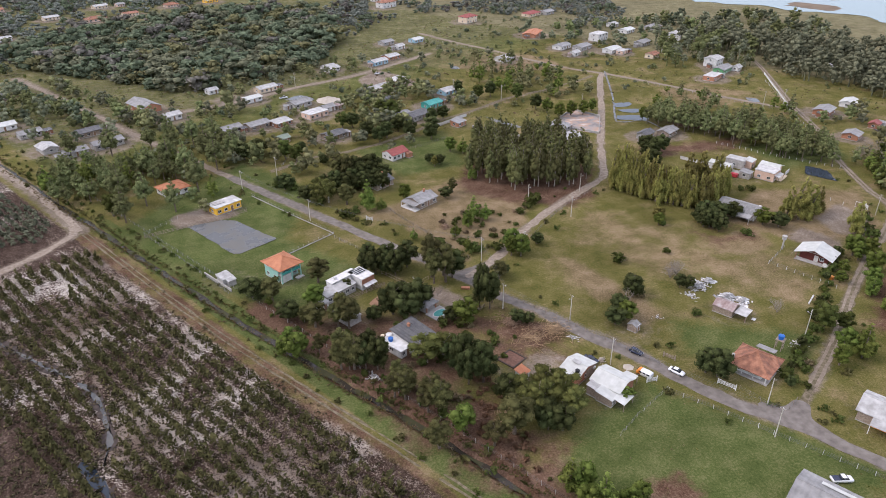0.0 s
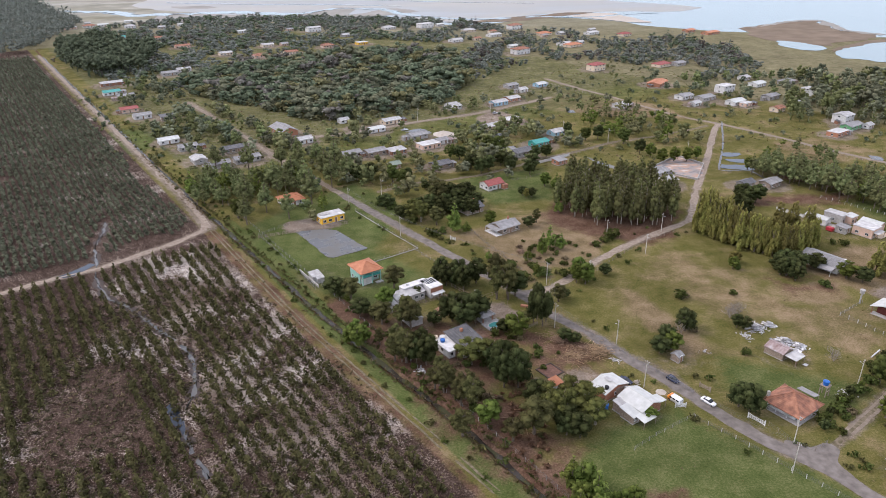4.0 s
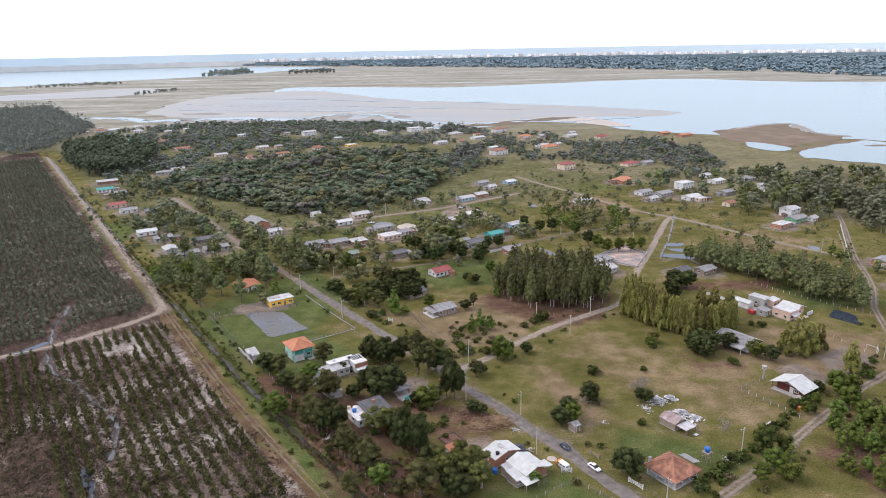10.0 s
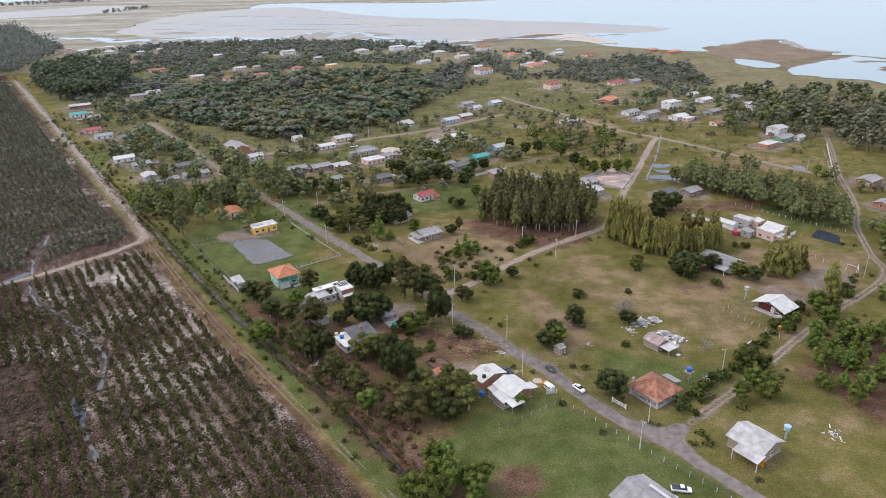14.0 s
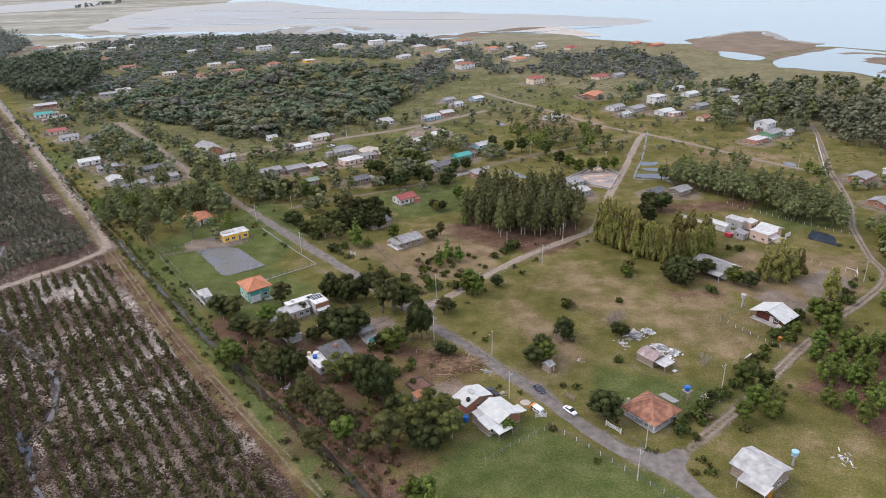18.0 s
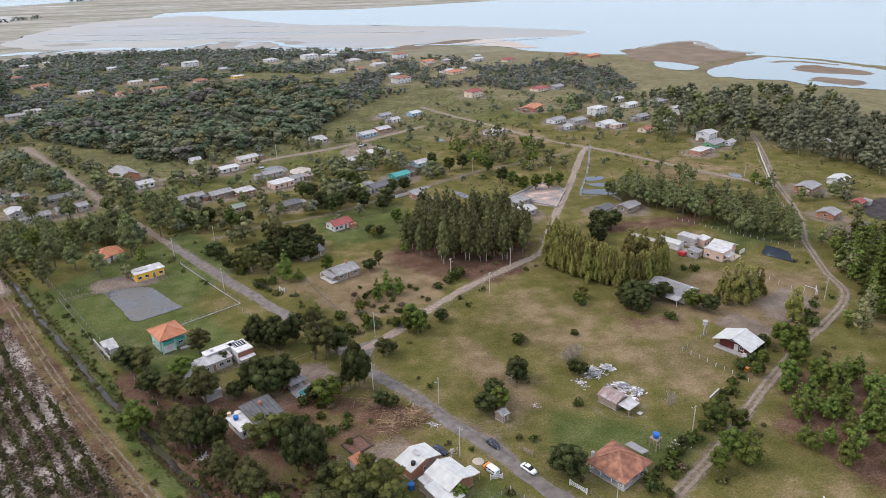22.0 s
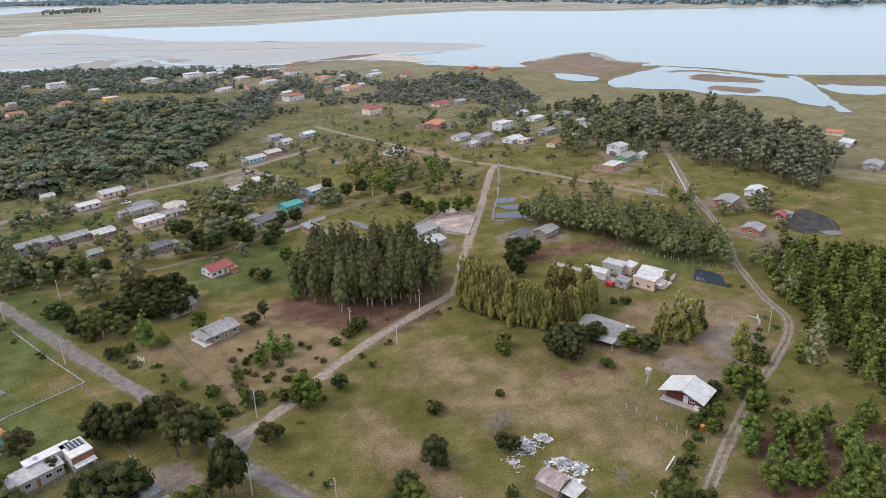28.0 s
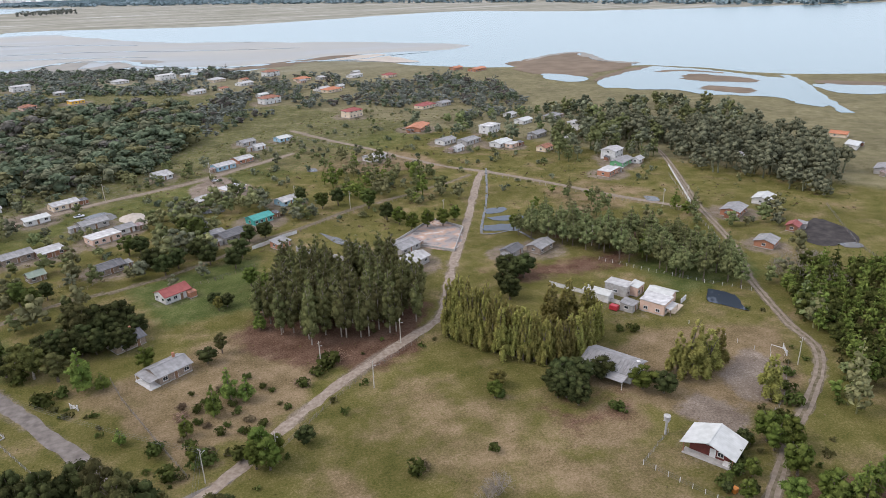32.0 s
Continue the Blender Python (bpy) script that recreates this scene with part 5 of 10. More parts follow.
def dome(seed, r=3.0, h=3.4, base=2.2):
    """Canopy of one far tree: a few flat-topped leaf masses at uneven heights, with sprays standing off them."""
    rng = np.random.default_rng(seed)
    blobs = []
    for k in range(4):
        a, q = 2.4 * k + rng.uniform(-0.6, 0.6), r * (0.15 if k == 0 else rng.uniform(0.4, 0.75))
        blobs.append((math.cos(a) * q, math.sin(a) * q, base + h * rng.uniform(0.05, 0.75), r * rng.uniform(0.36, 0.58), rng.uniform(0.45, 0.8)))
    blobs.append((0, 0, base * 0.5, r * 0.6, 0.9))
    v, f = crown_of(rng, blobs, 88, 0.52, 0.72, 5, 3, up=0.8, shell=0.6)
    v[:, 2] = np.maximum(v[:, 2], 0.1)
    return v, f


FAR_CROWN = [dome(200 + k, 2.6 + 0.3 * k, 2.6 + 0.25 * (k % 3), 1.9 + 0.4 * k) for k in range(5)]
FAR_PINE = [tree_pine(210 + k, 10, 2.3, 36, 0.75, bare=0.3, m=4, rings=2, levels=4)[1] for k in range(3)]
SAPLING = [cards(np.random.default_rng(230 + k), [(0, 0, 0.6, 0.85, 0.8), (0.2, 0.1, 1.1, 0.65, 0.9), (-0.1, 0.1, 1.7, 0.45, 1.1), (0, 0, 2.3, 0.22, 1.6)], 40, 0.28, up=0.5, long=1.4, lean=0.8) for k in range(5)]
BRUSH = [cards(np.random.default_rng(250 + k), [(0, 0, 0.1, 1.0, 0.6), (0.7, 0.3, 0.1, 0.7, 0.6), (-0.6, 0.5, 0.1, 0.6, 0.7)], 16, 0.36, up=0.4) for k in range(3)]
SAPLING_FAR = [cards(np.random.default_rng(240 + k), [(0, 0, 0.6, 0.62, 0.8), (0, 0, 1.3, 0.42, 1.0)], 12, 0.46, up=0.9, long=1.0, lean=0.2) for k in range(4)]
MID_CROWN = [tree_broad(260 + k, 6.0 + 0.6 * k, 3.0 + 0.25 * k, 110, 0.48, count=9, m=6, rings=3, low=0.06)[1] for k in range(5)]
MID_PINE = [join(*tree_pine(270 + k, 11 + k, 2.5, 100, 0.5, bare=0.25, m=5, rings=3, levels=5)) for k in range(3)]
MID_BIG = [join(*tree_broad(290 + k, 12.0 + k, 4.2 + 0.3 * k, 170, 0.55, count=11, m=6, rings=3, low=0.34)) for k in range(4)]
# ---- lagoon, flats and the far shore ----
M["reed"] = material("brown_reed", ((0.13, 0.095, 0.06), (0.2, 0.15, 0.1)), scale=0.05, rough=0.95, large=0.2)
M["mud"] = material("pale_mud", ((0.2, 0.185, 0.15), (0.3, 0.28, 0.24)), scale=0.02, rough=0.7, large=0.2)
# pale blue-grey forest: the haze of distance is put into its colour
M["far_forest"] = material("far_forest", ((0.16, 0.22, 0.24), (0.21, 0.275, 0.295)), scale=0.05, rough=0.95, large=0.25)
# matte sea backdrop: the sky's paleness on far water is put into its colour
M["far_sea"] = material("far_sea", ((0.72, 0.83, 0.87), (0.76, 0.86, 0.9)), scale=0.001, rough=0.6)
lagoon = patch("lagoon", [(-339.0, 1163.5), (-234.3, 1028.2), (-153.7, 1046.9), (-85.2, 1036.3), (-28.3, 948.3), (43.1, 912.4), (141.4, 979.0), (204.8, 941.4), (241.6, 878.7), (305.9, 819.4), (345, 800), (400, 768), (458, 744), (492, 696), (510, 650), (537, 625), (610, 585), (900, 480), (1700, 420), (2600, 1200), (1064.4, 1693.7), (730.3, 1996.3), (503.0, 1977.2), (254.3, 1883.4), (28.1, 1821.5), (-342.7, 1948.7), (-408.0, 1821.0)], M["lagoon"], 0.06, "wide pale lagoon under a bright sky", "lagoon", wobble=3, step=30)
shallows = patch("shallows", [(-511.6, 1242.8), (-418.3, 1148.6), (-237.8, 1044.1), (-156.0, 1063.4), (-86.4, 1052.4), (-28.8, 968.8), (37.0, 945.6), (147.7, 1023.5), (232.8, 1034.0), (304.7, 1022.4), (375.9, 1061.2), (322.1, 1146.2), (181.3, 1260.8), (42.2, 1351.9), (-46.5, 1412.0), (-180.7, 1603.5), (-316.7, 1797.6), (-480.0, 1712.3), (-536.9, 1485.2)], M["shallows"], 0.12, "muddy tidal flats streaked with shallow water", "mudflat", wobble=4, step=25, seed=2)
lagoon_west = patch("lagoon_west", [(-1410, 2276), (-1177, 2553), (-876, 2905), (-626, 3550), (-530, 3700), (-1250, 4300), (-2600, 4200), (-3500, 3300), (-2400, 2300)], M["lagoon"], 0.06, "distant arm of the lagoon", "lagoon", wobble=6, step=60, seed=3)
backwater = patch("backwater", [(-1139.8, 1828.3), (-1038.5, 1912.3), (-898.6, 2048.5), (-739.9, 1930.3), (-766.1, 1740.7), (-849.5, 1684.2), (-1033.1, 1653.8)], M["shallows"], 0.06, "shallow backwater behind the lagoon", "backwater", wobble=5, step=20, seed=6)
spit = patch("spit", [(327, 774), (343, 832), (395, 868), (442, 893), (457, 891), (448, 850), (438, 805), (459, 768), (424, 735), (396, 722), (372, 701), (348, 714), (333, 745)], M["reed"], 0.2, "brown reed spit in the lagoon", "reed bed", wobble=3, step=12, seed=4)
spit_rim = patch("spit", [(352, 838), (395, 874), (442, 901), (466, 897), (462, 850), (447, 806), (468, 768), (458, 764), (438, 803), (447, 850), (455, 889), (442, 891)], M["mud"], 0.24, "grey mud rim of the reed spit", "mud bank", wobble=2, step=8, seed=14)
inlet = patch("inlet", [(352.7, 656), (371, 683), (398, 701), (428, 718), (458, 733), (489, 690), (502, 640), (514, 600), (500, 572), (472, 532), (448, 492), (434, 480), (430, 498), (432, 523), (419, 545), (399, 567), (390, 592), (372, 606), (354.6, 621.4), (347, 640)], M["lagoon"], 0.25, "silvery shallow inlet between reed banks", "inlet", wobble=2.5, step=7, seed=5)
for _pts, _k in (([(442, 660), (467, 664), (476, 640), (484, 615), (475, 597), (454, 608), (431, 641)], 1), ([(352, 664), (372, 689), (424, 725), (458, 737), (456, 731), (426, 715), (374, 681)], 2), ([(524, 584), (564, 547), (549, 534), (514, 567)], 3), ([(408, 586), (424, 600), (446, 572), (428, 552)], 4), ([(440, 700), (470, 694), (490, 660), (486, 655), (466, 684), (442, 692)], 5)):
    patch("mud_bank", [q for q in _pts], M["reed"], 0.29, "low brown reed bank in the shallow inlet", "reed bed", wobble=1.5, step=5, seed=50 + _k)
inlet_b = patch("inlet", [(334.0, 743.4), (348.1, 726.3), (361.4, 691.8), (339.3, 673.4), (323.7, 689.7)], M["lagoon"], 0.26, "small silvery pool in the marsh", "inlet", wobble=1.5, step=8, seed=8)
channel = strip("channel", [(525.4, 619.0), (503.6, 577.6), (469.8, 526.1), (446.9, 488.3), (430.2, 458.7)], 9, M["lagoon"], z=0.3, label="narrow bright channel to the boat landing", category="channel", crown=0, jitter=1.5, step=8)
inlet_c = patch("inlet", [(505.1, 569.4), (534.6, 561.8), (557.0, 543.1), (514.5, 504.3), (487.6, 526.8)], M["lagoon"], 0.26, "pale flooded marsh by the channel", "inlet", wobble=2, step=10, seed=9)
for _k, (_l, _w) in enumerate((([(-640, 1180), (-520, 1150), (-450, 1096), (-387, 1104), (-305, 1106), (-230, 1078), (-199, 1078)], 26), ([(-199, 1082), (-154, 1142), (-86, 1113), (-60, 1060), (-34, 1018), (40, 969), (90, 980)], 15), ([(110, 984), (131, 985), (198, 972), (243, 997), (300, 1012)], 9), ([(-470, 1290), (-330, 1240), (-190, 1210), (-60, 1160)], 8), ([(-500, 1420), (-350, 1330), (-150, 1290), (20, 1210), (150, 1170)], 6), ([(-420, 1560), (-250, 1480), (-90, 1380)], 7))):
    strip("wet_margin", _l, _w, M["lagoon"], z=0.34, label="bright wet streak on the tidal flats", category="shallow water", crown=0, jitter=_w * 0.42, step=9, seed=90 + _k)
beach = patch("beach", [(167.0, 989.8), (229.4, 1018.5), (246.7, 955.9), (254.9, 901.4), (210.8, 933.7)], M["sand"], 0.3, "pale sand beach at the lagoon edge", "beach", wobble=2, step=10, seed=10)
for pts, k in (([(-390.3, 1000.1), (-267.8, 996.6), (-162.6, 995.5), (-128.7, 1128.3), (-168.8, 1153.8), (-222.0, 1049.6), (-408.3, 1120.2)], 0), ([(-115.9, 1010.4), (-36.1, 1077.6), (-74.1, 1128.4), (-149.3, 1015.5)], 1), ([(-443.7, 1220.7), (-374.3, 1218.9), (-354.8, 1185.4), (-412.1, 1185.3)], 2), ([(-1.4, 937.8), (90.6, 944.5), (159.2, 991.0), (211.9, 1013.3), (182.7, 1034.0), (77.6, 974.2)], 3)):
    patch("mud_bank", pts, M["reed"] if k in (3,) else M["mud"], 0.2, "low mud bank at the lagoon edge", "mud bank", wobble=3, step=15, seed=20 + k)

# wooded islands and the long forest on the far shore
_far = np.random.default_rng(77)
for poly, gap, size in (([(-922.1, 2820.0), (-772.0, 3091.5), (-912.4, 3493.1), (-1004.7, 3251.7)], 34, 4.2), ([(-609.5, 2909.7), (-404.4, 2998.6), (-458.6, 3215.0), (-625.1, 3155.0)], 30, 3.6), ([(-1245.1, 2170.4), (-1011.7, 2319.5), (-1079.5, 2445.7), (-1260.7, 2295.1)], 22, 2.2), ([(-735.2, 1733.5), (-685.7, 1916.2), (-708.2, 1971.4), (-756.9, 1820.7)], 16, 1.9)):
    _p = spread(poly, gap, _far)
    mass("tree_island", FAR_CROWN, _p, _far.uniform(0.5, 0.8, len(_p)) * size, M["leaf_hazed"], _far, "dark clump of trees on the marsh", "tree clump")
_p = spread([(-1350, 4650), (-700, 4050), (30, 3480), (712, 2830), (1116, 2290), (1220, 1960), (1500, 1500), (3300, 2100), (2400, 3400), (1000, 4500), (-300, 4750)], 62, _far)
mass("far_forest", [cards(np.random.default_rng(300 + k), [(0, 0, 5.0, 8, 0.5), (7, 3, 4.5, 7, 0.5), (-6, 5, 4.2, 7, 0.5)], 46, 3.2, up=0.3) for k in range(3)], _p, _far.uniform(1.8, 3.0, len(_p)), M["far_forest"], _far, "long forest belt on the far shore, haze in its blue-grey colour", "forest", tall=(0.5, 0.75))

# sea strip, dunes and the pale seaside town beyond the forest
def far_strip(name, r, a0, a1, z0, z1, mat, label, category, n=80, wob=0.0, seed=0):
    rng = np.random.default_rng(seed)
    v, f = [], []
    for i in range(n + 1):
        a = radians(a0 + (a1 - a0) * i / n)
        x, y = r * math.sin(a), r * math.cos(a)
        v += [(x, y, z0), (x, y, z1 + rng.uniform(-wob, wob))]
        if i:
            f.append((2 * i - 2, 2 * i, 2 * i + 1, 2 * i - 1))
    return tagged(new(name, mesh_np(name, v, f, [mat])), label, category, "", "structure")


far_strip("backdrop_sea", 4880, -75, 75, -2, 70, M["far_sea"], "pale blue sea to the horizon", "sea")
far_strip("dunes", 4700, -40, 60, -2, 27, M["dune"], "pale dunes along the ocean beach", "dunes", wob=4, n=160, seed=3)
_town_v, _town_f, _o = [], [], 0
for _ in range(560):
    a = radians(_far.uniform(-14, 48))
    r = _far.uniform(4560, 4680)
    w, d, h = _far.uniform(10, 30), _far.uniform(8, 16), _far.uniform(5, 22)
    x, y, z = r * math.sin(a), r * math.cos(a), 20
    b = [(x + sx * w / 2, y + sy * d / 2, z + sz * h) for sz in (0, 1) for sx, sy in ((-1, -1), (1, -1), (1, 1), (-1, 1))]
    _town_v += b
    _town_f += [(_o + i, _o + (i + 1) % 4, _o + 4 + (i + 1) % 4, _o + 4 + i) for i in range(4)] + [(_o + 4, _o + 5, _o + 6, _o + 7)]
    _o += 8
tagged(new("seaside_town", mesh_np("seaside_town", _town_v, _town_f, [material("far_plaster", ((0.6, 0.58, 0.55), (0.8, 0.79, 0.77)), scale=0.01, island=0.35)])), "pale seaside town far beyond the forest", "town", "", "stuff")
# scrub shares the forest colour with haze painted in
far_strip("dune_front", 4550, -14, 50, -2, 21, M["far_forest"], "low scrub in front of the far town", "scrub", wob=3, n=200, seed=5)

# ---- woods and plantation ----
ROADS = [(ROAD_MAIN, 4.2), (ROAD_CROSS, 5), (LANE, 4.5), (ROAD_FAR, 4.5), (ROAD_LEFT, 5), (LANE_MID, 4.5)]


def rows(u0, u1, v0, v1, gap_u, gap_v, keep, rng):
    u, v = np.meshgrid(np.arange(u0, u1, gap_u), np.arange(v0, v1, gap_v))
    u = (u + rng.normal(0, 0.22, u.shape)).ravel()
    v = (v + rng.uniform(-0.5, 0.5, v.shape) * gap_v).ravel()
    ok = rng.uniform(size=u.shape) < keep
    return np.stack([u * UX + v * VX, u * UY + v * VY], 1)[ok]


def sparse(p, rng, thr=0.0):
    """Drops plants where the stand has failed."""
    k = np.array([noise.noise((x * 0.03, y * 0.03, 3.0)) for x, y in p])
    return p[k > thr]


_p = sparse(rows(-75, 49.5, 95, 279, 3.5, 1.55, 0.9, _rng), _rng, -0.42)
_p = _p[~inside([(-108.5, 256.0), (-91.4, 250.0), (-71.9, 214.8), (-73.5, 201.4), (-92.0, 221.6)], _p[:, 0], _p[:, 1])]
mass("pine_saplings", SAPLING, _p[dist_line(GULLY, _p[:, 0], _p[:, 1]) > 1.8], _rng.uniform(0.75, 1.5, len(_p)), M["leaf_sapling"], _rng, "rows of young pines on ploughed ground", "saplings")
_p = rows(-150, 48, 295, 430, 2.7, 1.6, 0.96, _rng)
_u, _v = to_uv(_p[:, 0], _p[:, 1])
_p = _p[(_u < np.interp(_v, (295, 300, 310, 345, 380, 405, 430), (36, 43, 49, 46, 43, 45, 47))) & (dist_line(GULLY, _p[:, 0], _p[:, 1]) > 2.5)]
_p = _p[np.array([noise.noise((x * 0.025, y * 0.025, 13.0)) for x, y in _p]) > -0.42]
mass("pine_saplings", SAPLING_FAR, _p, _rng.uniform(1.0, 1.6, len(_p)), M["leaf_young"], _rng, "dense rows of young pines on ploughed ground", "saplings")
_p = rows(-220, 47, 432, 830, 3.0, 2.2, 0.96, _rng)
mass("pine_saplings", SAPLING_FAR, _p, _rng.uniform(1.3, 1.9, len(_p)), M["leaf_young"], _rng, "far rows of young pines on ploughed ground", "saplings")

WOOD_WEST = [(-198, 530), (-139, 484), (-96, 445), (-54, 455), (-18, 485), (7, 544), (9, 671), (-61, 719), (-110, 736), (-175, 685), (-206, 642), (-220, 566)]
WOOD_NORTH = [(-378, 686), (-440, 937), (-364, 1032), (-200, 1030), (-2, 963), (4, 708), (-111, 748), (-175, 685), (-214, 589), (-216, 532), (-290, 600), (-375, 700)]
WOOD_EAST = [(6, 961), (76, 871), (170, 813), (241, 759), (271, 705), (256, 597), (212, 545), (180, 562), (164, 606), (136, 642), (99, 649), (72, 643), (27, 591), (7, 544), (4, 708)]
CLEARINGS = [[(-119.1, 710.6), (-89.3, 807.6), (5.2, 755.9), (20.5, 690.1), (-50.6, 726.5), (-87.7, 671.2)], [(-216.0, 599.4), (-217.2, 689.3), (-187.8, 712.4), (-113.6, 709.2), (-116.6, 663.9), (-172.0, 649.9), (-178.7, 590.8)]]


def wood(poly, gap, keep):
    p = spread(poly, gap, _rng, keep, HOMES + [(x, y - k, r + 5) for x, y, r in HOMES for k in (9, 20, 31)])
    for c, few in zip(CLEARINGS, (0.08, 0.3)):
        p = p[~inside(c, p[:, 0], p[:, 1]) | (_rng.uniform(size=len(p)) < few)]
    return p


def woodland(p, lo, hi, leaves, label, pats=FAR_CROWN):
    """One wood in several tones of leaf."""
    k = _rng.choice(len(leaves), len(p), p=[w for _, w in leaves])
    for i, (leaf, _) in enumerate(leaves):
        q = p[k == i]
        mass("woodland", pats, q, lo + (hi - lo) * _rng.uniform(size=len(q)) ** 1.6, M[leaf], _rng, label, "woodland", tall=(0.62, 0.95))


_p = wood(WOOD_WEST, 6.0, 0.97)
woodland(_p, 0.8, 2.9, (("leaf_native", 0.5), ("leaf_wood", 0.24), ("leaf_lot_olive", 0.17), ("leaf_grey", 0.09)), "dense dark native woodland with a rough canopy")
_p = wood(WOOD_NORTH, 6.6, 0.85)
woodland(_p, 0.7, 1.7, (("leaf_hazed", 0.6), ("leaf_native", 0.32), ("leaf_grey", 0.08)), "trees between the far houses of the village")
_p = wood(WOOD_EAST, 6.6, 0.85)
woodland(_p, 0.7, 1.6, (("leaf_hazed", 0.6), ("leaf_native", 0.28), ("leaf_grey", 0.12)), "mixed trees between the far houses by the lagoon", FAR_CROWN + FAR_CROWN + FAR_PINE)
for poly, label in (([(238, 386), (261, 364), (268, 318), (308, 345), (345, 399), (318, 437), (290, 468), (272, 497), (232, 494), (250, 450), (262, 425)], "stand of tall eucalyptus and pine beyond the lane"),):
    _p = spread(poly, 6.0, _rng, 0.95, [(LANE, 5)] + HOMES)
    mass("tree_stand", MID_BIG + MID_BIG + MID_CROWN, _p, _rng.uniform(0.7, 1.15, len(_p)), M["leaf_wood"], _rng, label, "tree stand")
_p = spread([(-394.3, 728.2), (-394.3, 810.0), (-288.0, 718.8), (-265.2, 619.2), (-310.6, 609.2)], 7.0, _rng, 0.9, HOMES)
mass("tree_stand", MID_BIG, _p, _rng.uniform(0.9, 1.4, len(_p)), M["leaf_native"], _rng, "tall dark trees at the end of the track", "tree stand")
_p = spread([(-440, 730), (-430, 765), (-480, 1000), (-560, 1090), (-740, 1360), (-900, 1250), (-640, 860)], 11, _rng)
mass("pine_block", FAR_PINE, _p, _rng.uniform(1.4, 1.8, len(_p)), M["leaf_hazed"], _rng, "tall dark pine block at the end of the track", "pine block")

# eucalyptus grove
for x, y in spread([(24, 290), (38, 270), (54, 265), (70, 271), (78, 285), (72, 312), (40, 318)], 4.1, _rng, 0.95):
    plant("euc", x, y, _rng.uniform(0.8, 1.02), group="eucalyptus grove")
# casuarina windbreak
for k, (x, y) in enumerate(smooth_line([(77, 262), (83, 251), (90, 242), (97, 236), (106, 238), (113, 244)], 1.35)):
    for side in (0.5, 4.0):
        plant("cas", x + _rng.normal(0, 0.6) + side * 0.8, y + _rng.normal(0, 0.6) + side, _rng.uniform(0.85, 1.1) * (1.38 - 0.014 * k), group="casuarina windbreak", tall=_rng.uniform(1.1, 1.3))
for x, y in spread([(121, 332), (140, 340), (155, 320), (179, 301), (186, 275), (173, 256), (161, 270), (148, 295), (131, 320)], 5.2, _rng, 0.9, [(LANE, 4)]):
    plant("tallpine", x, y, _rng.uniform(0.75, 1.0), group="pine lot")
_p = spread([(166, 214), (162, 205), (155, 176), (230, 190), (230, 250), (200, 262), (184, 252), (175, 236)], 4.2, _rng, 0.95, [(LANE, 5)])
mass("tree_stand", MID_CROWN + MID_PINE, _p[::2], _rng.uniform(0.6, 0.95, len(_p[::2])), M["leaf_mid"], _rng, "thick young wood beside the lane", "tree stand")
mass("tree_stand", MID_PINE, _p[1::2], _rng.uniform(0.6, 0.9, len(_p[1::2])), M["leaf_pine"], _rng, "young pines in the thick wood beside the lane", "tree stand")
for x, y in spread([(118, 180), (126, 178), (150, 172), (156, 120), (118, 118), (116, 130), (101, 158)], 5.0, _rng, 0.8, [(LANE, 4.2)]):
    plant("pine", x, y, _rng.uniform(0.65, 1.0), group="young pine lot")
for x, y in spread([(-143, 329), (-132, 337), (-95, 338), (-84, 315), (-100, 309), (-120, 300), (-130, 303)], 5.0, _rng, 0.8):
    plant("tallpine", x, y, _rng.uniform(0.6, 0.8), group="pine belt")

for x, y, k in ((-96.9, 292.4, 1.1), (-86, 284.5, 1.0), (-79, 301.4, 1.25), (-117.9, 351.8, 1.15), (-76.8, 333.4, 1.3), (-73.6, 346.8, 1.2), (-134.6, 353.6, 1.0), (-105.7, 296.8, 1.2), (-72.5, 322, 1.25), (-84, 318, 1.15), (-92, 330, 1.2), (-99, 322, 1.1), (-66, 330, 1.1), (-70, 340, 1.0), (-91, 346, 1.1), (-102, 356, 1.0), (-84, 356, 1.05), (-95, 366, 0.9)):
    plant("tallpine", x, y, k, group="pines by the village road")
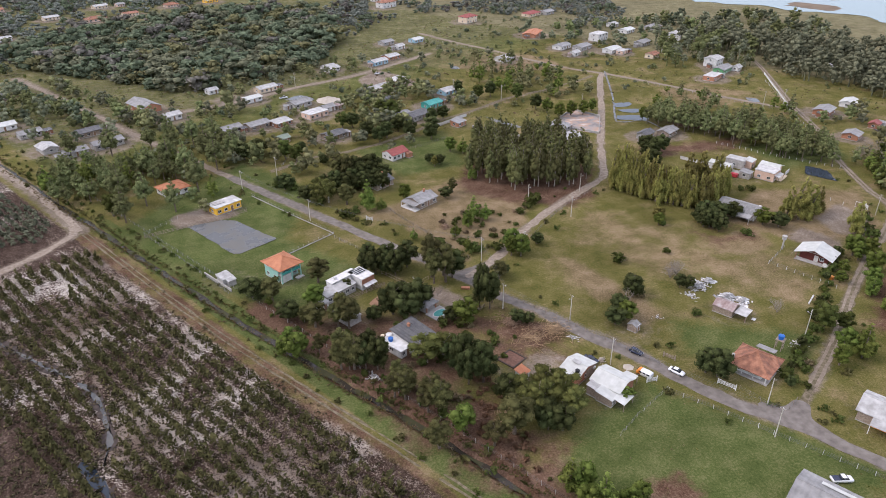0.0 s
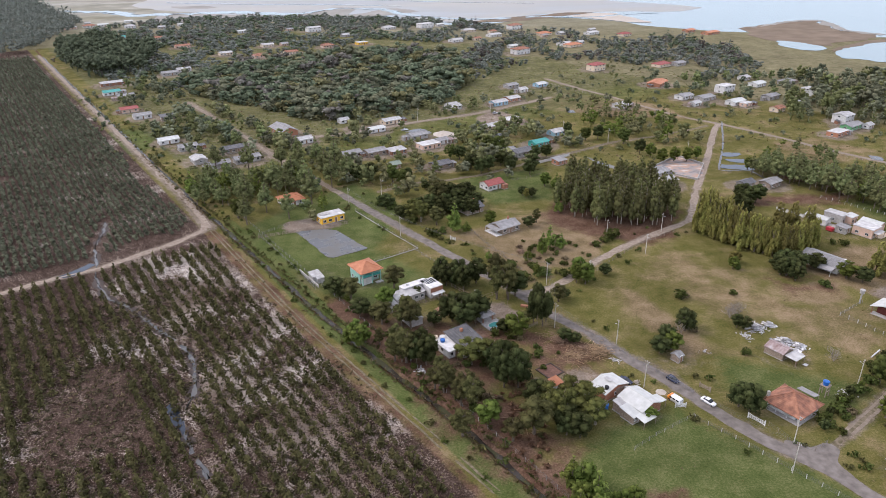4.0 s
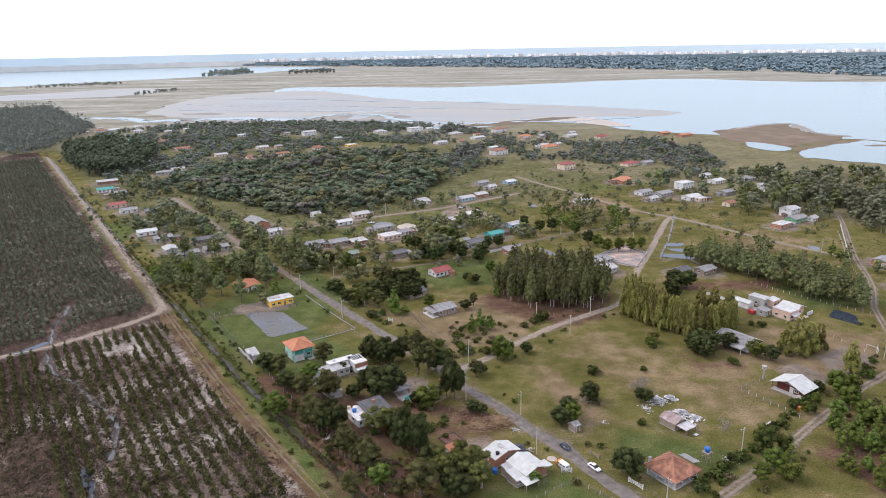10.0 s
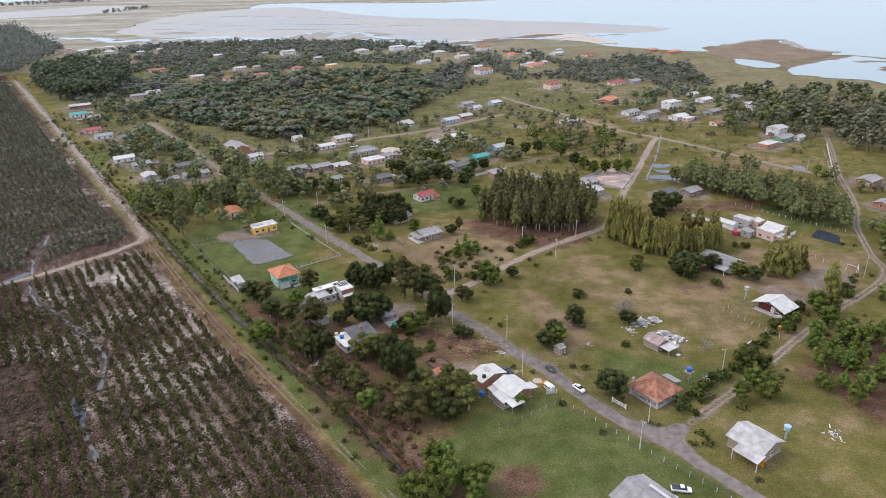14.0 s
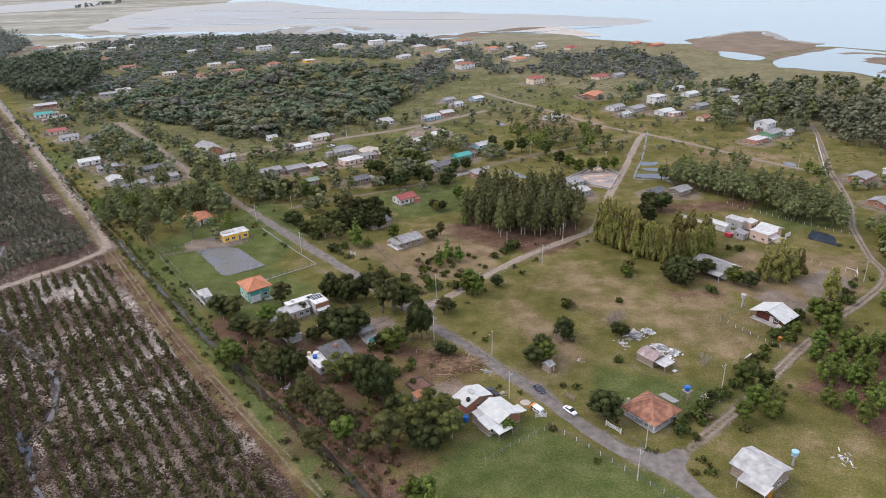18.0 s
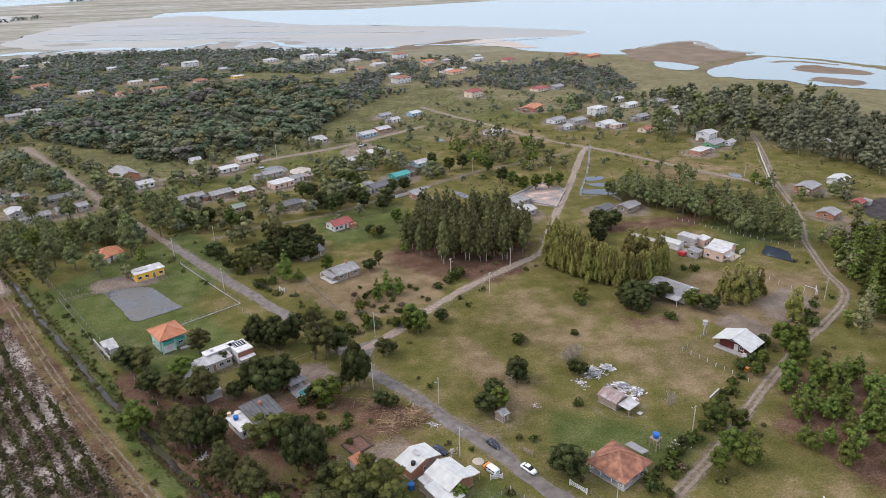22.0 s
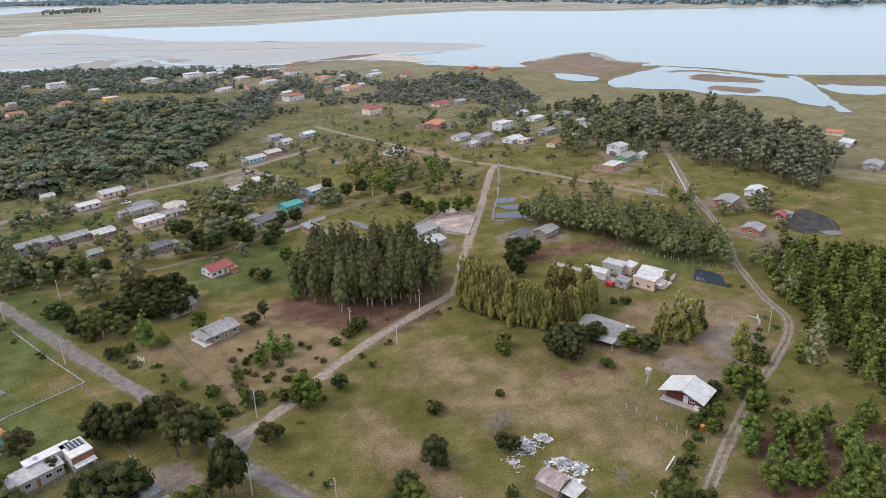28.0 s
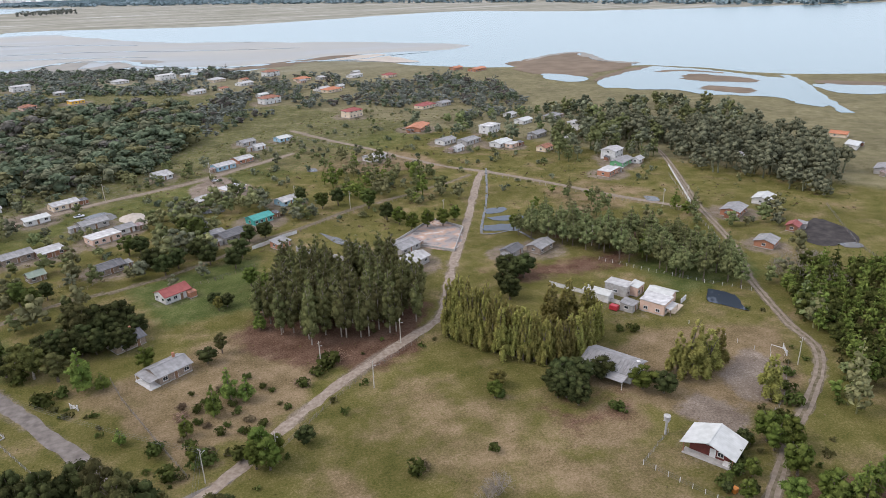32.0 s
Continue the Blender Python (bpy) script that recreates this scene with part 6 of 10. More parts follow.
# scattered trees between the village lots
LOTS = [
    ([(-80.2, 332.0), (-62.1, 371.1), (-26.9, 355.4), (-4.6, 345.2), (17.9, 356.3), (28.3, 345.3), (11.0, 325.9), (-14.7, 322.8), (-38.1, 307.0), (-57.7, 310.3)], 6.0, 0.62, "mid", (0.65, 1.1)),
    ([(-17.3, 398.8), (15.4, 435.6), (37.3, 411.7), (62.3, 383.3), (40.2, 352.1), (11.9, 348.3), (-10.2, 352.3)], 5.6, 0.69, "mid", (0.7, 1.1)),
    ([(67.8, 438.8), (101.3, 462.1), (116.9, 435.8), (131.2, 386.9), (117.7, 359.9), (94.2, 386.1), (70.3, 393.1)], 6.0, 0.6, "bright", (0.6, 1.0)),
    ([(-136.1, 421.9), (-116.3, 429.9), (-74.3, 409.8), (-30.6, 413.0), (-16.9, 387.7), (-60.0, 375.5), (-92.2, 367.3), (-113.7, 385.5)], 6.9, 0.53, "mid", (0.6, 1.1)),
    ([(-203.3, 434.9), (-190.6, 485.1), (-129.1, 398.6), (-116.9, 367.4), (-143.0, 372.1), (-175.9, 392.2)], 6.0, 0.62, "dark", (0.6, 1.0)),
    ([(-134.8, 316.8), (-123.8, 339.7), (-83.9, 342.8), (-70.0, 312.4), (-103.0, 328.6), (-102.2, 298.7), (-117.5, 301.2)], 4.7, 0.90, "pine", (0.55, 0.85)),
    ([(-262.0, 558.7), (-244.5, 595.0), (-199.3, 518.4), (-224.5, 507.5), (-236.8, 494.6)], 6.0, 0.62, "dark", (0.6, 1.0)),
    ([(-77.2, 447.7), (-20.1, 480.1), (18.0, 497.1), (12.8, 457.6), (-31.8, 431.9), (-59.8, 418.7)], 6.9, 0.53, "mid", (0.6, 1.0)),
    ([(18.0, 497.1), (61.6, 535.1), (77.7, 501.9), (119.8, 492.5), (89.0, 456.8), (51.6, 449.5), (19.2, 441.8)], 9.5, 0.38, "mid", (0.5, 0.9)),
    ([(139.3, 573.4), (203.7, 570.0), (282.7, 538.1), (248.3, 463.6), (184.3, 460.5), (143.7, 506.1)], 8.6, 0.38, "dark", (0.7, 1.1)),
    ([(212.5, 480.8), (263.3, 508.9), (280.1, 456.5), (249.3, 407.9), (211.4, 399.4), (193.1, 419.7)], 5.2, 0.75, "euc", (0.6, 0.95)),
    ([(246.5, 559.4), (350.9, 558.9), (374.6, 493.1), (337.9, 443.5), (280.1, 456.5), (247.8, 512.6)], 6.9, 0.62, "dark", (0.7, 1.2)),
    ([(147.6, 366.7), (168.6, 379.5), (187.5, 359.0), (207.6, 325.6), (179.7, 276.2), (165.1, 272.2), (148.6, 303.0), (141.1, 328.9)], 6.5, 0.4, "bright", (0.5, 0.8)),
    ([(212.7, 324.6), (251.4, 326.6), (194.2, 249.3), (183.8, 256.8), (186.4, 275.0)], 6.0, 0.50, "mid", (0.5, 0.9)),
    ([(169.6, 237.4), (194.2, 249.3), (150.9, 190.8), (149.9, 201.6)], 3.9, 0.90, "bright", (0.6, 0.95)),
    ([(-93.9, 297.3), (-76.7, 300.6), (-61.9, 283.3), (-71.1, 276.5)], 5.2, 0.38, "bright", (0.5, 0.8)),
]
LOTS += [([(-62, 318), (-108, 386), (-144, 440), (-174, 484), (-168, 490), (-136, 444), (-98, 390), (-52, 324)], 4.6, 0.75, "mid", (0.55, 1.0)), ([(-74, 312), (-120, 380), (-154, 434), (-184, 478), (-192, 474), (-160, 428), (-130, 376), (-84, 308)], 4.6, 0.75, "dark", (0.55, 1.0))]
STAND = {"mid": (MID_CROWN, ("leaf_lot", "leaf_lot_olive", "leaf_wood")), "dark": (MID_CROWN, ("leaf_native", "leaf_wood", "leaf_lot")), "bright": (MID_CROWN + MID_PINE, ("leaf_lot_olive", "leaf_lot", "leaf_pine")), "pine": (MID_PINE, ("leaf_pine", "leaf_lot")), "euc": (MID_BIG + MID_PINE, ("leaf_wood", "leaf_lot"))}
_zone = np.random.default_rng(61)
for poly, gap, keep, kind, (a, b) in LOTS:
    pats, leaves = STAND[kind]
    _p = spread(poly, gap, _zone, keep * 0.85, HOMES + ROADS)
    _p = _p[~inside([(70, 338), (104, 372), (122, 346), (98, 308)], _p[:, 0], _p[:, 1])]
    _s = np.array([noise.noise((x * 0.05, y * 0.05, 1.0)) for x, y in _p])
    _p = _p[_s > -0.22]
    for k, leaf in enumerate(leaves):
        sel = _p[k::len(leaves)]
        mass("lot_trees", pats, sel, _zone.uniform(a, b * 1.2, len(sel)), M[leaf], _zone, "trees and bushes between the village lots", "trees")
BUSH = [shrub(420 + k, 2.6, 1.5, 110, 0.34)[1] for k in range(4)]
# bushes and small fruit trees round the village yards
_b = spread([(-300, 560), (-190, 360), (-60, 330), (60, 365), (170, 390), (290, 330), (330, 420), (280, 560), (130, 640), (0, 480), (-100, 440), (-200, 520)], 4.2, _zone, 0.34, HOMES + ROADS)
_b = _b[np.array([noise.noise((x * 0.06, y * 0.06, 31.0)) for x, y in _b]) > 0.08]
for k, leaf in enumerate(("leaf_lot", "leaf_native", "leaf_lot_olive", "leaf_wood")):
    sel = _b[k::4]
    mass("yard_bushes", BUSH, sel, _zone.uniform(0.5, 1.5, len(sel)), M[leaf], _zone, "bushes and small fruit trees in the village yards", "bushes")
# low scrub: hedges, ditch banks and rough corners
_q = []
for line, wide, gap in (([at_uv(DITCH_U + 3.2, v) for v in (95, 200, 300, 500)], 2.0, 5.0), ([at_uv(DITCH_U - 2.2, v) for v in (95, 200, 300, 500)], 1.0, 6.5), ([at_uv(DITCH_U + 6, v) for v in (95, 200, 300, 420)], 3.0, 4.2), ([at_uv(DITCH_U + 12, v) for v in (100, 180)], 6.0, 2.2), (ROAD_CROSS[:8], 9.0, 3.0), (ROAD_MAIN[:12], 9.0, 3.5), (LANE[:12], 7.0, 2.0), (ROAD_MAIN[10:], 8.0, 3.5)):
    c = smooth_line(line, gap)
    j = c + _rng.normal(0, 1.0, c.shape)
    d = np.gradient(c, axis=0)
    d /= np.linalg.norm(d, axis=1, keepdims=True)
    s = np.where(_rng.uniform(size=len(c)) < 0.5, -1, 1)[:, None] if wide > 6 else 1
    k = _rng.uniform(0.55, 1.0, (len(c), 1)) if wide > 6 else _rng.uniform(-1, 1, (len(c), 1)) * 0.7
    _q.append((j + np.stack([-d[:, 1], d[:, 0]], 1) * k * wide * s)[_rng.uniform(size=len(c)) < 0.6])
_q = np.concatenate(_q)
SCRUB = [shrub(400 + k, 1.3, 1.0, 60, 0.3)[1] for k in range(4)]
for k, (mat, lab) in enumerate((("leaf_mid", "green scrub along ditch and lanes"), ("leaf_olive", "olive scrub along ditch and lanes"))):
    sel = _q[k::2]
    mass("scrub", SCRUB, sel, _rng.uniform(0.5, 1.3, len(sel)), M[mat], _rng, lab, "scrub")

_p = spread([(-13.0, 163.4), (-1.6, 168.8), (-0.7, 139.3), (-6.1, 128.4), (-13.1, 141.1)], 2.2, _rng, 0.7)
mass("dry_brush", SCRUB, _p, _rng.uniform(0.5, 1.2, len(_p)), M["leaf_rust"], _rng, "rusty dry brush on bare earth by the ditch", "brush")
# weeds hanging over the ditch
def bank_weeds():
    v = np.arange(92, 420, 0.32)
    for k, (mat, side) in enumerate((("leaf_tuft", 1), ("leaf_mid", 1), ("leaf_tuft", -1), ("leaf_dry", -1), ("leaf_olive", 1))):
        u = ditch_u(v) + side * (1.15 + np.abs(_rng.normal(0, 1.1, len(v))))
        p = np.stack([u * UX + v * VX, u * UY + v * VY], 1)
        p = p[_rng.uniform(size=len(p)) < 0.4]
        mass("bank_weeds", TUFTS, p, _rng.uniform(0.5, 1.2, len(p)), M[mat], _rng, "weeds and grass along the ditch banks", "weeds")


# grass tufts and weeds over the open ground
def tuft(seed, n=7, r=0.35, h=0.4):
    rng = np.random.default_rng(seed)
    v = []
    for _ in range(n):
        a, q = rng.uniform(0, 2 * math.pi), r * rng.uniform(0.2, 1.0)
        x, y, w = q * math.cos(a), q * math.sin(a), rng.uniform(0.08, 0.2)
        t = rng.uniform(0, math.pi)
        dx, dy, z = math.cos(t) * w, math.sin(t) * w, h * rng.uniform(0.4, 1.0)
        lx, ly = x * 0.8, y * 0.8
        v += [(x - dx, y - dy, 0), (x + dx, y + dy, 0), (x + dx * 0.4 + lx, y + dy * 0.4 + ly, z), (x - dx * 0.4 + lx, y - dy * 0.4 + ly, z)]
    return np.array(v), np.arange(4 * n).reshape(n, 4)


POND = [(-80, 268), (-79, 270), (-67, 275), (-65, 275), (-53, 263), (-51.5, 261), (-51, 254), (-51.5, 252.5), (-64, 245.5), (-66, 245.5)]
TUFTS = [tuft(500 + k) for k in range(5)]
OPEN_GROUND = [(-110, 275), (-60, 345), (60, 420), (240, 420), (250, 330), (190, 130), (60, 100), (-10, 115), (-50, 180)]
for k, (mat, gap, keep, lab) in enumerate((("leaf_bright", 5.2, 0.5, "green grass tufts and weeds"), ("leaf_tuft", 3.2, 0.6, "yellowing grass tufts and weeds"), ("leaf_dry", 3.4, 0.6, "dry brown grass tufts"))):
    _p = spread(OPEN_GROUND, gap, _rng, keep, [(r, d - 2.2) for r, d in ROADS])
    w = np.array([noise.noise((x * 0.05, y * 0.05, 9.0 + k * 5)) for x, y in _p])
    _p = _p[(w > 0.0) & ~inside(POND, _p[:, 0], _p[:, 1])]
    mass("grass_tufts", TUFTS, _p, _rng.uniform(0.2, 0.55, len(_p)), M[mat], _rng, lab, "grass")
_p = spread([at_uv(-75, 95), at_uv(53, 95), at_uv(53, 260), at_uv(-75, 260)], 2.0, _rng, 0.7)
_b = spread([at_uv(-75, 95), at_uv(52, 95), at_uv(52, 252), at_uv(-75, 252)], 1.9, _rng, 0.9)
_b = _b[np.array([noise.noise((x * 0.045, y * 0.045, 21.0)) + 0.6 * noise.noise((x * 0.2, y * 0.2, 4.0)) - 0.012 * max(0.0, to_uv(x, y)[0] - 5) + 0.2 for x, y in _b]) > -0.1]
mass("field_brush", BRUSH, _b, _rng.uniform(0.5, 1.1, len(_b)), M["leaf_brush"], _rng, "low dark brush between the young pines", "brush")
mass("field_weeds", TUFTS, _p, _rng.uniform(0.5, 1.5, len(_p)), M["leaf_dry"], _rng, "dry weeds and brush between the rows", "weeds")
bank_weeds()
# weeds and rough grass between the far lots
_w = spread([(-320, 590), (-200, 370), (-70, 320), (60, 340), (170, 370), (270, 300), (360, 420), (300, 600), (130, 660), (0, 520), (-100, 440), (-200, 540)], 3.6, _zone, 0.7, [(r, d - 1.5) for r, d in ROADS])
_w = _w[np.array([noise.noise((x * 0.08, y * 0.08, 51.0)) for x, y in _w]) > -0.02]
for k, leaf in enumerate(("leaf_lot", "leaf_tuft", "leaf_dry", "leaf_lot_olive")):
    sel = _w[k::4]
    mass("lot_weeds", BRUSH, sel, _zone.uniform(0.3, 1.0, len(sel)), M[leaf], _zone, "rough weeds between the village lots", "weeds")

# ---- houses near the road ----
h = homestead(91.3, 302.5, "white house with an orange clay tile hip roof")
volume(h, 0, 0, 9.2, 8.4, roof="hip", rise=2.0, over=0.6, cover="tile_orange", front=2, side=2)
volume(h, -3.0, -5.0, 3.4, 2.4, h=2.4, roof="flat", over=0.2, cover="tile_orange", front=0, side=0)

h = homestead(96.2, 273.6, "bright yellow flat-roofed house by the pond")
volume(h, 0, 0, 10.2, 5.4, h=2.9, roof="flat", over=0.35, wall="yellow", cover="slab", front=3)
part("parapet", boxed(-2.2, 0.6, 3.3, 4.0, 2.6, 0.3), M["concrete"], h)

h = homestead(82.5, 218.8, "two-storey mint house with an orange tile roof and veranda")
volume(h, 0, 0.8, 7.2, 6.8, h=5.0, roof="hip", rise=0.01, over=-0.2, wall="mint", cover="slab", front=2, side=2)
roof_hip(h, 7.2, 8.6, 5.05, 1.9, 0.75, "tile_orange")
part("veranda_floor", boxed(0, -3.5, 2.65, 7.2, 1.8, 0.25), M["concrete"], h)
part("veranda_rail", boxed(0.1, -4.3, 3.2, 7.0, 0.1, 0.9), M["teal"], h, "teal veranda parapet")
for _k in (-3.4, 0.2, 3.4):
    part("veranda_post", boxed(_k, -4.25, 2.5, 0.35, 0.35, 5.0), M["mint"], h)
part("ground_wall", boxed(-1.7, -3.9, 1.3, 3.6, 0.5, 2.5), M["white"], h)
part("steps", boxed(2.6, -4.8, 0.15, 2.6, 1.4, 0.3), M["concrete"], h)

h = homestead(88.5, 197.5, "long white house with flat, sheet and boarded parts")
volume(h, -2.5, -0.4, 10.5, 3.8, h=2.7, roof="shed", rise=0.7, over=0.25, wall="concrete", cover="sheet_pale", front=4)
volume(h, 1.5, 2.3, 9.5, 2.6, h=3.6, roof="flat", over=0.15, cover="white", front=0, side=0, door=False)
volume(h, 6.4, -0.6, 4.6, 6.4, h=3.6, roof="flat", over=0.1, wall="white", cover="white", front=1)
part("board_cladding", boxed(6.4, -3.9, 2.7, 4.7, 0.12, 1.8), M["wood_red"], h, "weathered brown board cladding")
part("skylight_frame", boxed(6.6, 0.6, 3.95, 3.6, 3.0, 0.12), M["glass"], h)
for _k in range(5):
    part("skylight_bar", boxed(5.0 + _k * 0.8, 0.6, 4.05, 0.1, 3.0, 0.1), M["white"], h)
part("chimney", boxed(-1.0, 2.2, 4.1, 0.7, 0.7, 1.2), M["white"], h)
volume(h, -9.8, -2.6, 2.6, 2.6, h=2.4, roof="shed", rise=0.4, over=0.2, cover="sheet_pale", front=0, side=0)
canopy(h, 6.4, -4.7, 4.6, 1.6, 1.9, 2.1, "white")

h = homestead(68.2, 228.4, "small grey shed beside the ditch", "shed")
volume(h, 0, 0, 3.4, 3.6, h=2.2, roof="shed", rise=0.4, over=0.2, wall="concrete", cover="sheet_pale", front=0, side=0)
volume(h, 0.4, -2.6, 2.4, 1.8, h=1.9, roof="shed", rise=0.3, over=0.2, wall="concrete", cover="sheet_pale", front=0, side=0, door=False)

h = homestead(84.7, 164.4, "white house under a dark ribbed sheet roof")
volume(h, 0, 0, 7.4, 9.2, h=2.8, roof="shed", rise=1.1, over=0.4, cover="sheet_dark", front=2, side=2)
for _k in range(9):
    _bm = bmesh.new()
    bmesh.ops.create_cube(_bm, size=1, matrix=pose(-3.8 + _k * 0.95, 0, 3.52) @ Matrix.Rotation(math.atan2(1.1, 9.2), 4, "X") @ Matrix.Diagonal((0.22, 10.1, 0.14, 1)))
    part("roof_rib", _bm, M["sheet_dark"], h)
part("chimney", boxed(0.6, 2.6, 4.0, 0.7, 0.7, 1.3), M["brick"], h)
volume(h, -5.6, 1.0, 3.2, 7.0, h=2.4, roof="flat", over=0.45, wall="white", cover="white", front=1)
part("water_tank", bm_cyl(bmesh.new(), -6.0, 2.5, 2.65, 3.5, 0.6, 0.7, 14), M["plastic_blue"], h, "round blue water tank")
part("satellite_dish", bm_cyl(bmesh.new(), -4.6, 4.6, 2.7, 2.95, 0.2, 0.9, 14), M["white"], h)
part("tank_stand", bm_cyl(bmesh.new(), -6.6, 4.9, -0.1, 3.6, 0.5, 0.5, 12), M["cream"], h)

h = homestead(79.9, 185.6, "pale curved-sheet shed half hidden by trees", "shed")
volume(h, 0, 0, 6.6, 4.2, turn=90, h=2.2, roof="gable", rise=0.9, over=0.25, wall="concrete", cover="sheet_pale", front=0, side=0)

h = homestead(98.5, 173.2, "open pavilion with a grey hip roof by the pool", "pavilion")
roof_hip(h, 4.0, 4.0, 2.5, 1.2, 0.5, "sheet_grey")
for _k in (-1, 1):
    for _j in (-1, 1):
        part("post", boxed(_k * 1.8, _j * 1.8, 1.25, 0.25, 0.25, 2.6), M["brick"], h)
part("floor", boxed(0, 0, 0.06, 4.2, 4.2, 0.15), M["concrete"], h)
part("bar_counter", boxed(0, 1.4, 0.55, 3.0, 0.5, 1.0), M["white"], h)

h = homestead(101.9, 125.6, "white sheet-roofed house with brick gable")
volume(h, 0, 0, 5.0, 8.0, turn=90, h=2.7, roof="gable", rise=1.2, over=0.4, wall="brick", cover="sheet_white", front=2, side=1)
part("board_wall", boxed(2.0, -2.58, 1.35, 4.2, 0.1, 2.6), M["wood"], h, "grey boarded wall")
part("air_conditioner", boxed(3.2, -2.8, 1.8, 0.8, 0.4, 0.6, bevel=0.03), M["white"], h)
part("water_tank", bm_cyl(bmesh.new(), -2.6, -1.6, 3.0, 3.9, 0.5, 0.55, 12), M["rubber"], h, "black water tank")
part("roof_patch", boxed(-0.2, 0.2, 4.1, 1.3, 2.2, 0.05), M["sheet_pale"], h)

h = homestead(102.8, 116.8, "white-roofed house with reddish board walls")
volume(h, 0.6, 0, 7.4, 6.8, turn=90, h=2.7, roof="gable", rise=1.2, over=0.4, wall="wood_red", cover="sheet_white", front=2, side=1)
canopy(h, 4.6, -2.2, 3.2, 3.0, 2.2, 2.6, "sheet_white", turn=90)
volume(h, -4.2, -1.6, 3.2, 4.0, h=2.2, roof="shed", rise=0.5, over=0.3, wall="wood", cover="sheet_white", front=1, side=0)
volume(h, -4.0, 2.0, 2.6, 2.6, h=2.4, roof="shed", rise=0.3, over=0.2, wall="wood", cover="sheet_pale", front=0, side=0, door=False)
canopy(h, -3.0, -5.0, 4.4, 3.0, 2.0, 2.4, "sheet_white")

_x, _y = at_uv(96.4, 121.4)
_t = thing("water_barrel", _x, _y, 0, 0, "round blue plastic barrel beside the houses", "barrel")
part("barrel", bm_cyl(bmesh.new(), 0, 0, 0, 1.3, 0.7, 0.75, 14), M["plastic_blue"], _t)
part("lid", bm_cyl(bmesh.new(), 0, 0, 1.3, 1.42, 0.78, 0.5, 14), M["plastic_blue"], _t)

h = homestead(92.0, 134.8, "tiny white hut with an orange tile roof", "hut")
volume(h, 0, 0, 2.6, 2.4, h=2.1, roof="shed", rise=0.5, over=0.25, cover="tile_orange", front=0, side=0)

h = homestead(133.2, 94.6, "square house under a big weathered clay tile roof")
volume(h, 0, 0.5, 7.2, 7.2, h=2.6, roof="flat", over=0.0, cover="slab", front=2, side=2)
roof_hip(h, 8.4, 8.4, 2.75, 2.5, 1.0, "tile_old")
for _k in (-4.2, -1.4, 1.4, 4.2):
    part("veranda_post", boxed(_k, -4.3, 1.3, 0.22, 0.22, 2.7), M["white"], h)
    part("veranda_post", boxed(-4.3, _k, 1.3, 0.22, 0.22, 2.7), M["white"], h)
part("veranda_floor", boxed(-0.3, -0.3, 0.1, 9.2, 9.2, 0.3), M["concrete"], h)
canopy(h, 6.4, -0.3, 4.6, 2.6, 2.3, 2.9, "sheet_grey", turn=90)
part("chimney", boxed(-3.4, 4.4, 3.4, 0.6, 0.6, 1.6), M["concrete"], h)

h = homestead(128.0, 124.7, "small grey board hut under trees", "hut")
volume(h, 0, 0, 2.2, 2.6, h=1.9, roof="gable", rise=0.6, over=0.2, wall="wood", cover="sheet_grey", front=0, side=0)

h = homestead(153.0, 108.6, "half-collapsed board house with rusty sheet roof")
volume(h, 0, 1.6, 5.4, 4.6, turn=90, h=2.2, roof="gable", rise=0.9, over=0.25, wall="wood", cover="sheet_rust", front=1, side=0)
canopy(h, 0, -3.2, 4.6, 3.4, 2.0, 2.1, "sheet_pale")
part("door_leaf", boxed(-1.2, -4.4, 0.9, 0.9, 0.08, 1.9), M["doorwood"], h)
_bm = bmesh.new()
for _k in range(7):
    bmesh.ops.create_cube(_bm, size=1, matrix=pose(1.4 + 0.25 * _k, 3.0 - 0.9 * _k, 2.5 - 0.1 * _k, 12 - 5 * _k, 18, 15 * _k) @ Matrix.Diagonal((1.8, 0.9, 0.04, 1)))
part("loose_sheets", _bm, M["debris"], h, "loose torn roof sheets")
part("leaning_sheet", boxed(0.8, -6.0, 0.35, 1.3, 1.0, 0.06), M["sheet_pale"], h)

h = homestead(200.3, 101.2, "dark maroon house with a wide white sheet roof")
volume(h, 0.6, 0, 5.4, 8.4, h=2.6, roof="flat", over=-0.05, wall="maroon", cover="slab", front=0, side=0, door=False)
_bm = bmesh.new()
bm_prism(_bm, [(-4.2, 2.7), (4.2, 2.7), (0, 4.3)], -2.6, 2.6)
_g = part("gable_wall", _bm, M["maroon"], h)
_g.matrix_local = pose(0.6, 0, 0, 0, 0, 90)
roof_gable(h, 6.6, 9.6, 2.75, 1.75, 0.9, "sheet_white")
plank_door(h, -2.1, -0.6, 1.0, 2.1, -90, "white")
pane_window(h, -2.1, -2.2, 1.5, 1.3, 1.1, -90)
part("porch_floor", boxed(-3.0, 0, 0.1, 2.2, 10.2, 0.25), M["concrete"], h)
for _k in (-5.0, 5.0):
    part("porch_post", boxed(-3.6, _k, 1.3, 0.2, 0.2, 2.6), M["wood_red"], h)
part("porch_table", boxed(-3.0, -3.8, 0.5, 0.9, 1.4, 0.8), M["white"], h)

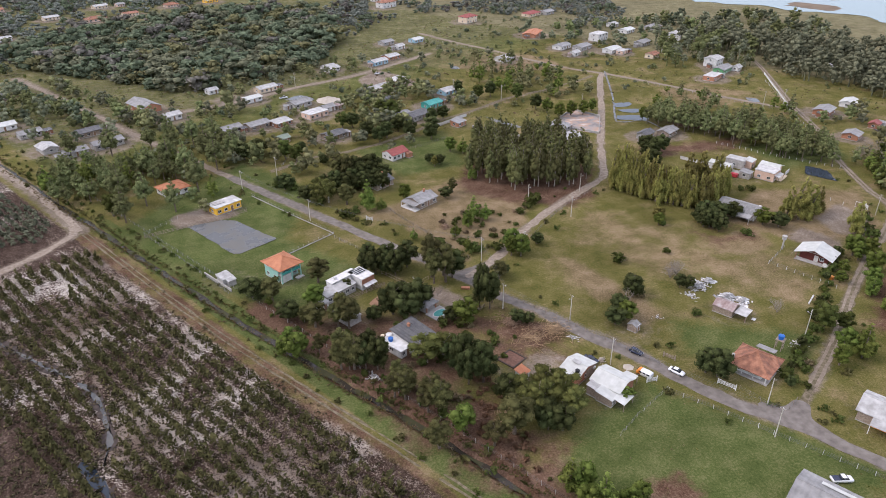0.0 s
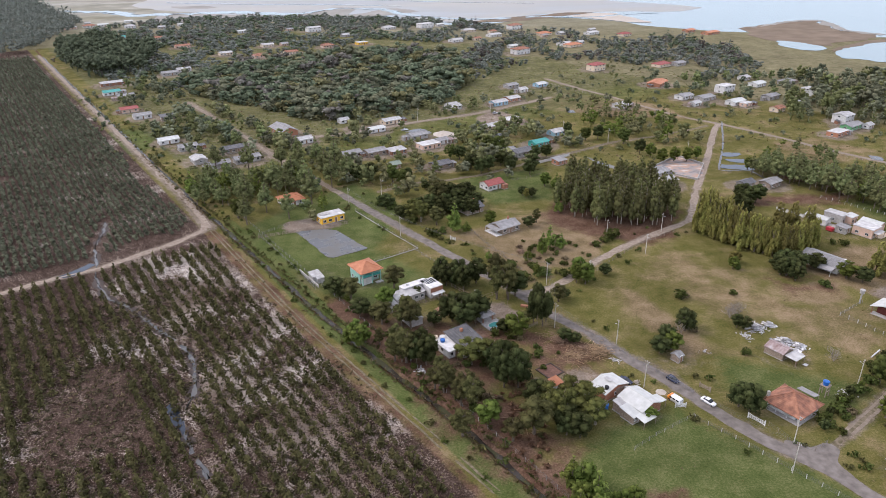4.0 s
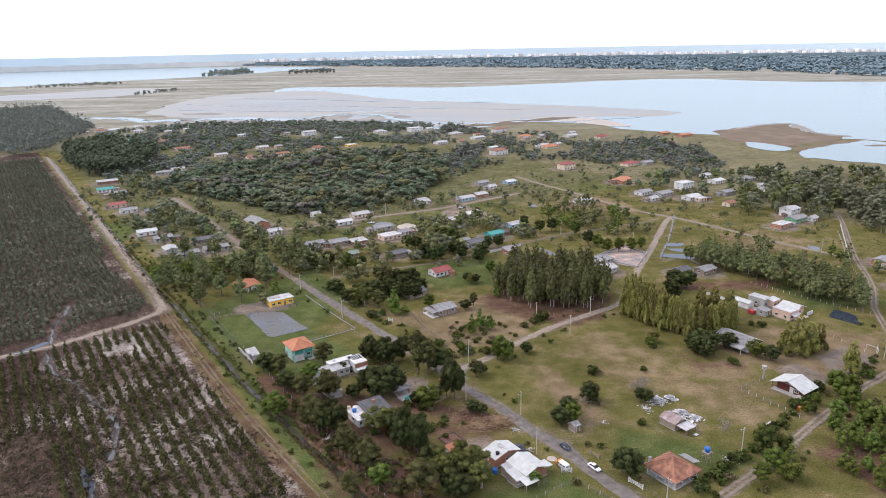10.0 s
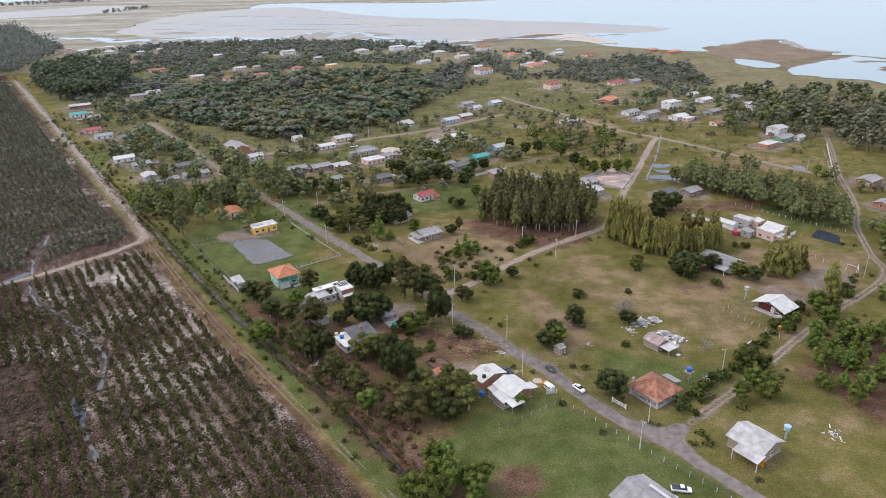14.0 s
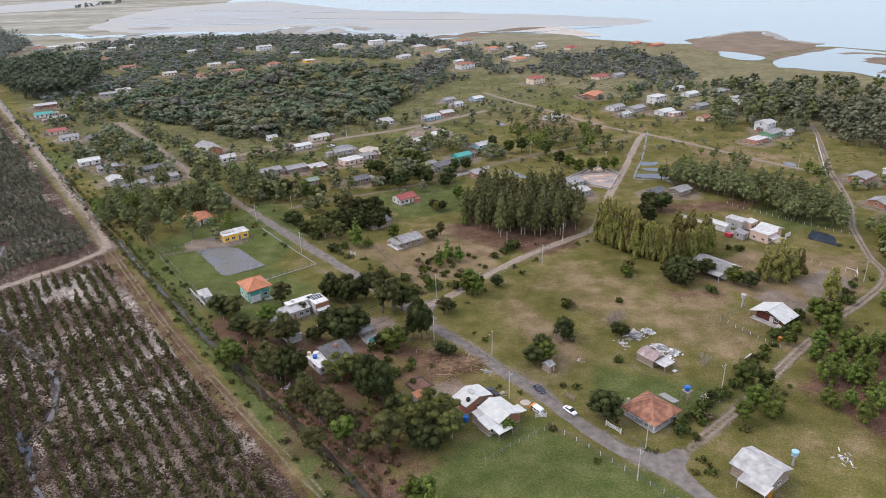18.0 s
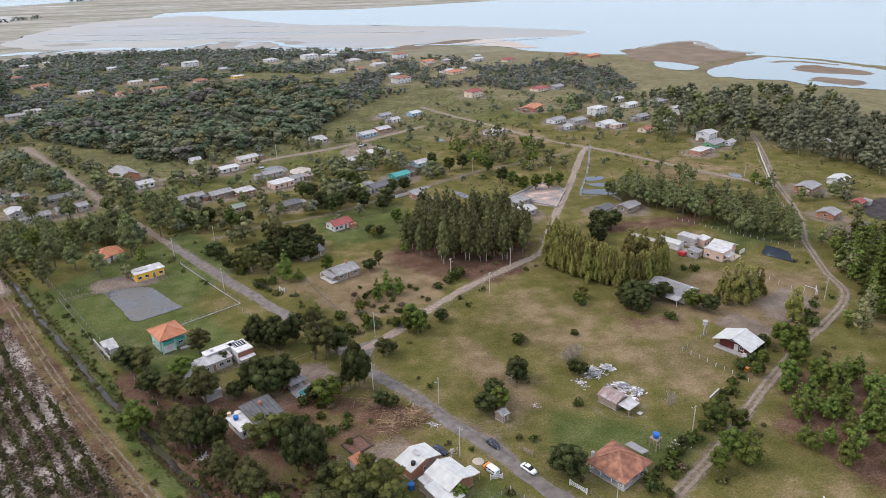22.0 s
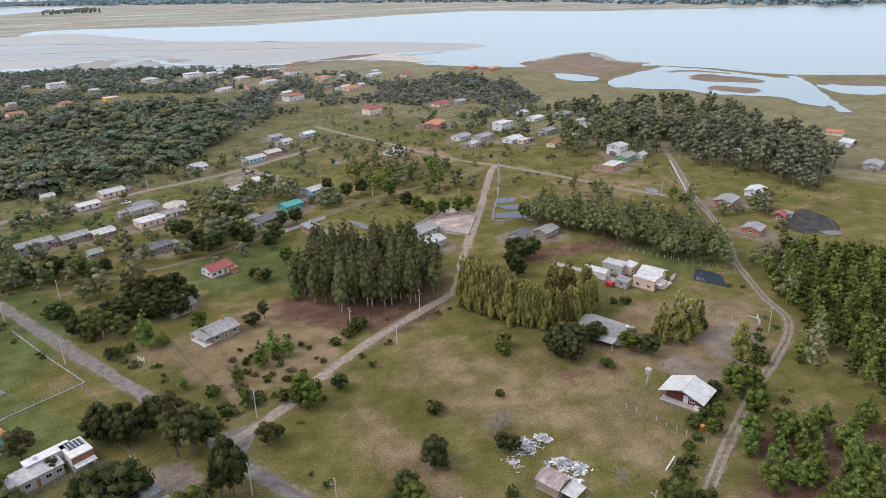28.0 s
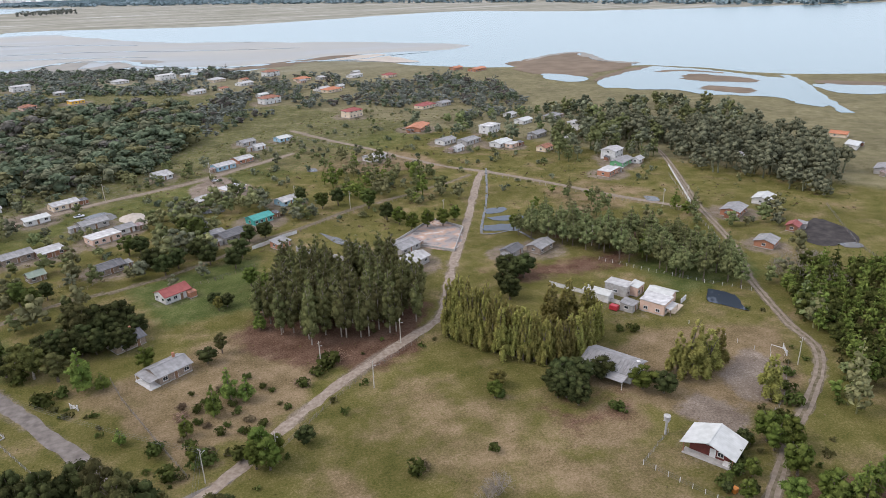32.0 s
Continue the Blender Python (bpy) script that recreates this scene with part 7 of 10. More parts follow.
h = homestead(217.0, 132.4, "low house under a broad grey fibre sheet roof")
volume(h, 0.8, 0, 13.0, 8.0, turn=90, h=2.7, roof="gable", rise=1.3, over=0.7, wall="white", cover="sheet_grey", front=3, side=1)
canopy(h, -5.4, -0.6, 11.0, 3.0, 2.1, 2.5, "sheet_grey", turn=-90, post="white")
for _k in range(13):
    _bm = bmesh.new()
    bmesh.ops.create_cube(_bm, size=1, matrix=pose(-1.55, -6.6 + _k * 1.1, 3.45, 0, -math.degrees(math.atan2(1.3, 4.0)), 0) @ Matrix.Diagonal((5.0, 0.2, 0.12, 1)))
    part("roof_rib", _bm, M["sheet_grey"], h)
part("roof_patch", boxed(-2.4, -1.0, 3.35, 0.9, 0.9, 0.25), M["plastic_blue"], h, "blue tarpaulin patch")
part("satellite_dish", bm_cyl(bmesh.new(), 1.2, -6.4, 4.3, 4.5, 0.15, 0.5, 12), M["white"], h)

h = homestead(258.6, 137.2, "pink plastered house with white sheet roofs and terrace")
volume(h, -2.4, 0, 6.6, 7.4, h=3.5, roof="flat", over=0.2, wall="pink", cover="slab", front=1, side=2)
volume(h, 3.4, 0.8, 6.6, 6.2, turn=90, h=3.2, roof="gable", rise=1.1, over=0.7, wall="pink", cover="sheet_white", front=2, side=1)
part("terrace", boxed(1.0, -4.6, 0.15, 7.0, 2.4, 0.35), M["cream"], h)
part("ramp_wall", boxed(7.4, -4.6, 0.7, 4.0, 0.2, 1.6), M["white"], h)
canopy(h, -2.4, -4.6, 5.4, 2.0, 2.3, 2.6, "sheet_pale")

h = homestead(253.3, 154.6, "long white shed beside the pink house", "shed")
volume(h, 0, 0, 8.6, 4.0, turn=90, h=2.5, roof="gable", rise=0.7, over=0.25, wall="white", cover="sheet_white", front=2, side=0)

h = homestead(260.4, 151.2, "plain rendered annexe with pale flat roof")
volume(h, 0, 0, 4.6, 7.4, h=3.4, roof="flat", over=0.15, wall="concrete", cover="sheet_pale", front=1, side=1)
volume(h, 2.6, -4.6, 4.8, 3.0, h=3.0, roof="shed", rise=0.4, over=0.2, wall="pink", cover="sheet_white", front=1, side=0)

h = homestead(251.5, 143.6, "small grey-roofed outbuilding by the white wall", "shed")
volume(h, 0, 0, 4.0, 4.0, h=2.3, roof="shed", rise=0.3, over=0.25, wall="concrete", cover="sheet_grey", front=0)
_x, _y = at_uv(248.6, 147.0)
_t = thing("red_tank", _x, _y, 0, GRID, "dark red covered trailer beside the shed", "trailer")
part("body", boxed(0, 0, 0.9, 1.8, 2.6, 1.4, bevel=0.1), M["plastic_red"], _t)
wheels_done = [part("wheel", bm_cyl(bmesh.new(), s * 0.9, 0, -0.1, 0.1, 0.3, 0.3, 12, m=pose(0, 0, 0.3) @ Matrix.Rotation(radians(90), 4, "Y") @ pose(-s * 0.9, 0, 0)), M["rubber"], _t) for s in (-1, 1)]

h = homestead(134.2, 66.6, "barn with a pale grey sheet roof and open porch", "barn")
volume(h, 0, 0, 8.6, 8.0, turn=90, h=3.0, roof="gable", rise=1.5, over=0.5, wall="wood", cover="sheet_pale", front=1, side=1)
canopy(h, -5.6, -2.0, 6.4, 3.2, 2.4, 3.0, "sheet_pale", turn=-90, post="white")
part("porch_back", boxed(-4.2, -2.0, 1.4, 0.2, 6.2, 2.6), M["plastic_orange"], h, "orange-painted porch wall")

h = homestead(98.2, 66.4, "large grey-roofed shed beside a green lot", "shed")
volume(h, 0, 0, 14.0, 10.0, turn=90, h=3.4, roof="gable", rise=1.8, over=0.5, wall="concrete", cover="sheet_grey", front=3, side=1)
part("skylight", boxed(2.6, -1.0, 4.75, 0.8, 9.0, 0.06), M["sheet_white"], h)

h = homestead(147.3, 223.4, "weathered board house with a grey sheet roof")
volume(h, 0.8, 0, 9.0, 7.0, h=2.5, roof="gable", rise=1.2, over=0.45, wall="wood", cover="sheet_grey", front=2, side=1, chimney=True)
canopy(h, -5.2, 0, 7.4, 2.6, 2.1, 2.5, "sheet_grey", turn=-90, post="white")
part("porch_floor", boxed(-5.2, 0, 0.12, 2.8, 7.4, 0.3), M["white"], h)

h = homestead(149.0, 247.2, "dark sheet-roofed house among trees")
volume(h, 0, 0, 8.4, 6.4, h=2.5, roof="gable", rise=1.2, over=0.5, wall="wood", cover="sheet_dark", front=1, chimney=True)

h = homestead(174.4, 265.0, "white house with a weathered red tile roof")
volume(h, 0, 0, 9.0, 6.6, h=2.6, roof="gable", rise=1.4, over=0.35, cover="tile_red", front=3, side=2)
volume(h, 4.0, -4.4, 2.4, 2.0, h=1.9, roof="shed", rise=0.3, over=0.2, wall="brick", cover="tile_old", front=0, side=0, door=False)

house(-112.4, 420.1, 18, 10, "long grey-roofed barn with reddish gable", h=3.2, roof="gable", rise=2.0, wall="brick", cover="sheet_grey", front=3, category="barn", rot=GRID + 90)
house(-97, 399.3, 8, 6, "white building beside the long barn", roof="gable", rise=1.0, cover="sheet_pale")

POND_EDGE = [(-81, 270.3), (-75.6, 271.6), (-68.1, 272.4), (-64.6, 270.6), (-61.8, 267.2), (-57.0, 260.4), (-51.2, 253.5), (-51.6, 252.4), (-53.7, 251.4), (-60.5, 246.9), (-65, 245.9), (-67.7, 249.4), (-71.2, 254.6), (-74.1, 259.5), (-77.6, 265)]
pond = patch("pond", POND_EDGE, M["pond"], 0.15, "grey farm pond with a low grass bank", "pond", wobble=0.2, step=2.0)

# ---- houses of the village ----
house(-79.3, 442.0, 5.7, 4.9, "small white house with pale sheet roof", h=2.35, roof="gable", rise=1, over=0.5, wall="white", cover="sheet_pale", front=1, side=1)
house(-49.8, 438.4, 11.5, 6.6, "cream house with a pale grey sheet roof", h=2.6, roof="gable", rise=1, over=0.5, wall="cream", cover="sheet_pale", front=3, side=1)
house(-42.3, 442.1, 4.0, 3.2, "small board shed beside a house", h=1.9, roof="shed", rise=0.4, over=0.2, wall="wood_red", cover="sheet_dark", front=0, side=0, category="shed", name="shed")
house(-57.0, 418.7, 9.8, 3.3, "low white open-sided shed roof", h=2.35, roof="shed", rise=0.6, over=0.5, wall="white", cover="sheet_white", front=2, side=1)
house(-33.1, 403.7, 10.7, 6.6, "house with a grey fibre sheet roof", h=2.6, roof="gable", rise=1, over=0.5, wall="concrete", cover="sheet_grey", front=2, side=1)
house(-39.8, 399.9, 3.6, 2.2, "small grey sheet-roofed shed in a yard", h=1.9, roof="shed", rise=0.4, over=0.2, wall="concrete", cover="sheet_grey", front=0, side=0, category="shed", name="shed")
house(-26.8, 384.0, 11.5, 7.4, "unfinished pink plastered flat-roofed house", h=2.6, roof="flat", rise=0, over=0.25, wall="pink", cover="slab", front=3, side=1)
house(-19.7, 391.8, 6.6, 4.9, "white house with a grey roof", h=2.35, roof="gable", rise=1, over=0.5, wall="white", cover="sheet_grey", front=1, side=1)
house(-14.3, 393.5, 3.1, 3.2, "rusty sheet lean-to beside a village house", h=1.9, roof="shed", rise=0.4, over=0.2, wall="wood", cover="sheet_rust", front=0, side=0, category="shed", name="shed")
house(-44.0, 374.2, 9, 5.7, "small red-walled house with a grey roof", h=2.35, roof="shed", rise=0.5, over=0.4, wall="wood_red", cover="sheet_pale", front=2, side=1)
house(-55.6, 373.2, 10.7, 6.6, "board house with patched grey roof", h=2.6, roof="gable", rise=1, over=0.5, wall="wood", cover="sheet_grey", front=2, side=1)
house(-61.7, 369.2, 2.7, 2.2, "small board shed beside a house", h=1.9, roof="shed", rise=0.4, over=0.2, wall="wood_red", cover="sheet_dark", front=0, side=0, category="shed", name="shed")
house(-69.8, 369.1, 13.9, 5.7, "long low house with grey roof", h=2.6, roof="gable", rise=1, over=0.5, wall="concrete", cover="sheet_grey", front=3, side=1)
house(-21.3, 349.0, 9.8, 6.6, "board house with a dark grey roof", h=2.35, roof="gable", rise=1, over=0.5, wall="wood", cover="sheet_dark", front=2, side=1)
house(-14.7, 350.9, 2.2, 3.2, "small grey sheet-roofed shed in a yard", h=1.9, roof="shed", rise=0.4, over=0.2, wall="concrete", cover="sheet_grey", front=0, side=0, category="shed", name="shed")
house(-8.7, 472.8, 8.2, 5.7, "white house at the woodland edge", h=2.35, roof="gable", rise=1, over=0.5, wall="white", cover="sheet_pale", front=2, side=1)
house(11.1, 420.5, 9.8, 6.6, "cream house with pale roof on sandy ground", h=2.35, roof="gable", rise=1, over=0.5, wall="cream", cover="sheet_pale", front=2, side=1)
house(5.1, 416.0, 4.0, 2.2, "rusty sheet lean-to beside a village house", h=1.9, roof="shed", rise=0.4, over=0.2, wall="wood", cover="sheet_rust", front=0, side=0, category="shed", name="shed")
house(-175.4, 404.6, 10.7, 6.6, "white house with a bright sheet roof", h=2.6, roof="gable", rise=1, over=0.5, wall="white", cover="sheet_white", front=2, side=1)
house(-160.2, 390.6, 9.8, 5.7, "grey house with sheet roof", h=2.35, roof="gable", rise=1, over=0.5, wall="concrete", cover="sheet_grey", front=2, side=1)
house(-152.7, 392.5, 3.6, 3.2, "small board shed beside a house", h=1.9, roof="shed", rise=0.4, over=0.2, wall="wood_red", cover="sheet_dark", front=0, side=0, category="shed", name="shed")
house(-147.1, 366.6, 9, 6.6, "grey rendered house with pale roof", h=2.35, roof="gable", rise=1, over=0.5, wall="concrete", cover="sheet_pale", front=2, side=1, rot=GRID + 90)
house(-134.0, 357.9, 9.8, 5.7, "low grey house with sheet roof", h=2.35, roof="gable", rise=1, over=0.5, wall="concrete", cover="sheet_grey", front=2, side=1)
house(-139.4, 353.2, 3.1, 2.2, "small grey sheet-roofed shed in a yard", h=1.9, roof="shed", rise=0.4, over=0.2, wall="concrete", cover="sheet_grey", front=0, side=0, category="shed", name="shed")
house(-122.0, 366.1, 13.1, 5.7, "long low grey rendered house", h=2.6, roof="gable", rise=1, over=0.5, wall="concrete", cover="sheet_grey", front=3, side=1)
house(-133.2, 385.2, 11.5, 6.6, "dark sheet-roofed board house", h=2.6, roof="gable", rise=1, over=0.5, wall="wood", cover="sheet_dark", front=3, side=1)
house(-127.0, 389.8, 2.7, 3.2, "rusty sheet lean-to beside a village house", h=1.9, roof="shed", rise=0.4, over=0.2, wall="wood", cover="sheet_rust", front=0, side=0, category="shed", name="shed")
house(-212.0, 464.9, 10.7, 6.6, "white house with a grey roof", h=2.6, roof="gable", rise=1, over=0.5, wall="white", cover="sheet_grey", front=2, side=1)
house(-227.7, 483.7, 10.7, 7.4, "pink house with a red roof", h=2.6, roof="gable", rise=1, over=0.5, wall="pink", cover="tile_red", front=2, side=1)
house(-232.8, 478.6, 2.2, 2.2, "small board shed beside a house", h=1.9, roof="shed", rise=0.4, over=0.2, wall="wood_red", cover="sheet_dark", front=0, side=0, category="shed", name="shed")
house(-193.7, 461.0, 9.8, 5.7, "dark open-sided board shed", h=2.35, roof="shed", rise=0.6, over=0.5, wall="wood", cover="sheet_dark", front=2, side=1)
house(-262.1, 540.1, 11.5, 7.4, "white house with a teal sheet roof", h=2.6, roof="gable", rise=1, over=0.5, wall="white", cover="sheet_teal", front=3, side=1)
house(-255.1, 544.7, 4.0, 3.2, "small grey sheet-roofed shed in a yard", h=1.9, roof="shed", rise=0.4, over=0.2, wall="concrete", cover="sheet_grey", front=0, side=0, category="shed", name="shed")
house(-275.4, 575.7, 18, 6.6, "long reddish-brown building beside the track", h=2.6, roof="gable", rise=1, over=0.5, wall="wood_red", cover="sheet_pale", front=3, side=1)
house(-245.8, 525.4, 11.5, 6.6, "house with a grey sheet roof", h=2.6, roof="gable", rise=1, over=0.5, wall="concrete", cover="sheet_grey", front=3, side=1)
house(-251.5, 519.3, 3.6, 2.2, "rusty sheet lean-to beside a village house", h=1.9, roof="shed", rise=0.4, over=0.2, wall="wood", cover="sheet_rust", front=0, side=0, category="shed", name="shed")
house(-243.2, 614.3, 13.1, 6.6, "pale grey long house among trees", h=2.6, roof="gable", rise=1, over=0.5, wall="concrete", cover="sheet_grey", front=3, side=1)
house(-236.3, 629.9, 11.5, 6.6, "white house among trees", h=2.6, roof="gable", rise=1, over=0.5, wall="white", cover="sheet_pale", front=3, side=1)
house(-458.9, 959.1, 14.8, 9.8, "white house under old clay tiles among trees", h=2.6, roof="hip", rise=1.7, over=0.5, wall="white", cover="tile_old", front=3, side=1)
house(-476.9, 945.0, 14.8, 9.8, "pink house under a pale sheet roof among trees", h=2.6, roof="hip", rise=1.7, over=0.5, wall="pink", cover="sheet_pale", front=3, side=1)
house(-445.0, 968.5, 13.1, 8.2, "white house with a bright roof among trees", h=2.6, roof="gable", rise=1, over=0.5, wall="white", cover="sheet_white", front=3, side=1)
house(-402.0, 947.1, 13.1, 8.2, "white house with a pale roof among trees", h=2.6, roof="hip", rise=1.7, over=0.5, wall="white", cover="sheet_pale", front=3, side=1)
house(-373.5, 844.0, 13.1, 8.2, "blue house with a teal roof among trees", h=2.6, roof="gable", rise=1, over=0.5, wall="blue", cover="sheet_teal", front=3, side=1)
house(-324.0, 751.9, 13.1, 8.2, "cream house under a pale sheet roof among trees", h=2.6, roof="gable", rise=1, over=0.5, wall="cream", cover="sheet_pale", front=3, side=1)
house(-280.5, 768.3, 14.8, 8.2, "pink house with a tile roof among trees", h=2.6, roof="gable", rise=1, over=0.5, wall="pink", cover="tile_old", front=3, side=1)
house(-222.0, 715.0, 12.3, 7.4, "cream house with a clay tile roof", h=2.6, roof="gable", rise=1, over=0.5, wall="cream", cover="sheet_pale", front=3, side=1)
house(-182.6, 697.4, 16.4, 8.2, "pink house with a dull red hip roof", h=2.6, roof="hip", rise=1.7, over=0.5, wall="pink", cover="tile_old", front=3, side=1)
house(-191.1, 764.4, 12.3, 8.2, "cream house with a pale roof", h=2.6, roof="gable", rise=1, over=0.5, wall="cream", cover="sheet_pale", front=3, side=1)
house(-158.1, 714.9, 12.3, 8.2, "cream house with a clay tile roof", h=2.6, roof="gable", rise=1, over=0.5, wall="cream", cover="tile_old", front=3, side=1)
house(-92.9, 767.4, 11.5, 8.2, "yellowish flat-roofed house on open ground", h=2.6, roof="flat", rise=0, over=0.25, wall="yellow", cover="slab", front=3, side=1)
house(-127.1, 752.6, 11.5, 8.2, "pinkish house under old clay tiles", h=2.6, roof="hip", rise=1.7, over=0.5, wall="pink", cover="tile_old", front=3, side=1)
house(-158.9, 878.6, 16.4, 9.8, "white house with clay tiles among trees", h=4.9, roof="gable", rise=1, over=0.5, wall="white", cover="sheet_pale", front=3, side=1)
house(-25.2, 896.0, 18, 11.5, "large white flat-roofed house", h=4.9, roof="flat", rise=0, over=0.25, wall="white", cover="slab", front=3, side=1)
house(-69.3, 887.9, 14.8, 9.8, "white house under a pale sheet roof among trees", h=2.6, roof="hip", rise=1.7, over=0.5, wall="white", cover="sheet_pale", front=3, side=1)
house(6.7, 774.9, 13.1, 9.8, "white house with a pale roof among trees", h=2.6, roof="gable", rise=1, over=0.5, wall="white", cover="sheet_pale", front=3, side=1)
house(25.5, 850.9, 14.8, 9.8, "cream house under a pale sheet roof among trees", h=2.6, roof="hip", rise=1.7, over=0.5, wall="cream", cover="sheet_pale", front=3, side=1)
house(37.0, 537.2, 9.8, 6.6, "grey-roofed house by the paddock", h=2.35, roof="gable", rise=1, over=0.5, wall="concrete", cover="sheet_grey", front=2, side=1)
house(59.0, 538.6, 8.2, 6.6, "pale blue house with a white roof", h=2.35, roof="gable", rise=1, over=0.5, wall="blue", cover="sheet_white", front=2, side=1)
house(64.0, 542.4, 3.1, 3.2, "small grey sheet-roofed shed in a yard", h=1.9, roof="shed", rise=0.4, over=0.2, wall="concrete", cover="sheet_grey", front=0, side=0, category="shed", name="shed")
house(32.3, 493.4, 9.8, 7.4, "brick house with a pale roof", h=2.35, roof="gable", rise=1, over=0.5, wall="brick", cover="sheet_pale", front=2, side=1)
house(21.8, 481.5, 11.5, 6.6, "pale blue house with a light roof", h=2.6, roof="gable", rise=1, over=0.5, wall="blue", cover="sheet_pale", front=3, side=1)
house(16.2, 476.1, 2.7, 2.2, "rusty sheet lean-to beside a village house", h=1.9, roof="shed", rise=0.4, over=0.2, wall="wood", cover="sheet_rust", front=0, side=0, category="shed", name="shed")
house(24.7, 433.7, 11.5, 7.4, "cream flat-roofed house on a sandy yard", h=2.6, roof="flat", rise=0, over=0.25, wall="cream", cover="slab", front=3, side=1)
house(33.8, 383.2, 9.6, 6.2, "house with a bright teal sheet roof", h=2.6, roof="gable", rise=1, over=0.5, wall="teal", cover="sheet_teal", front=3, side=1)
house(41.0, 387.9, 2.2, 3.2, "small board shed beside a house", h=1.9, roof="shed", rise=0.4, over=0.2, wall="wood_red", cover="sheet_dark", front=0, side=0, category="shed", name="shed")
house(47.4, 404.9, 9, 6.6, "pale blue house with a light roof", h=2.35, roof="gable", rise=1, over=0.5, wall="blue", cover="sheet_pale", front=2, side=1)
house(22.0, 366.8, 11.5, 7.4, "grey house with dark roofs", h=2.6, roof="gable", rise=1, over=0.5, wall="concrete", cover="sheet_dark", front=3, side=1)
house(16.1, 360.6, 4.0, 2.2, "small grey sheet-roofed shed in a yard", h=1.9, roof="shed", rise=0.4, over=0.2, wall="concrete", cover="sheet_grey", front=0, side=0, category="shed", name="shed")
house(14.0, 368.9, 9.8, 6.6, "board house with a grey roof", h=2.35, roof="gable", rise=1, over=0.5, wall="wood", cover="sheet_grey", front=2, side=1)
house(102.2, 467.0, 10.7, 7.4, "small white house alone in the paddock", h=2.6, roof="gable", rise=1, over=0.5, wall="white", cover="sheet_pale", front=2, side=1)
house(108.9, 470.8, 3.6, 3.2, "rusty sheet lean-to beside a village house", h=1.9, roof="shed", rise=0.4, over=0.2, wall="wood", cover="sheet_rust", front=0, side=0, category="shed", name="shed")
house(115.9, 599.7, 13.1, 9, "cream two-storey house with a red roof", h=4.9, roof="hip", rise=1.7, over=0.5, wall="cream", cover="tile_red", front=3, side=1)
house(147.3, 534.8, 18, 9.8, "long shed with an orange tile roof", h=2.6, roof="gable", rise=1, over=0.5, wall="brick", cover="tile_orange", front=3, side=1, rot=GRID + 20)
house(139.3, 526.6, 3.1, 2.2, "small board shed beside a house", h=1.9, roof="shed", rise=0.4, over=0.2, wall="wood_red", cover="sheet_dark", front=0, side=0, category="shed", name="shed")
house(187.0, 506.5, 12.3, 8.2, "two-storey white house with terrace", h=4.9, roof="flat", rise=0, over=0.25, wall="white", cover="slab", front=3, side=1)
house(163.6, 483.1, 12.3, 7.4, "grey house with a sheet roof", h=2.6, roof="gable", rise=1, over=0.5, wall="concrete", cover="sheet_grey", front=3, side=1)
house(170.9, 486.7, 2.7, 3.2, "small grey sheet-roofed shed in a yard", h=1.9, roof="shed", rise=0.4, over=0.2, wall="concrete", cover="sheet_grey", front=0, side=0, category="shed", name="shed")
house(151.3, 488.8, 11.5, 7.4, "white house with a grey roof", h=2.6, roof="gable", rise=1, over=0.5, wall="white", cover="sheet_grey", front=3, side=1)
house(151.5, 467.7, 6.6, 4.9, "small white house with pale roof", h=2.35, roof="gable", rise=1, over=0.5, wall="white", cover="sheet_pale", front=1, side=1)
house(147.0, 465.4, 2.2, 2.2, "rusty sheet lean-to beside a village house", h=1.9, roof="shed", rise=0.4, over=0.2, wall="wood", cover="sheet_rust", front=0, side=0, category="shed", name="shed")
house(179.3, 469.5, 12.3, 7.4, "white house with a bright roof", h=2.6, roof="gable", rise=1, over=0.5, wall="white", cover="sheet_white", front=3, side=1)
house(183.8, 463.3, 7.4, 4.9, "small flat pinkish plaster house", h=2.35, roof="flat", rise=0, over=0.25, wall="pink", cover="slab", front=1, side=1)
house(189.9, 465.5, 4.0, 3.2, "small board shed beside a house", h=1.9, roof="shed", rise=0.4, over=0.2, wall="wood_red", cover="sheet_dark", front=0, side=0, category="shed", name="shed")
house(218.5, 524.2, 11.5, 7.4, "white house at the pines", h=2.6, roof="gable", rise=1, over=0.5, wall="white", cover="sheet_white", front=3, side=1)
house(209.1, 482.7, 11.5, 6.6, "house with a grey sheet roof", h=2.6, roof="gable", rise=1, over=0.5, wall="concrete", cover="sheet_grey", front=3, side=1)
house(202.3, 478.3, 3.6, 2.2, "small grey sheet-roofed shed in a yard", h=1.9, roof="shed", rise=0.4, over=0.2, wall="concrete", cover="sheet_grey", front=0, side=0, category="shed", name="shed")
house(244.9, 493.9, 16.4, 9, "large white house with pale hip roof", h=4.9, roof="hip", rise=1.7, over=0.5, wall="white", cover="sheet_pale", front=3, side=1)
house(243.2, 529.9, 11.5, 7.4, "house with a grey hip roof", h=2.6, roof="hip", rise=1.7, over=0.5, wall="concrete", cover="sheet_grey", front=3, side=1)
house(250.9, 532.5, 3.1, 3.2, "rusty sheet lean-to beside a village house", h=1.9, roof="shed", rise=0.4, over=0.2, wall="wood", cover="sheet_rust", front=0, side=0, category="shed", name="shed")
house(216.0, 460.8, 6.6, 4.9, "small white house with pale roof", h=2.35, roof="gable", rise=1, over=0.5, wall="white", cover="sheet_pale", front=1, side=1)
house(222.9, 418.0, 9.8, 8.2, "two-storey white house beside the lane", h=4.9, roof="gable", rise=1, over=0.5, wall="white", cover="sheet_pale", front=2, side=1)
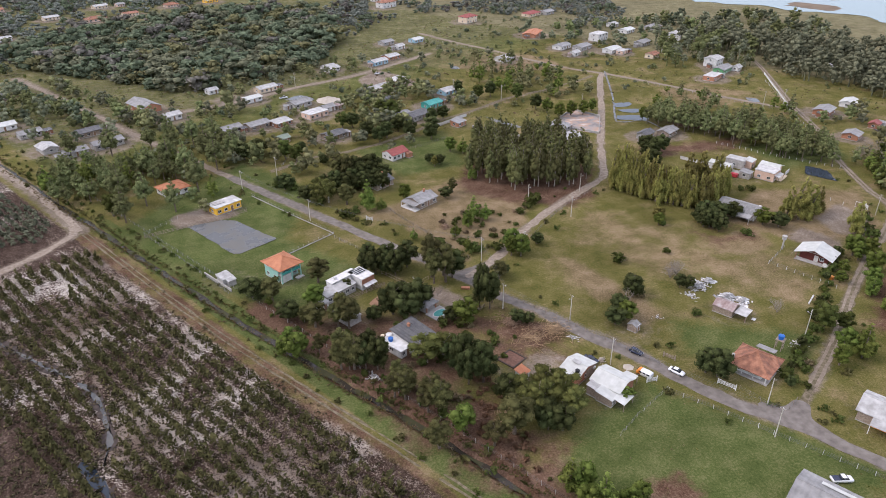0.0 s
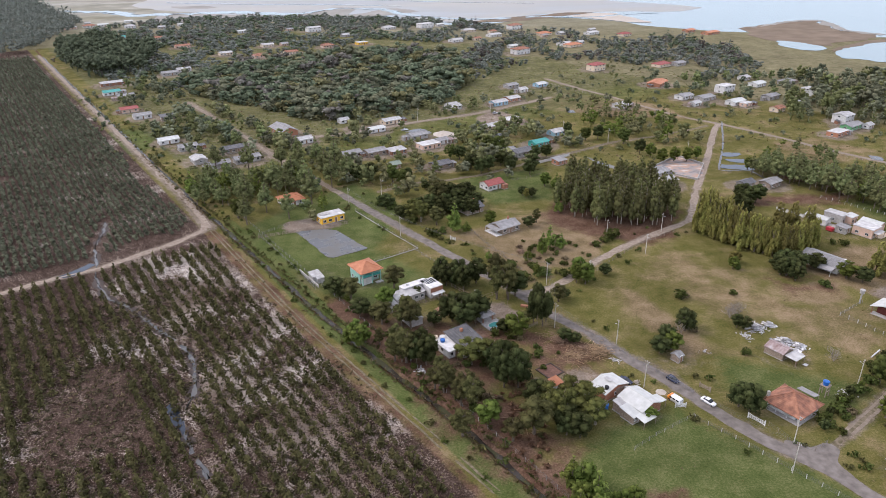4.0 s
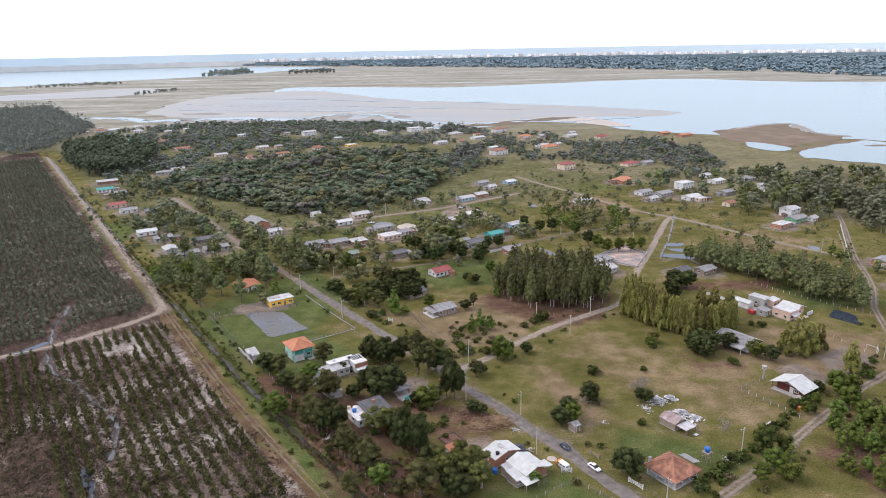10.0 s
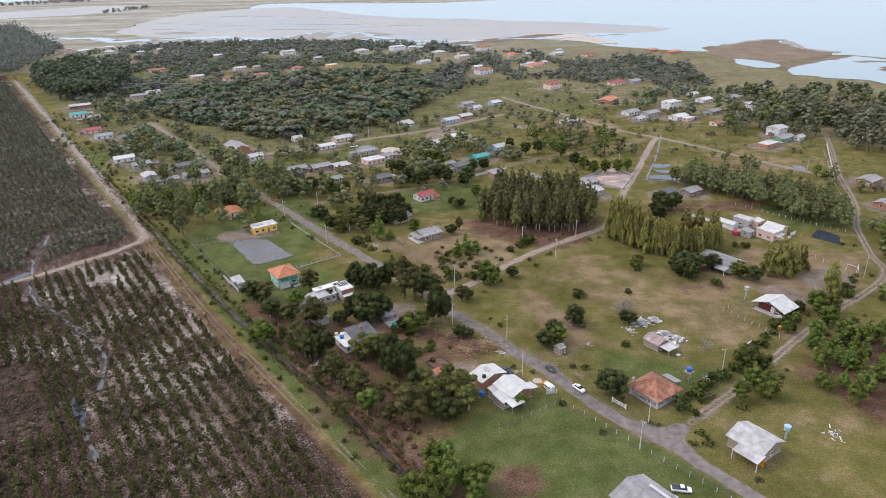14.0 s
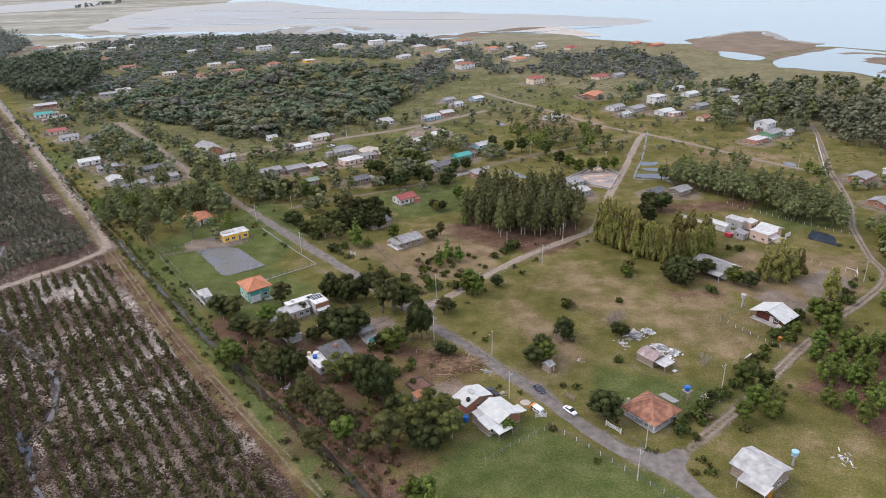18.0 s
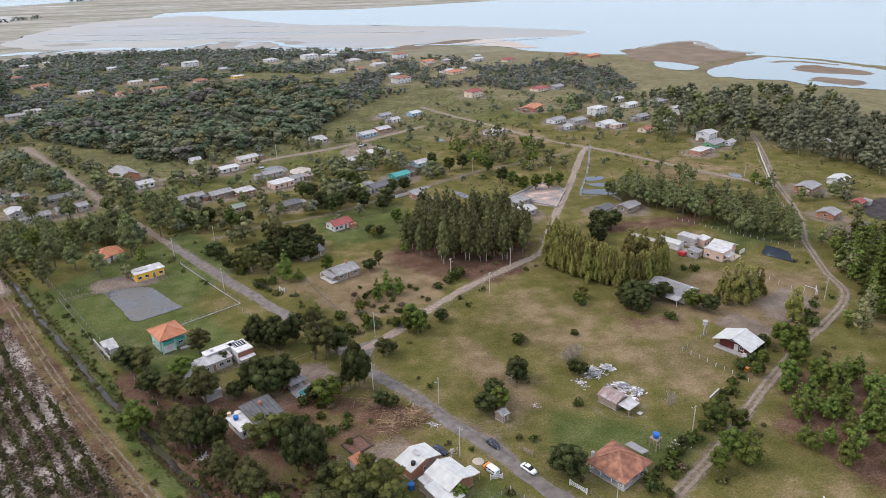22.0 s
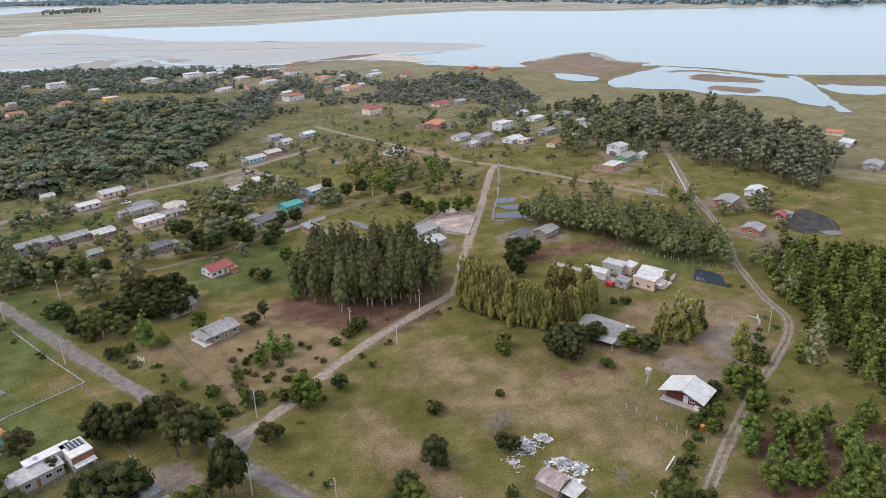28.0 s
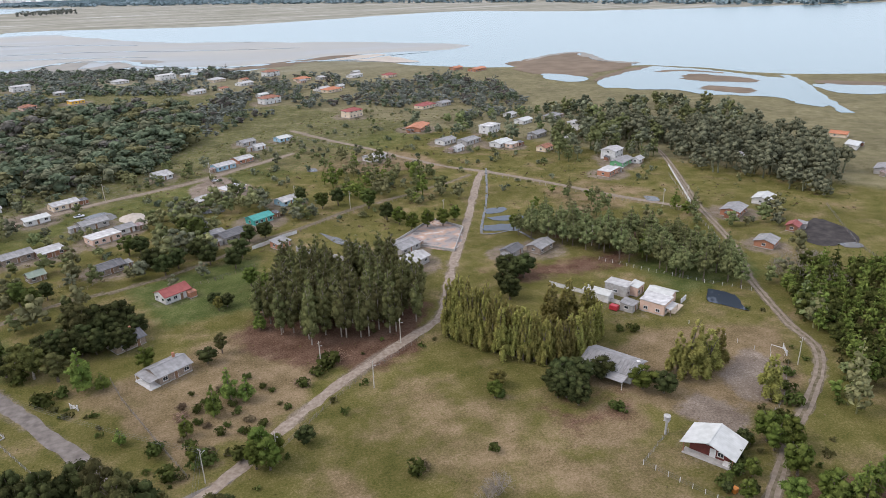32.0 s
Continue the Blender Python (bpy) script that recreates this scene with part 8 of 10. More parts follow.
house(217.5, 413.9, 2.7, 2.2, "small board shed beside a house", h=1.9, roof="shed", rise=0.4, over=0.2, wall="wood_red", cover="sheet_dark", front=0, side=0, category="shed", name="shed")
house(219.9, 403.6, 13.1, 6.6, "green house with a sheet roof", h=2.6, roof="gable", rise=1, over=0.5, wall="green", cover="sheet_grey", front=3, side=1)
house(204.3, 390.2, 11.5, 6.6, "unfinished orange brick house by the lane", h=2.6, roof="flat", rise=0, over=0.05, wall="brick", cover="slab", front=3, side=1)
house(211.9, 392.2, 2.2, 3.2, "small grey sheet-roofed shed in a yard", h=1.9, roof="shed", rise=0.4, over=0.2, wall="concrete", cover="sheet_grey", front=0, side=0, category="shed", name="shed")
house(229.8, 403.8, 5.7, 4.1, "small white house with pale roof", h=2.35, roof="gable", rise=1, over=0.5, wall="white", cover="sheet_pale", front=1, side=1)
house(174.9, 610.7, 14.8, 9, "cream house with a red tile roof", h=2.6, roof="hip", rise=1.7, over=0.5, wall="cream", cover="tile_red", front=3, side=1)
house(190.2, 614.3, 11.5, 8.2, "house with a grey sheet roof", h=2.6, roof="gable", rise=1, over=0.5, wall="concrete", cover="sheet_grey", front=3, side=1)
house(80.9, 867.1, 16.4, 9.8, "white house under old clay tiles among trees", h=4.9, roof="hip", rise=1.7, over=0.5, wall="white", cover="tile_old", front=3, side=1)
house(122.2, 726.7, 16.4, 9.8, "cream house with orange tiles", h=2.6, roof="hip", rise=1.7, over=0.5, wall="cream", cover="tile_orange", front=3, side=1)
house(64.5, 690.2, 16.4, 9.8, "white house under old clay tiles", h=4.9, roof="hip", rise=1.7, over=0.5, wall="white", cover="tile_old", front=3, side=1)
house(115.3, 736.4, 13.1, 9, "white house with a pale roof among trees", h=2.6, roof="gable", rise=1, over=0.5, wall="white", cover="sheet_pale", front=3, side=1)
house(107.0, 812.7, 14.8, 9.8, "cream house with clay tiles among trees", h=2.6, roof="hip", rise=1.7, over=0.5, wall="cream", cover="tile_orange", front=3, side=1)
house(160.1, 812.0, 14.8, 9.8, "white house by the lagoon", h=2.6, roof="gable", rise=1, over=0.5, wall="white", cover="sheet_pale", front=3, side=1)
house(192.7, 795.0, 13.1, 9, "cream house by the lagoon", h=2.6, roof="hip", rise=1.7, over=0.5, wall="cream", cover="tile_red", front=3, side=1)
house(50.5, 809.1, 14.8, 9.8, "white house with a pale roof among trees", h=2.6, roof="gable", rise=1, over=0.5, wall="white", cover="sheet_pale", front=3, side=1)
house(271.2, 814.9, 13.1, 8.2, "low lakeside building with orange tiles", h=2.6, roof="gable", rise=1, over=0.5, wall="brick", cover="tile_orange", front=3, side=1)
house(288.0, 795.5, 19.7, 9.8, "long lakeside building with orange tiles", h=2.6, roof="gable", rise=1, over=0.5, wall="brick", cover="tile_orange", front=3, side=1)
house(219.8, 317.7, 10.7, 7.4, "brick house with a grey roof beside the lane", h=2.6, roof="gable", rise=1, over=0.5, wall="brick", cover="sheet_grey", front=2, side=1)
house(214.7, 311.4, 3.6, 2.2, "rusty sheet lean-to beside a village house", h=1.9, roof="shed", rise=0.4, over=0.2, wall="wood", cover="sheet_rust", front=0, side=0, category="shed", name="shed")
house(278.3, 465.2, 11.5, 8.2, "white house with a pale roof behind the lane", h=2.6, roof="gable", rise=1, over=0.5, wall="white", cover="sheet_pale", front=3, side=1)
house(14.1, 423.1, 8.2, 6.6, "concrete house on a sandy yard", h=2.35, roof="gable", rise=1, over=0.5, wall="concrete", cover="sheet_pale", front=2, side=1)
house(19.9, 425.7, 3.1, 3.2, "small board shed beside a house", h=1.9, roof="shed", rise=0.4, over=0.2, wall="wood_red", cover="sheet_dark", front=0, side=0, category="shed", name="shed")
house(-10.3, 476.9, 8.2, 5.7, "white cottage at the woodland edge", h=2.35, roof="gable", rise=1, over=0.5, wall="white", cover="sheet_pale", front=2, side=1)
house(43.1, 521.0, 6.6, 5.7, "small white cottage with pale roof", h=2.35, roof="gable", rise=1, over=0.5, wall="white", cover="sheet_pale", front=1, side=1)
house(38.4, 518.6, 2.7, 2.2, "small grey sheet-roofed shed in a yard", h=1.9, roof="shed", rise=0.4, over=0.2, wall="concrete", cover="sheet_grey", front=0, side=0, category="shed", name="shed")
house(39.1, 350.3, 5.7, 4.9, "small brick shed by the road", h=2.35, roof="shed", rise=0.6, over=0.5, wall="brick", cover="sheet_grey", front=1, side=1)
house(82.2, 329.5, 9.8, 7.4, "grey house beside the walled lot", h=2.35, roof="gable", rise=1, over=0.5, wall="concrete", cover="sheet_grey", front=2, side=1)
house(88.5, 331.8, 2.2, 3.2, "rusty sheet lean-to beside a village house", h=1.9, roof="shed", rise=0.4, over=0.2, wall="wood", cover="sheet_rust", front=0, side=0, category="shed", name="shed")
house(81.4, 314.9, 10.7, 6.6, "pale grey building beside the walled lot", h=2.6, roof="gable", rise=1, over=0.5, wall="concrete", cover="sheet_pale", front=2, side=1)
house(220.3, 318.1, 9, 6.6, "grey house beside the lane", h=2.35, roof="gable", rise=1, over=0.5, wall="concrete", cover="sheet_pale", front=2, side=1)
house(214.4, 314.2, 4.0, 2.2, "small board shed beside a house", h=1.9, roof="shed", rise=0.4, over=0.2, wall="wood_red", cover="sheet_dark", front=0, side=0, category="shed", name="shed")
house(206.5, 284.2, 7.4, 6.6, "brick cottage with a grey roof", h=2.35, roof="gable", rise=1, over=0.5, wall="brick", cover="sheet_grey", front=1, side=1)
house(227.1, 293.2, 4.9, 4.1, "small reddish hut with tiles", h=2.35, roof="gable", rise=1, over=0.5, wall="wood_red", cover="tile_red", front=1, side=1)
house(232.2, 294.2, 3.6, 3.2, "small grey sheet-roofed shed in a yard", h=1.9, roof="shed", rise=0.4, over=0.2, wall="concrete", cover="sheet_grey", front=0, side=0, category="shed", name="shed")
house(282.4, 390.7, 9.8, 6.6, "white house behind the eucalyptus", h=2.35, roof="gable", rise=1, over=0.5, wall="white", cover="sheet_pale", front=2, side=1)
house(326.6, 340.6, 11.5, 7.4, "grey-roofed house at the marsh", h=2.6, roof="gable", rise=1, over=0.5, wall="concrete", cover="sheet_grey", front=3, side=1)
house(320.3, 335.9, 3.1, 2.2, "rusty sheet lean-to beside a village house", h=1.9, roof="shed", rise=0.4, over=0.2, wall="wood", cover="sheet_rust", front=0, side=0, category="shed", name="shed")
house(368.7, 407.7, 9, 7.4, "steep-roofed house by the channel", h=2.35, roof="gable", rise=1, over=0.5, wall="cream", cover="tile_orange", front=2, side=1, rot=GRID + 90)
house(352.6, 383.2, 11.5, 5.7, "white shed beside the channel", h=2.6, roof="shed", rise=0.6, over=0.5, wall="white", cover="sheet_white", front=3, side=1)
house(360.4, 385.3, 2.7, 3.2, "small board shed beside a house", h=1.9, roof="shed", rise=0.4, over=0.2, wall="wood_red", cover="sheet_dark", front=0, side=0, category="shed", name="shed")
house(128.9, 311.0, 9, 5.7, "grey shed beside the pine lot", h=2.35, roof="gable", rise=1, over=0.5, wall="wood", cover="sheet_grey", front=2, side=1)
house(117.4, 310.6, 7.4, 4.9, "dark small shed under a tree", h=2.35, roof="gable", rise=1, over=0.5, wall="concrete", cover="sheet_dark", front=1, side=1)
house(113.4, 306.8, 2.2, 2.2, "small grey sheet-roofed shed in a yard", h=1.9, roof="shed", rise=0.4, over=0.2, wall="concrete", cover="sheet_grey", front=0, side=0, category="shed", name="shed")
house(-474.4, 989.5, 6.5, 5.5, "small white house among far village trees", h=2.5, roof="gable", rise=1.0, over=0.5, wall="white", cover="sheet_pale", front=2, side=1)
house(-425.6, 1003.4, 9.7, 6.5, "small white house among far village trees", h=2.5, roof="gable", rise=1.0, over=0.5, wall="white", cover="sheet_white", front=2, side=1)
house(-357.8, 934.1, 8.9, 5.5, "small grey house among far village trees", h=2.5, roof="gable", rise=1.0, over=0.5, wall="concrete", cover="sheet_pale", front=2, side=1)
house(-341.5, 957.5, 6.5, 7.0, "small white house among far village trees", h=2.5, roof="gable", rise=1.0, over=0.5, wall="white", cover="sheet_pale", front=2, side=1)
house(-174.5, 769.7, 7.3, 7.0, "small pinkish house among far village trees", h=2.5, roof="gable", rise=1.0, over=0.5, wall="pink", cover="sheet_grey", front=2, side=1)
house(-328.1, 835.0, 8.1, 5.5, "small cream house among far village trees", h=2.5, roof="gable", rise=1.0, over=0.5, wall="cream", cover="tile_old", front=2, side=1)
house(-244.1, 877.6, 9.7, 7.0, "small white house among far village trees", h=2.5, roof="gable", rise=1.0, over=0.5, wall="white", cover="sheet_white", front=2, side=1)
house(-189.0, 887.5, 7.3, 6.5, "small pinkish house among far village trees", h=2.5, roof="gable", rise=1.0, over=0.5, wall="pink", cover="sheet_grey", front=2, side=1)
house(-116.3, 829.2, 8.9, 6.0, "small grey house among far village trees", h=2.5, roof="gable", rise=1.0, over=0.5, wall="concrete", cover="sheet_pale", front=2, side=1)
house(219.1, 548.3, 6.5, 7.0, "small white house among far village trees", h=2.5, roof="gable", rise=1.0, over=0.5, wall="white", cover="sheet_pale", front=2, side=1)
house(197.5, 448.2, 8.1, 6.0, "small cream house among far village trees", h=2.5, roof="gable", rise=1.0, over=0.5, wall="cream", cover="tile_old", front=2, side=1)
house(241.4, 325.2, 9.7, 7.0, "small white house among far village trees", h=2.5, roof="gable", rise=1.0, over=0.5, wall="white", cover="sheet_white", front=2, side=1)
house(166.0, 836.5, 8.9, 5.5, "small grey house among far village trees", h=2.5, roof="gable", rise=1.0, over=0.5, wall="concrete", cover="sheet_pale", front=2, side=1)
house(29.7, 783.0, 8.1, 6.5, "small cream house among far village trees", h=2.5, roof="gable", rise=1.0, over=0.5, wall="cream", cover="tile_old", front=2, side=1)
house(61.2, 725.6, 9.7, 6.0, "small white house among far village trees", h=2.5, roof="gable", rise=1.0, over=0.5, wall="white", cover="sheet_white", front=2, side=1)
house(104.6, 796.5, 7.3, 5.5, "small pinkish house among far village trees", h=2.5, roof="gable", rise=1.0, over=0.5, wall="pink", cover="sheet_grey", front=2, side=1)
house(126.1, 813.6, 8.9, 7.0, "small grey house among far village trees", h=2.5, roof="gable", rise=1.0, over=0.5, wall="concrete", cover="sheet_pale", front=2, side=1)
house(133.0, 744.5, 6.5, 6.5, "small white house among far village trees", h=2.5, roof="gable", rise=1.0, over=0.5, wall="white", cover="sheet_pale", front=2, side=1)
house(51.3, 836.6, 8.1, 6.0, "small cream house among far village trees", h=2.5, roof="gable", rise=1.0, over=0.5, wall="cream", cover="tile_old", front=2, side=1)
house(-7.0, 907.9, 9.7, 5.5, "small white house among far village trees", h=2.5, roof="gable", rise=1.0, over=0.5, wall="white", cover="sheet_white", front=2, side=1)

house(8.0, 383.5, 8.5, 6.0, "low house with patched grey roofs under trees", h=2.3, roof="gable", rise=0.9, over=0.4, wall="wood", cover="sheet_grey", front=2, side=1)
house(-44.4, 350.2, 5.4, 4.4, "small hut with a pale green roof among bushes", h=2.2, roof="gable", rise=1.1, over=0.4, wall="wood", cover="sheet_moss", front=1, side=1)

# ---- tall trees round the near yards ----
_yard = np.random.default_rng(91)
NEAR_HOMES = [(o.location.x, o.location.y - 4.0, 10.0) for o in bpy.data.objects if o.parent is None and any(c.name.split(".")[0] in ("wall", "roof") for c in o.children)]
for poly, gap, keep, kinds, (a, b) in (
    ([(-62.1, 222.8), (-46.3, 203.9), (-36.0, 180.4), (-26.6, 163.3), (-30.6, 163.8), (-48.1, 189.8)], 6.0, 0.5, ("bright", "olive", "broad"), (0.45, 0.8)),
    ([(86.8, 163.1), (101.6, 173.8), (118.4, 185.9), (122.9, 182.2), (100.4, 166.1), (87.4, 158.4)], 6.0, 0.45, ("bright", "dark"), (0.5, 0.8)),
):
    for x, y in spread(poly, gap, _yard, keep, NEAR_HOMES + [(r, d - 1.0) for r, d in ROADS]):
        plant(kinds[_yard.integers(len(kinds))], x, y, _yard.uniform(a, b), rng=random)
# trees of the near yards, one by one
SIZES = {"dark": ("dark", 3.2, 6.8), "olive": ("olive", 2.8, 8.8), "bright": ("bright", 2.7, 6.4), "leafy": ("loose", 3.3, 8.6), "pine": ("pine", 2.6, 9.4), "bush": ("shrub", 1.5, 1.6), "yellow": ("yellow", 2.6, 6.0), "cas": ("cas", 2.1, 10.2)}


def tree_at(kind, x, y, r, h):
    """A tree of a given crown radius and height."""
    name, r0, h0 = SIZES[kind]
    if r > 4.4:
        for k in range(4):
            a, q, j = 1.57 * k + 0.4 * r, 0.45 * r, (0.62, 0.54, 0.66, 0.5)[k]
            plant(name, x + q * math.cos(a), y + q * math.sin(a), j * r / r0, tall=max(1.0, h * (1.0, 0.86, 0.94, 0.8)[k] / h0 / (j * r / r0)))
        return
    plant(name, x, y, r / r0, tall=max(0.75, h / h0 / (r / r0)))


tree_at("dark", -59.5, 217.5, 4.2, 4.8)
tree_at("olive", -54.0, 214.0, 3.4, 4.2)
tree_at("olive", -40.2, 221.0, 3.6, 4.4)
tree_at("bright", -42.2, 207.5, 3.9, 7.8)
tree_at("dark", -32.4, 214.2, 2.4, 4.0)
tree_at("dark", -50.0, 203.4, 3.8, 4.3)
tree_at("bright", -49.4, 187.4, 4.7, 6.7)
tree_at("olive", -36.4, 179.0, 5.2, 9.4)
tree_at("dark", -30.5, 177.4, 4.8, 10.0)
tree_at("olive", -35.0, 196.7, 4.8, 5.7)
tree_at("olive", -25.7, 164.7, 4.5, 6.2)
tree_at("olive", -19.2, 157.9, 4.7, 8.5)
tree_at("bright", -14.7, 150.2, 3.6, 5.5)
tree_at("leafy", -17.4, 175.1, 4.4, 6.2)
tree_at("leafy", -12.9, 176.5, 3.7, 6.3)
tree_at("dark", -7.7, 165.9, 5.8, 13.0)
tree_at("dark", -11.0, 171.2, 4.0, 8.9)
tree_at("dark", -2.3, 156.1, 3.7, 8.0)
tree_at("bright", -2.7, 189.2, 4.3, 6.4)
tree_at("dark", -6.6, 191.3, 2.7, 3.3)
tree_at("dark", -18.1, 198.2, 7.7, 8.7)
tree_at("dark", -23.5, 223.7, 4.9, 9.2)
tree_at("dark", -17.7, 220.8, 4.8, 10.0)
tree_at("dark", -12.5, 223.0, 4.0, 9.5)
tree_at("olive", -4.8, 213.2, 5.8, 14.7)
tree_at("dark", -0.5, 213.2, 4.3, 9.5)
tree_at("dark", 4.8, 196.1, 4.6, 13.4)
tree_at("olive", 0.5, 195.1, 2.0, 4.4)
tree_at("dark", 10.4, 186.0, 2.5, 3.7)
tree_at("leafy", 1.5, 152.8, 5.2, 7.7)
tree_at("leafy", 7.4, 153.8, 5.8, 9.5)
tree_at("leafy", 10.6, 148.3, 3.9, 7.3)
tree_at("dark", 5.1, 145.8, 5.0, 5.6)
tree_at("bright", 24.4, 149.4, 2.1, 2.4)
tree_at("dark", 35.8, 177.9, 3.4, 5.1)
tree_at("bright", 39.4, 179.1, 3.5, 5.8)
tree_at("olive", 12.8, 208.7, 2.7, 2.9)
tree_at("dark", 14.8, 210.9, 2.3, 2.5)
tree_at("bright", 23.2, 222.1, 4.8, 8.6)
tree_at("dark", 32.0, 226.7, 2.7, 3.0)
tree_at("olive", -21.4, 145.7, 3.3, 4.6)
tree_at("olive", -4.5, 145.8, 4.4, 5.2)
tree_at("olive", -9.8, 143.5, 2.9, 3.2)
tree_at("dark", 2.8, 147.7, 3.3, 6.5)
tree_at("olive", -43.1, 197.8, 3.4, 3.8)
tree_at("dark", -27.0, 196.9, 2.6, 4.8)
tree_at("dark", 13.0, 184.4, 2.1, 3.6)
tree_at("pine", -6.7, 240.0, 1.4, 4.5)
tree_at("pine", 13.4, 244.0, 2.0, 10.0)
tree_at("pine", 17.0, 249.5, 2.3, 8.9)
tree_at("pine", 20.9, 248.0, 2.1, 7.2)
tree_at("pine", 7.2, 238.1, 1.7, 6.2)
tree_at("pine", 8.9, 228.7, 1.6, 5.5)
tree_at("bush", 11.6, 226.7, 3.3, 3.3)
tree_at("bush", 17.9, 226.9, 3.0, 3.0)
tree_at("bush", 4.6, 223.9, 3.3, 3.3)
tree_at("bush", 1.0, 234.5, 3.1, 3.1)
tree_at("bush", 23.0, 230.6, 2.1, 2.1)
tree_at("bush", 38.5, 253.9, 2.8, 2.8)
tree_at("bush", 43.3, 257.7, 4.2, 4.2)
tree_at("bush", 35.2, 249.5, 2.4, 2.4)
tree_at("olive", 15.8, 274.0, 2.0, 6.3)
tree_at("dark", 12.0, 269.8, 3.0, 3.7)
tree_at("dark", 14.5, 306.0, 2.5, 4.7)
tree_at("dark", 18.1, 303.9, 2.7, 4.5)
tree_at("yellow", 15.5, 301.8, 1.8, 5.0)
tree_at("pine", 26.6, 284.1, 2.0, 6.8)
tree_at("bright", 26.3, 317.1, 3.5, 7.0)
tree_at("pine", 31.0, 313.1, 2.6, 8.4)
tree_at("dark", 110.4, 291.5, 6.4, 7.2)
tree_at("yellow", 79.9, 232.6, 2.9, 3.3)
tree_at("bush", 52.2, 208.1, 3.2, 3.2)
tree_at("dark", 98.9, 226.8, 4.4, 5.3)
tree_at("dark", 93.5, 223.9, 5.0, 6.4)
tree_at("bright", 112.2, 219.3, 3.7, 6.1)
tree_at("dark", 116.0, 216.0, 3.6, 4.0)
tree_at("cas", 123.7, 221.4, 3.4, 8.6)
tree_at("cas", 126.8, 219.4, 4.1, 10.5)
tree_at("cas", 131.2, 219.7, 3.8, 10.0)
tree_at("cas", 135.9, 222.1, 3.1, 7.7)
tree_at("cas", 138.2, 206.6, 3.4, 5.7)
tree_at("bush", 140.4, 202.0, 3.3, 3.3)
tree_at("bush", 134.8, 197.3, 2.9, 2.9)
tree_at("bright", 126.9, 191.1, 5.2, 5.8)
tree_at("dark", 120.7, 194.3, 2.1, 2.4)
tree_at("bush", 126.1, 245.0, 2.3, 2.3)
tree_at("bush", 122.7, 246.7, 1.8, 1.8)
tree_at("bush", 149.2, 212.9, 2.3, 2.3)
tree_at("bush", 144.2, 208.2, 2.3, 2.3)
tree_at("bush", 102.4, 213.4, 2.5, 2.5)
tree_at("cas", 111.7, 257.3, 3.7, 6.5)
tree_at("cas", 117.1, 254.9, 3.7, 7.0)
tree_at("cas", 106.3, 256.7, 3.7, 6.8)
tree_at("dark", 105.5, 227.1, 3.7, 4.1)
tree_at("leafy", -32.7, 279.9, 5.6, 9.4)
tree_at("olive", -24.8, 274.1, 3.5, 7.7)
tree_at("pine", -17.8, 267.0, 3.2, 11.7)
tree_at("dark", -24.9, 288.0, 6.1, 7.1)
tree_at("dark", -14.8, 298.4, 7.4, 8.1)
tree_at("dark", -10.7, 286.7, 5.2, 7.5)
tree_at("bright", -3.5, 272.2, 2.9, 7.0)
tree_at("dark", -38.2, 281.1, 4.0, 6.8)
tree_at("dark", -46.3, 294.2, 4.3, 4.7)
tree_at("bush", -43.4, 293.2, 2.9, 3.2)
tree_at("bush", -26.5, 264.0, 3.3, 3.6)
tree_at("dark", -18.9, 287.8, 5.7, 8.2)
tree_at("dark", -30.8, 288.3, 4.5, 6.7)
tree_at("bush", -34.5, 276.4, 2.7, 3.0)
tree_at("bush", -22.4, 265.7, 2.5, 2.8)
tree_at("bush", -49.3, 297.4, 2.9, 3.2)
tree_at("pine", -13.2, 265.7, 1.9, 5.6)
tree_at("dark", -7.6, 294.3, 4.2, 5.6)
tree_at("olive", -23.6, 298.7, 5.5, 7.4)
# hedge of bushes along the lane
for _k, (x, y) in enumerate(smooth_line([(66, 144.5), (74, 150), (84, 157), (92, 164.5), (104, 175.5), (114, 184.5), (123, 191)], 2.3)):
    plant(("shrub", "shrub", "dark", "shrub", "bright")[_k % 5], x - 1.6 + _yard.normal(0, 0.6), y + 2.4 + _yard.normal(0, 0.6), (1.5, 1.2, 0.42, 1.7, 0.4)[_k % 5] * _yard.uniform(0.8, 1.15))
# pale dead trees by the wet corner of the lane
for x, y in spread([(191.5, 265.2), (207.2, 270.2), (215.7, 265.2), (211.1, 254.9), (196.2, 252.1), (186.4, 254.7)], 5.0, _yard, 0.8):
    plant("bare", x, y, _yard.uniform(0.8, 1.2))
# low shrubs of the yards
for poly, gap, keep in (([(-57.7, 218.6), (-43.0, 203.4), (-23.4, 200.6), (-0.7, 197.3), (8.0, 179.3), (-3.8, 158.1), (-13.5, 146.3), (-25.0, 161.0), (-39.0, 180.8)], 4.0, 0.5), ([(6.1, 258.8), (29.4, 260.2), (31.8, 231.7), (17.6, 221.8), (5.2, 231.6)], 4.0, 0.45), ([(76.0, 155.5), (86.0, 158.6), (115.1, 180.3), (116.5, 177.2), (86.8, 151.9)], 3.5, 0.5)):
    for x, y in spread(poly, gap, _yard, keep, [(o[0], o[1] + 4, 6) for o in NEAR_HOMES] + [(r, d - 1.5) for r, d in ROADS]):
        plant(("shrub", "shrub", "dryshrub")[_yard.integers(3)], x, y, _yard.uniform(0.6, 1.5))
# bright pines by the open lot
for x, y in spread([(-2.0, 128.2), (7.3, 128.6), (12.9, 119.4), (9.0, 113.4), (-4.5, 116.1)], 4.2, _yard, 0.85):
    plant(("pine", "bright")[_yard.integers(2)], x, y, _yard.uniform(0.9, 1.25))

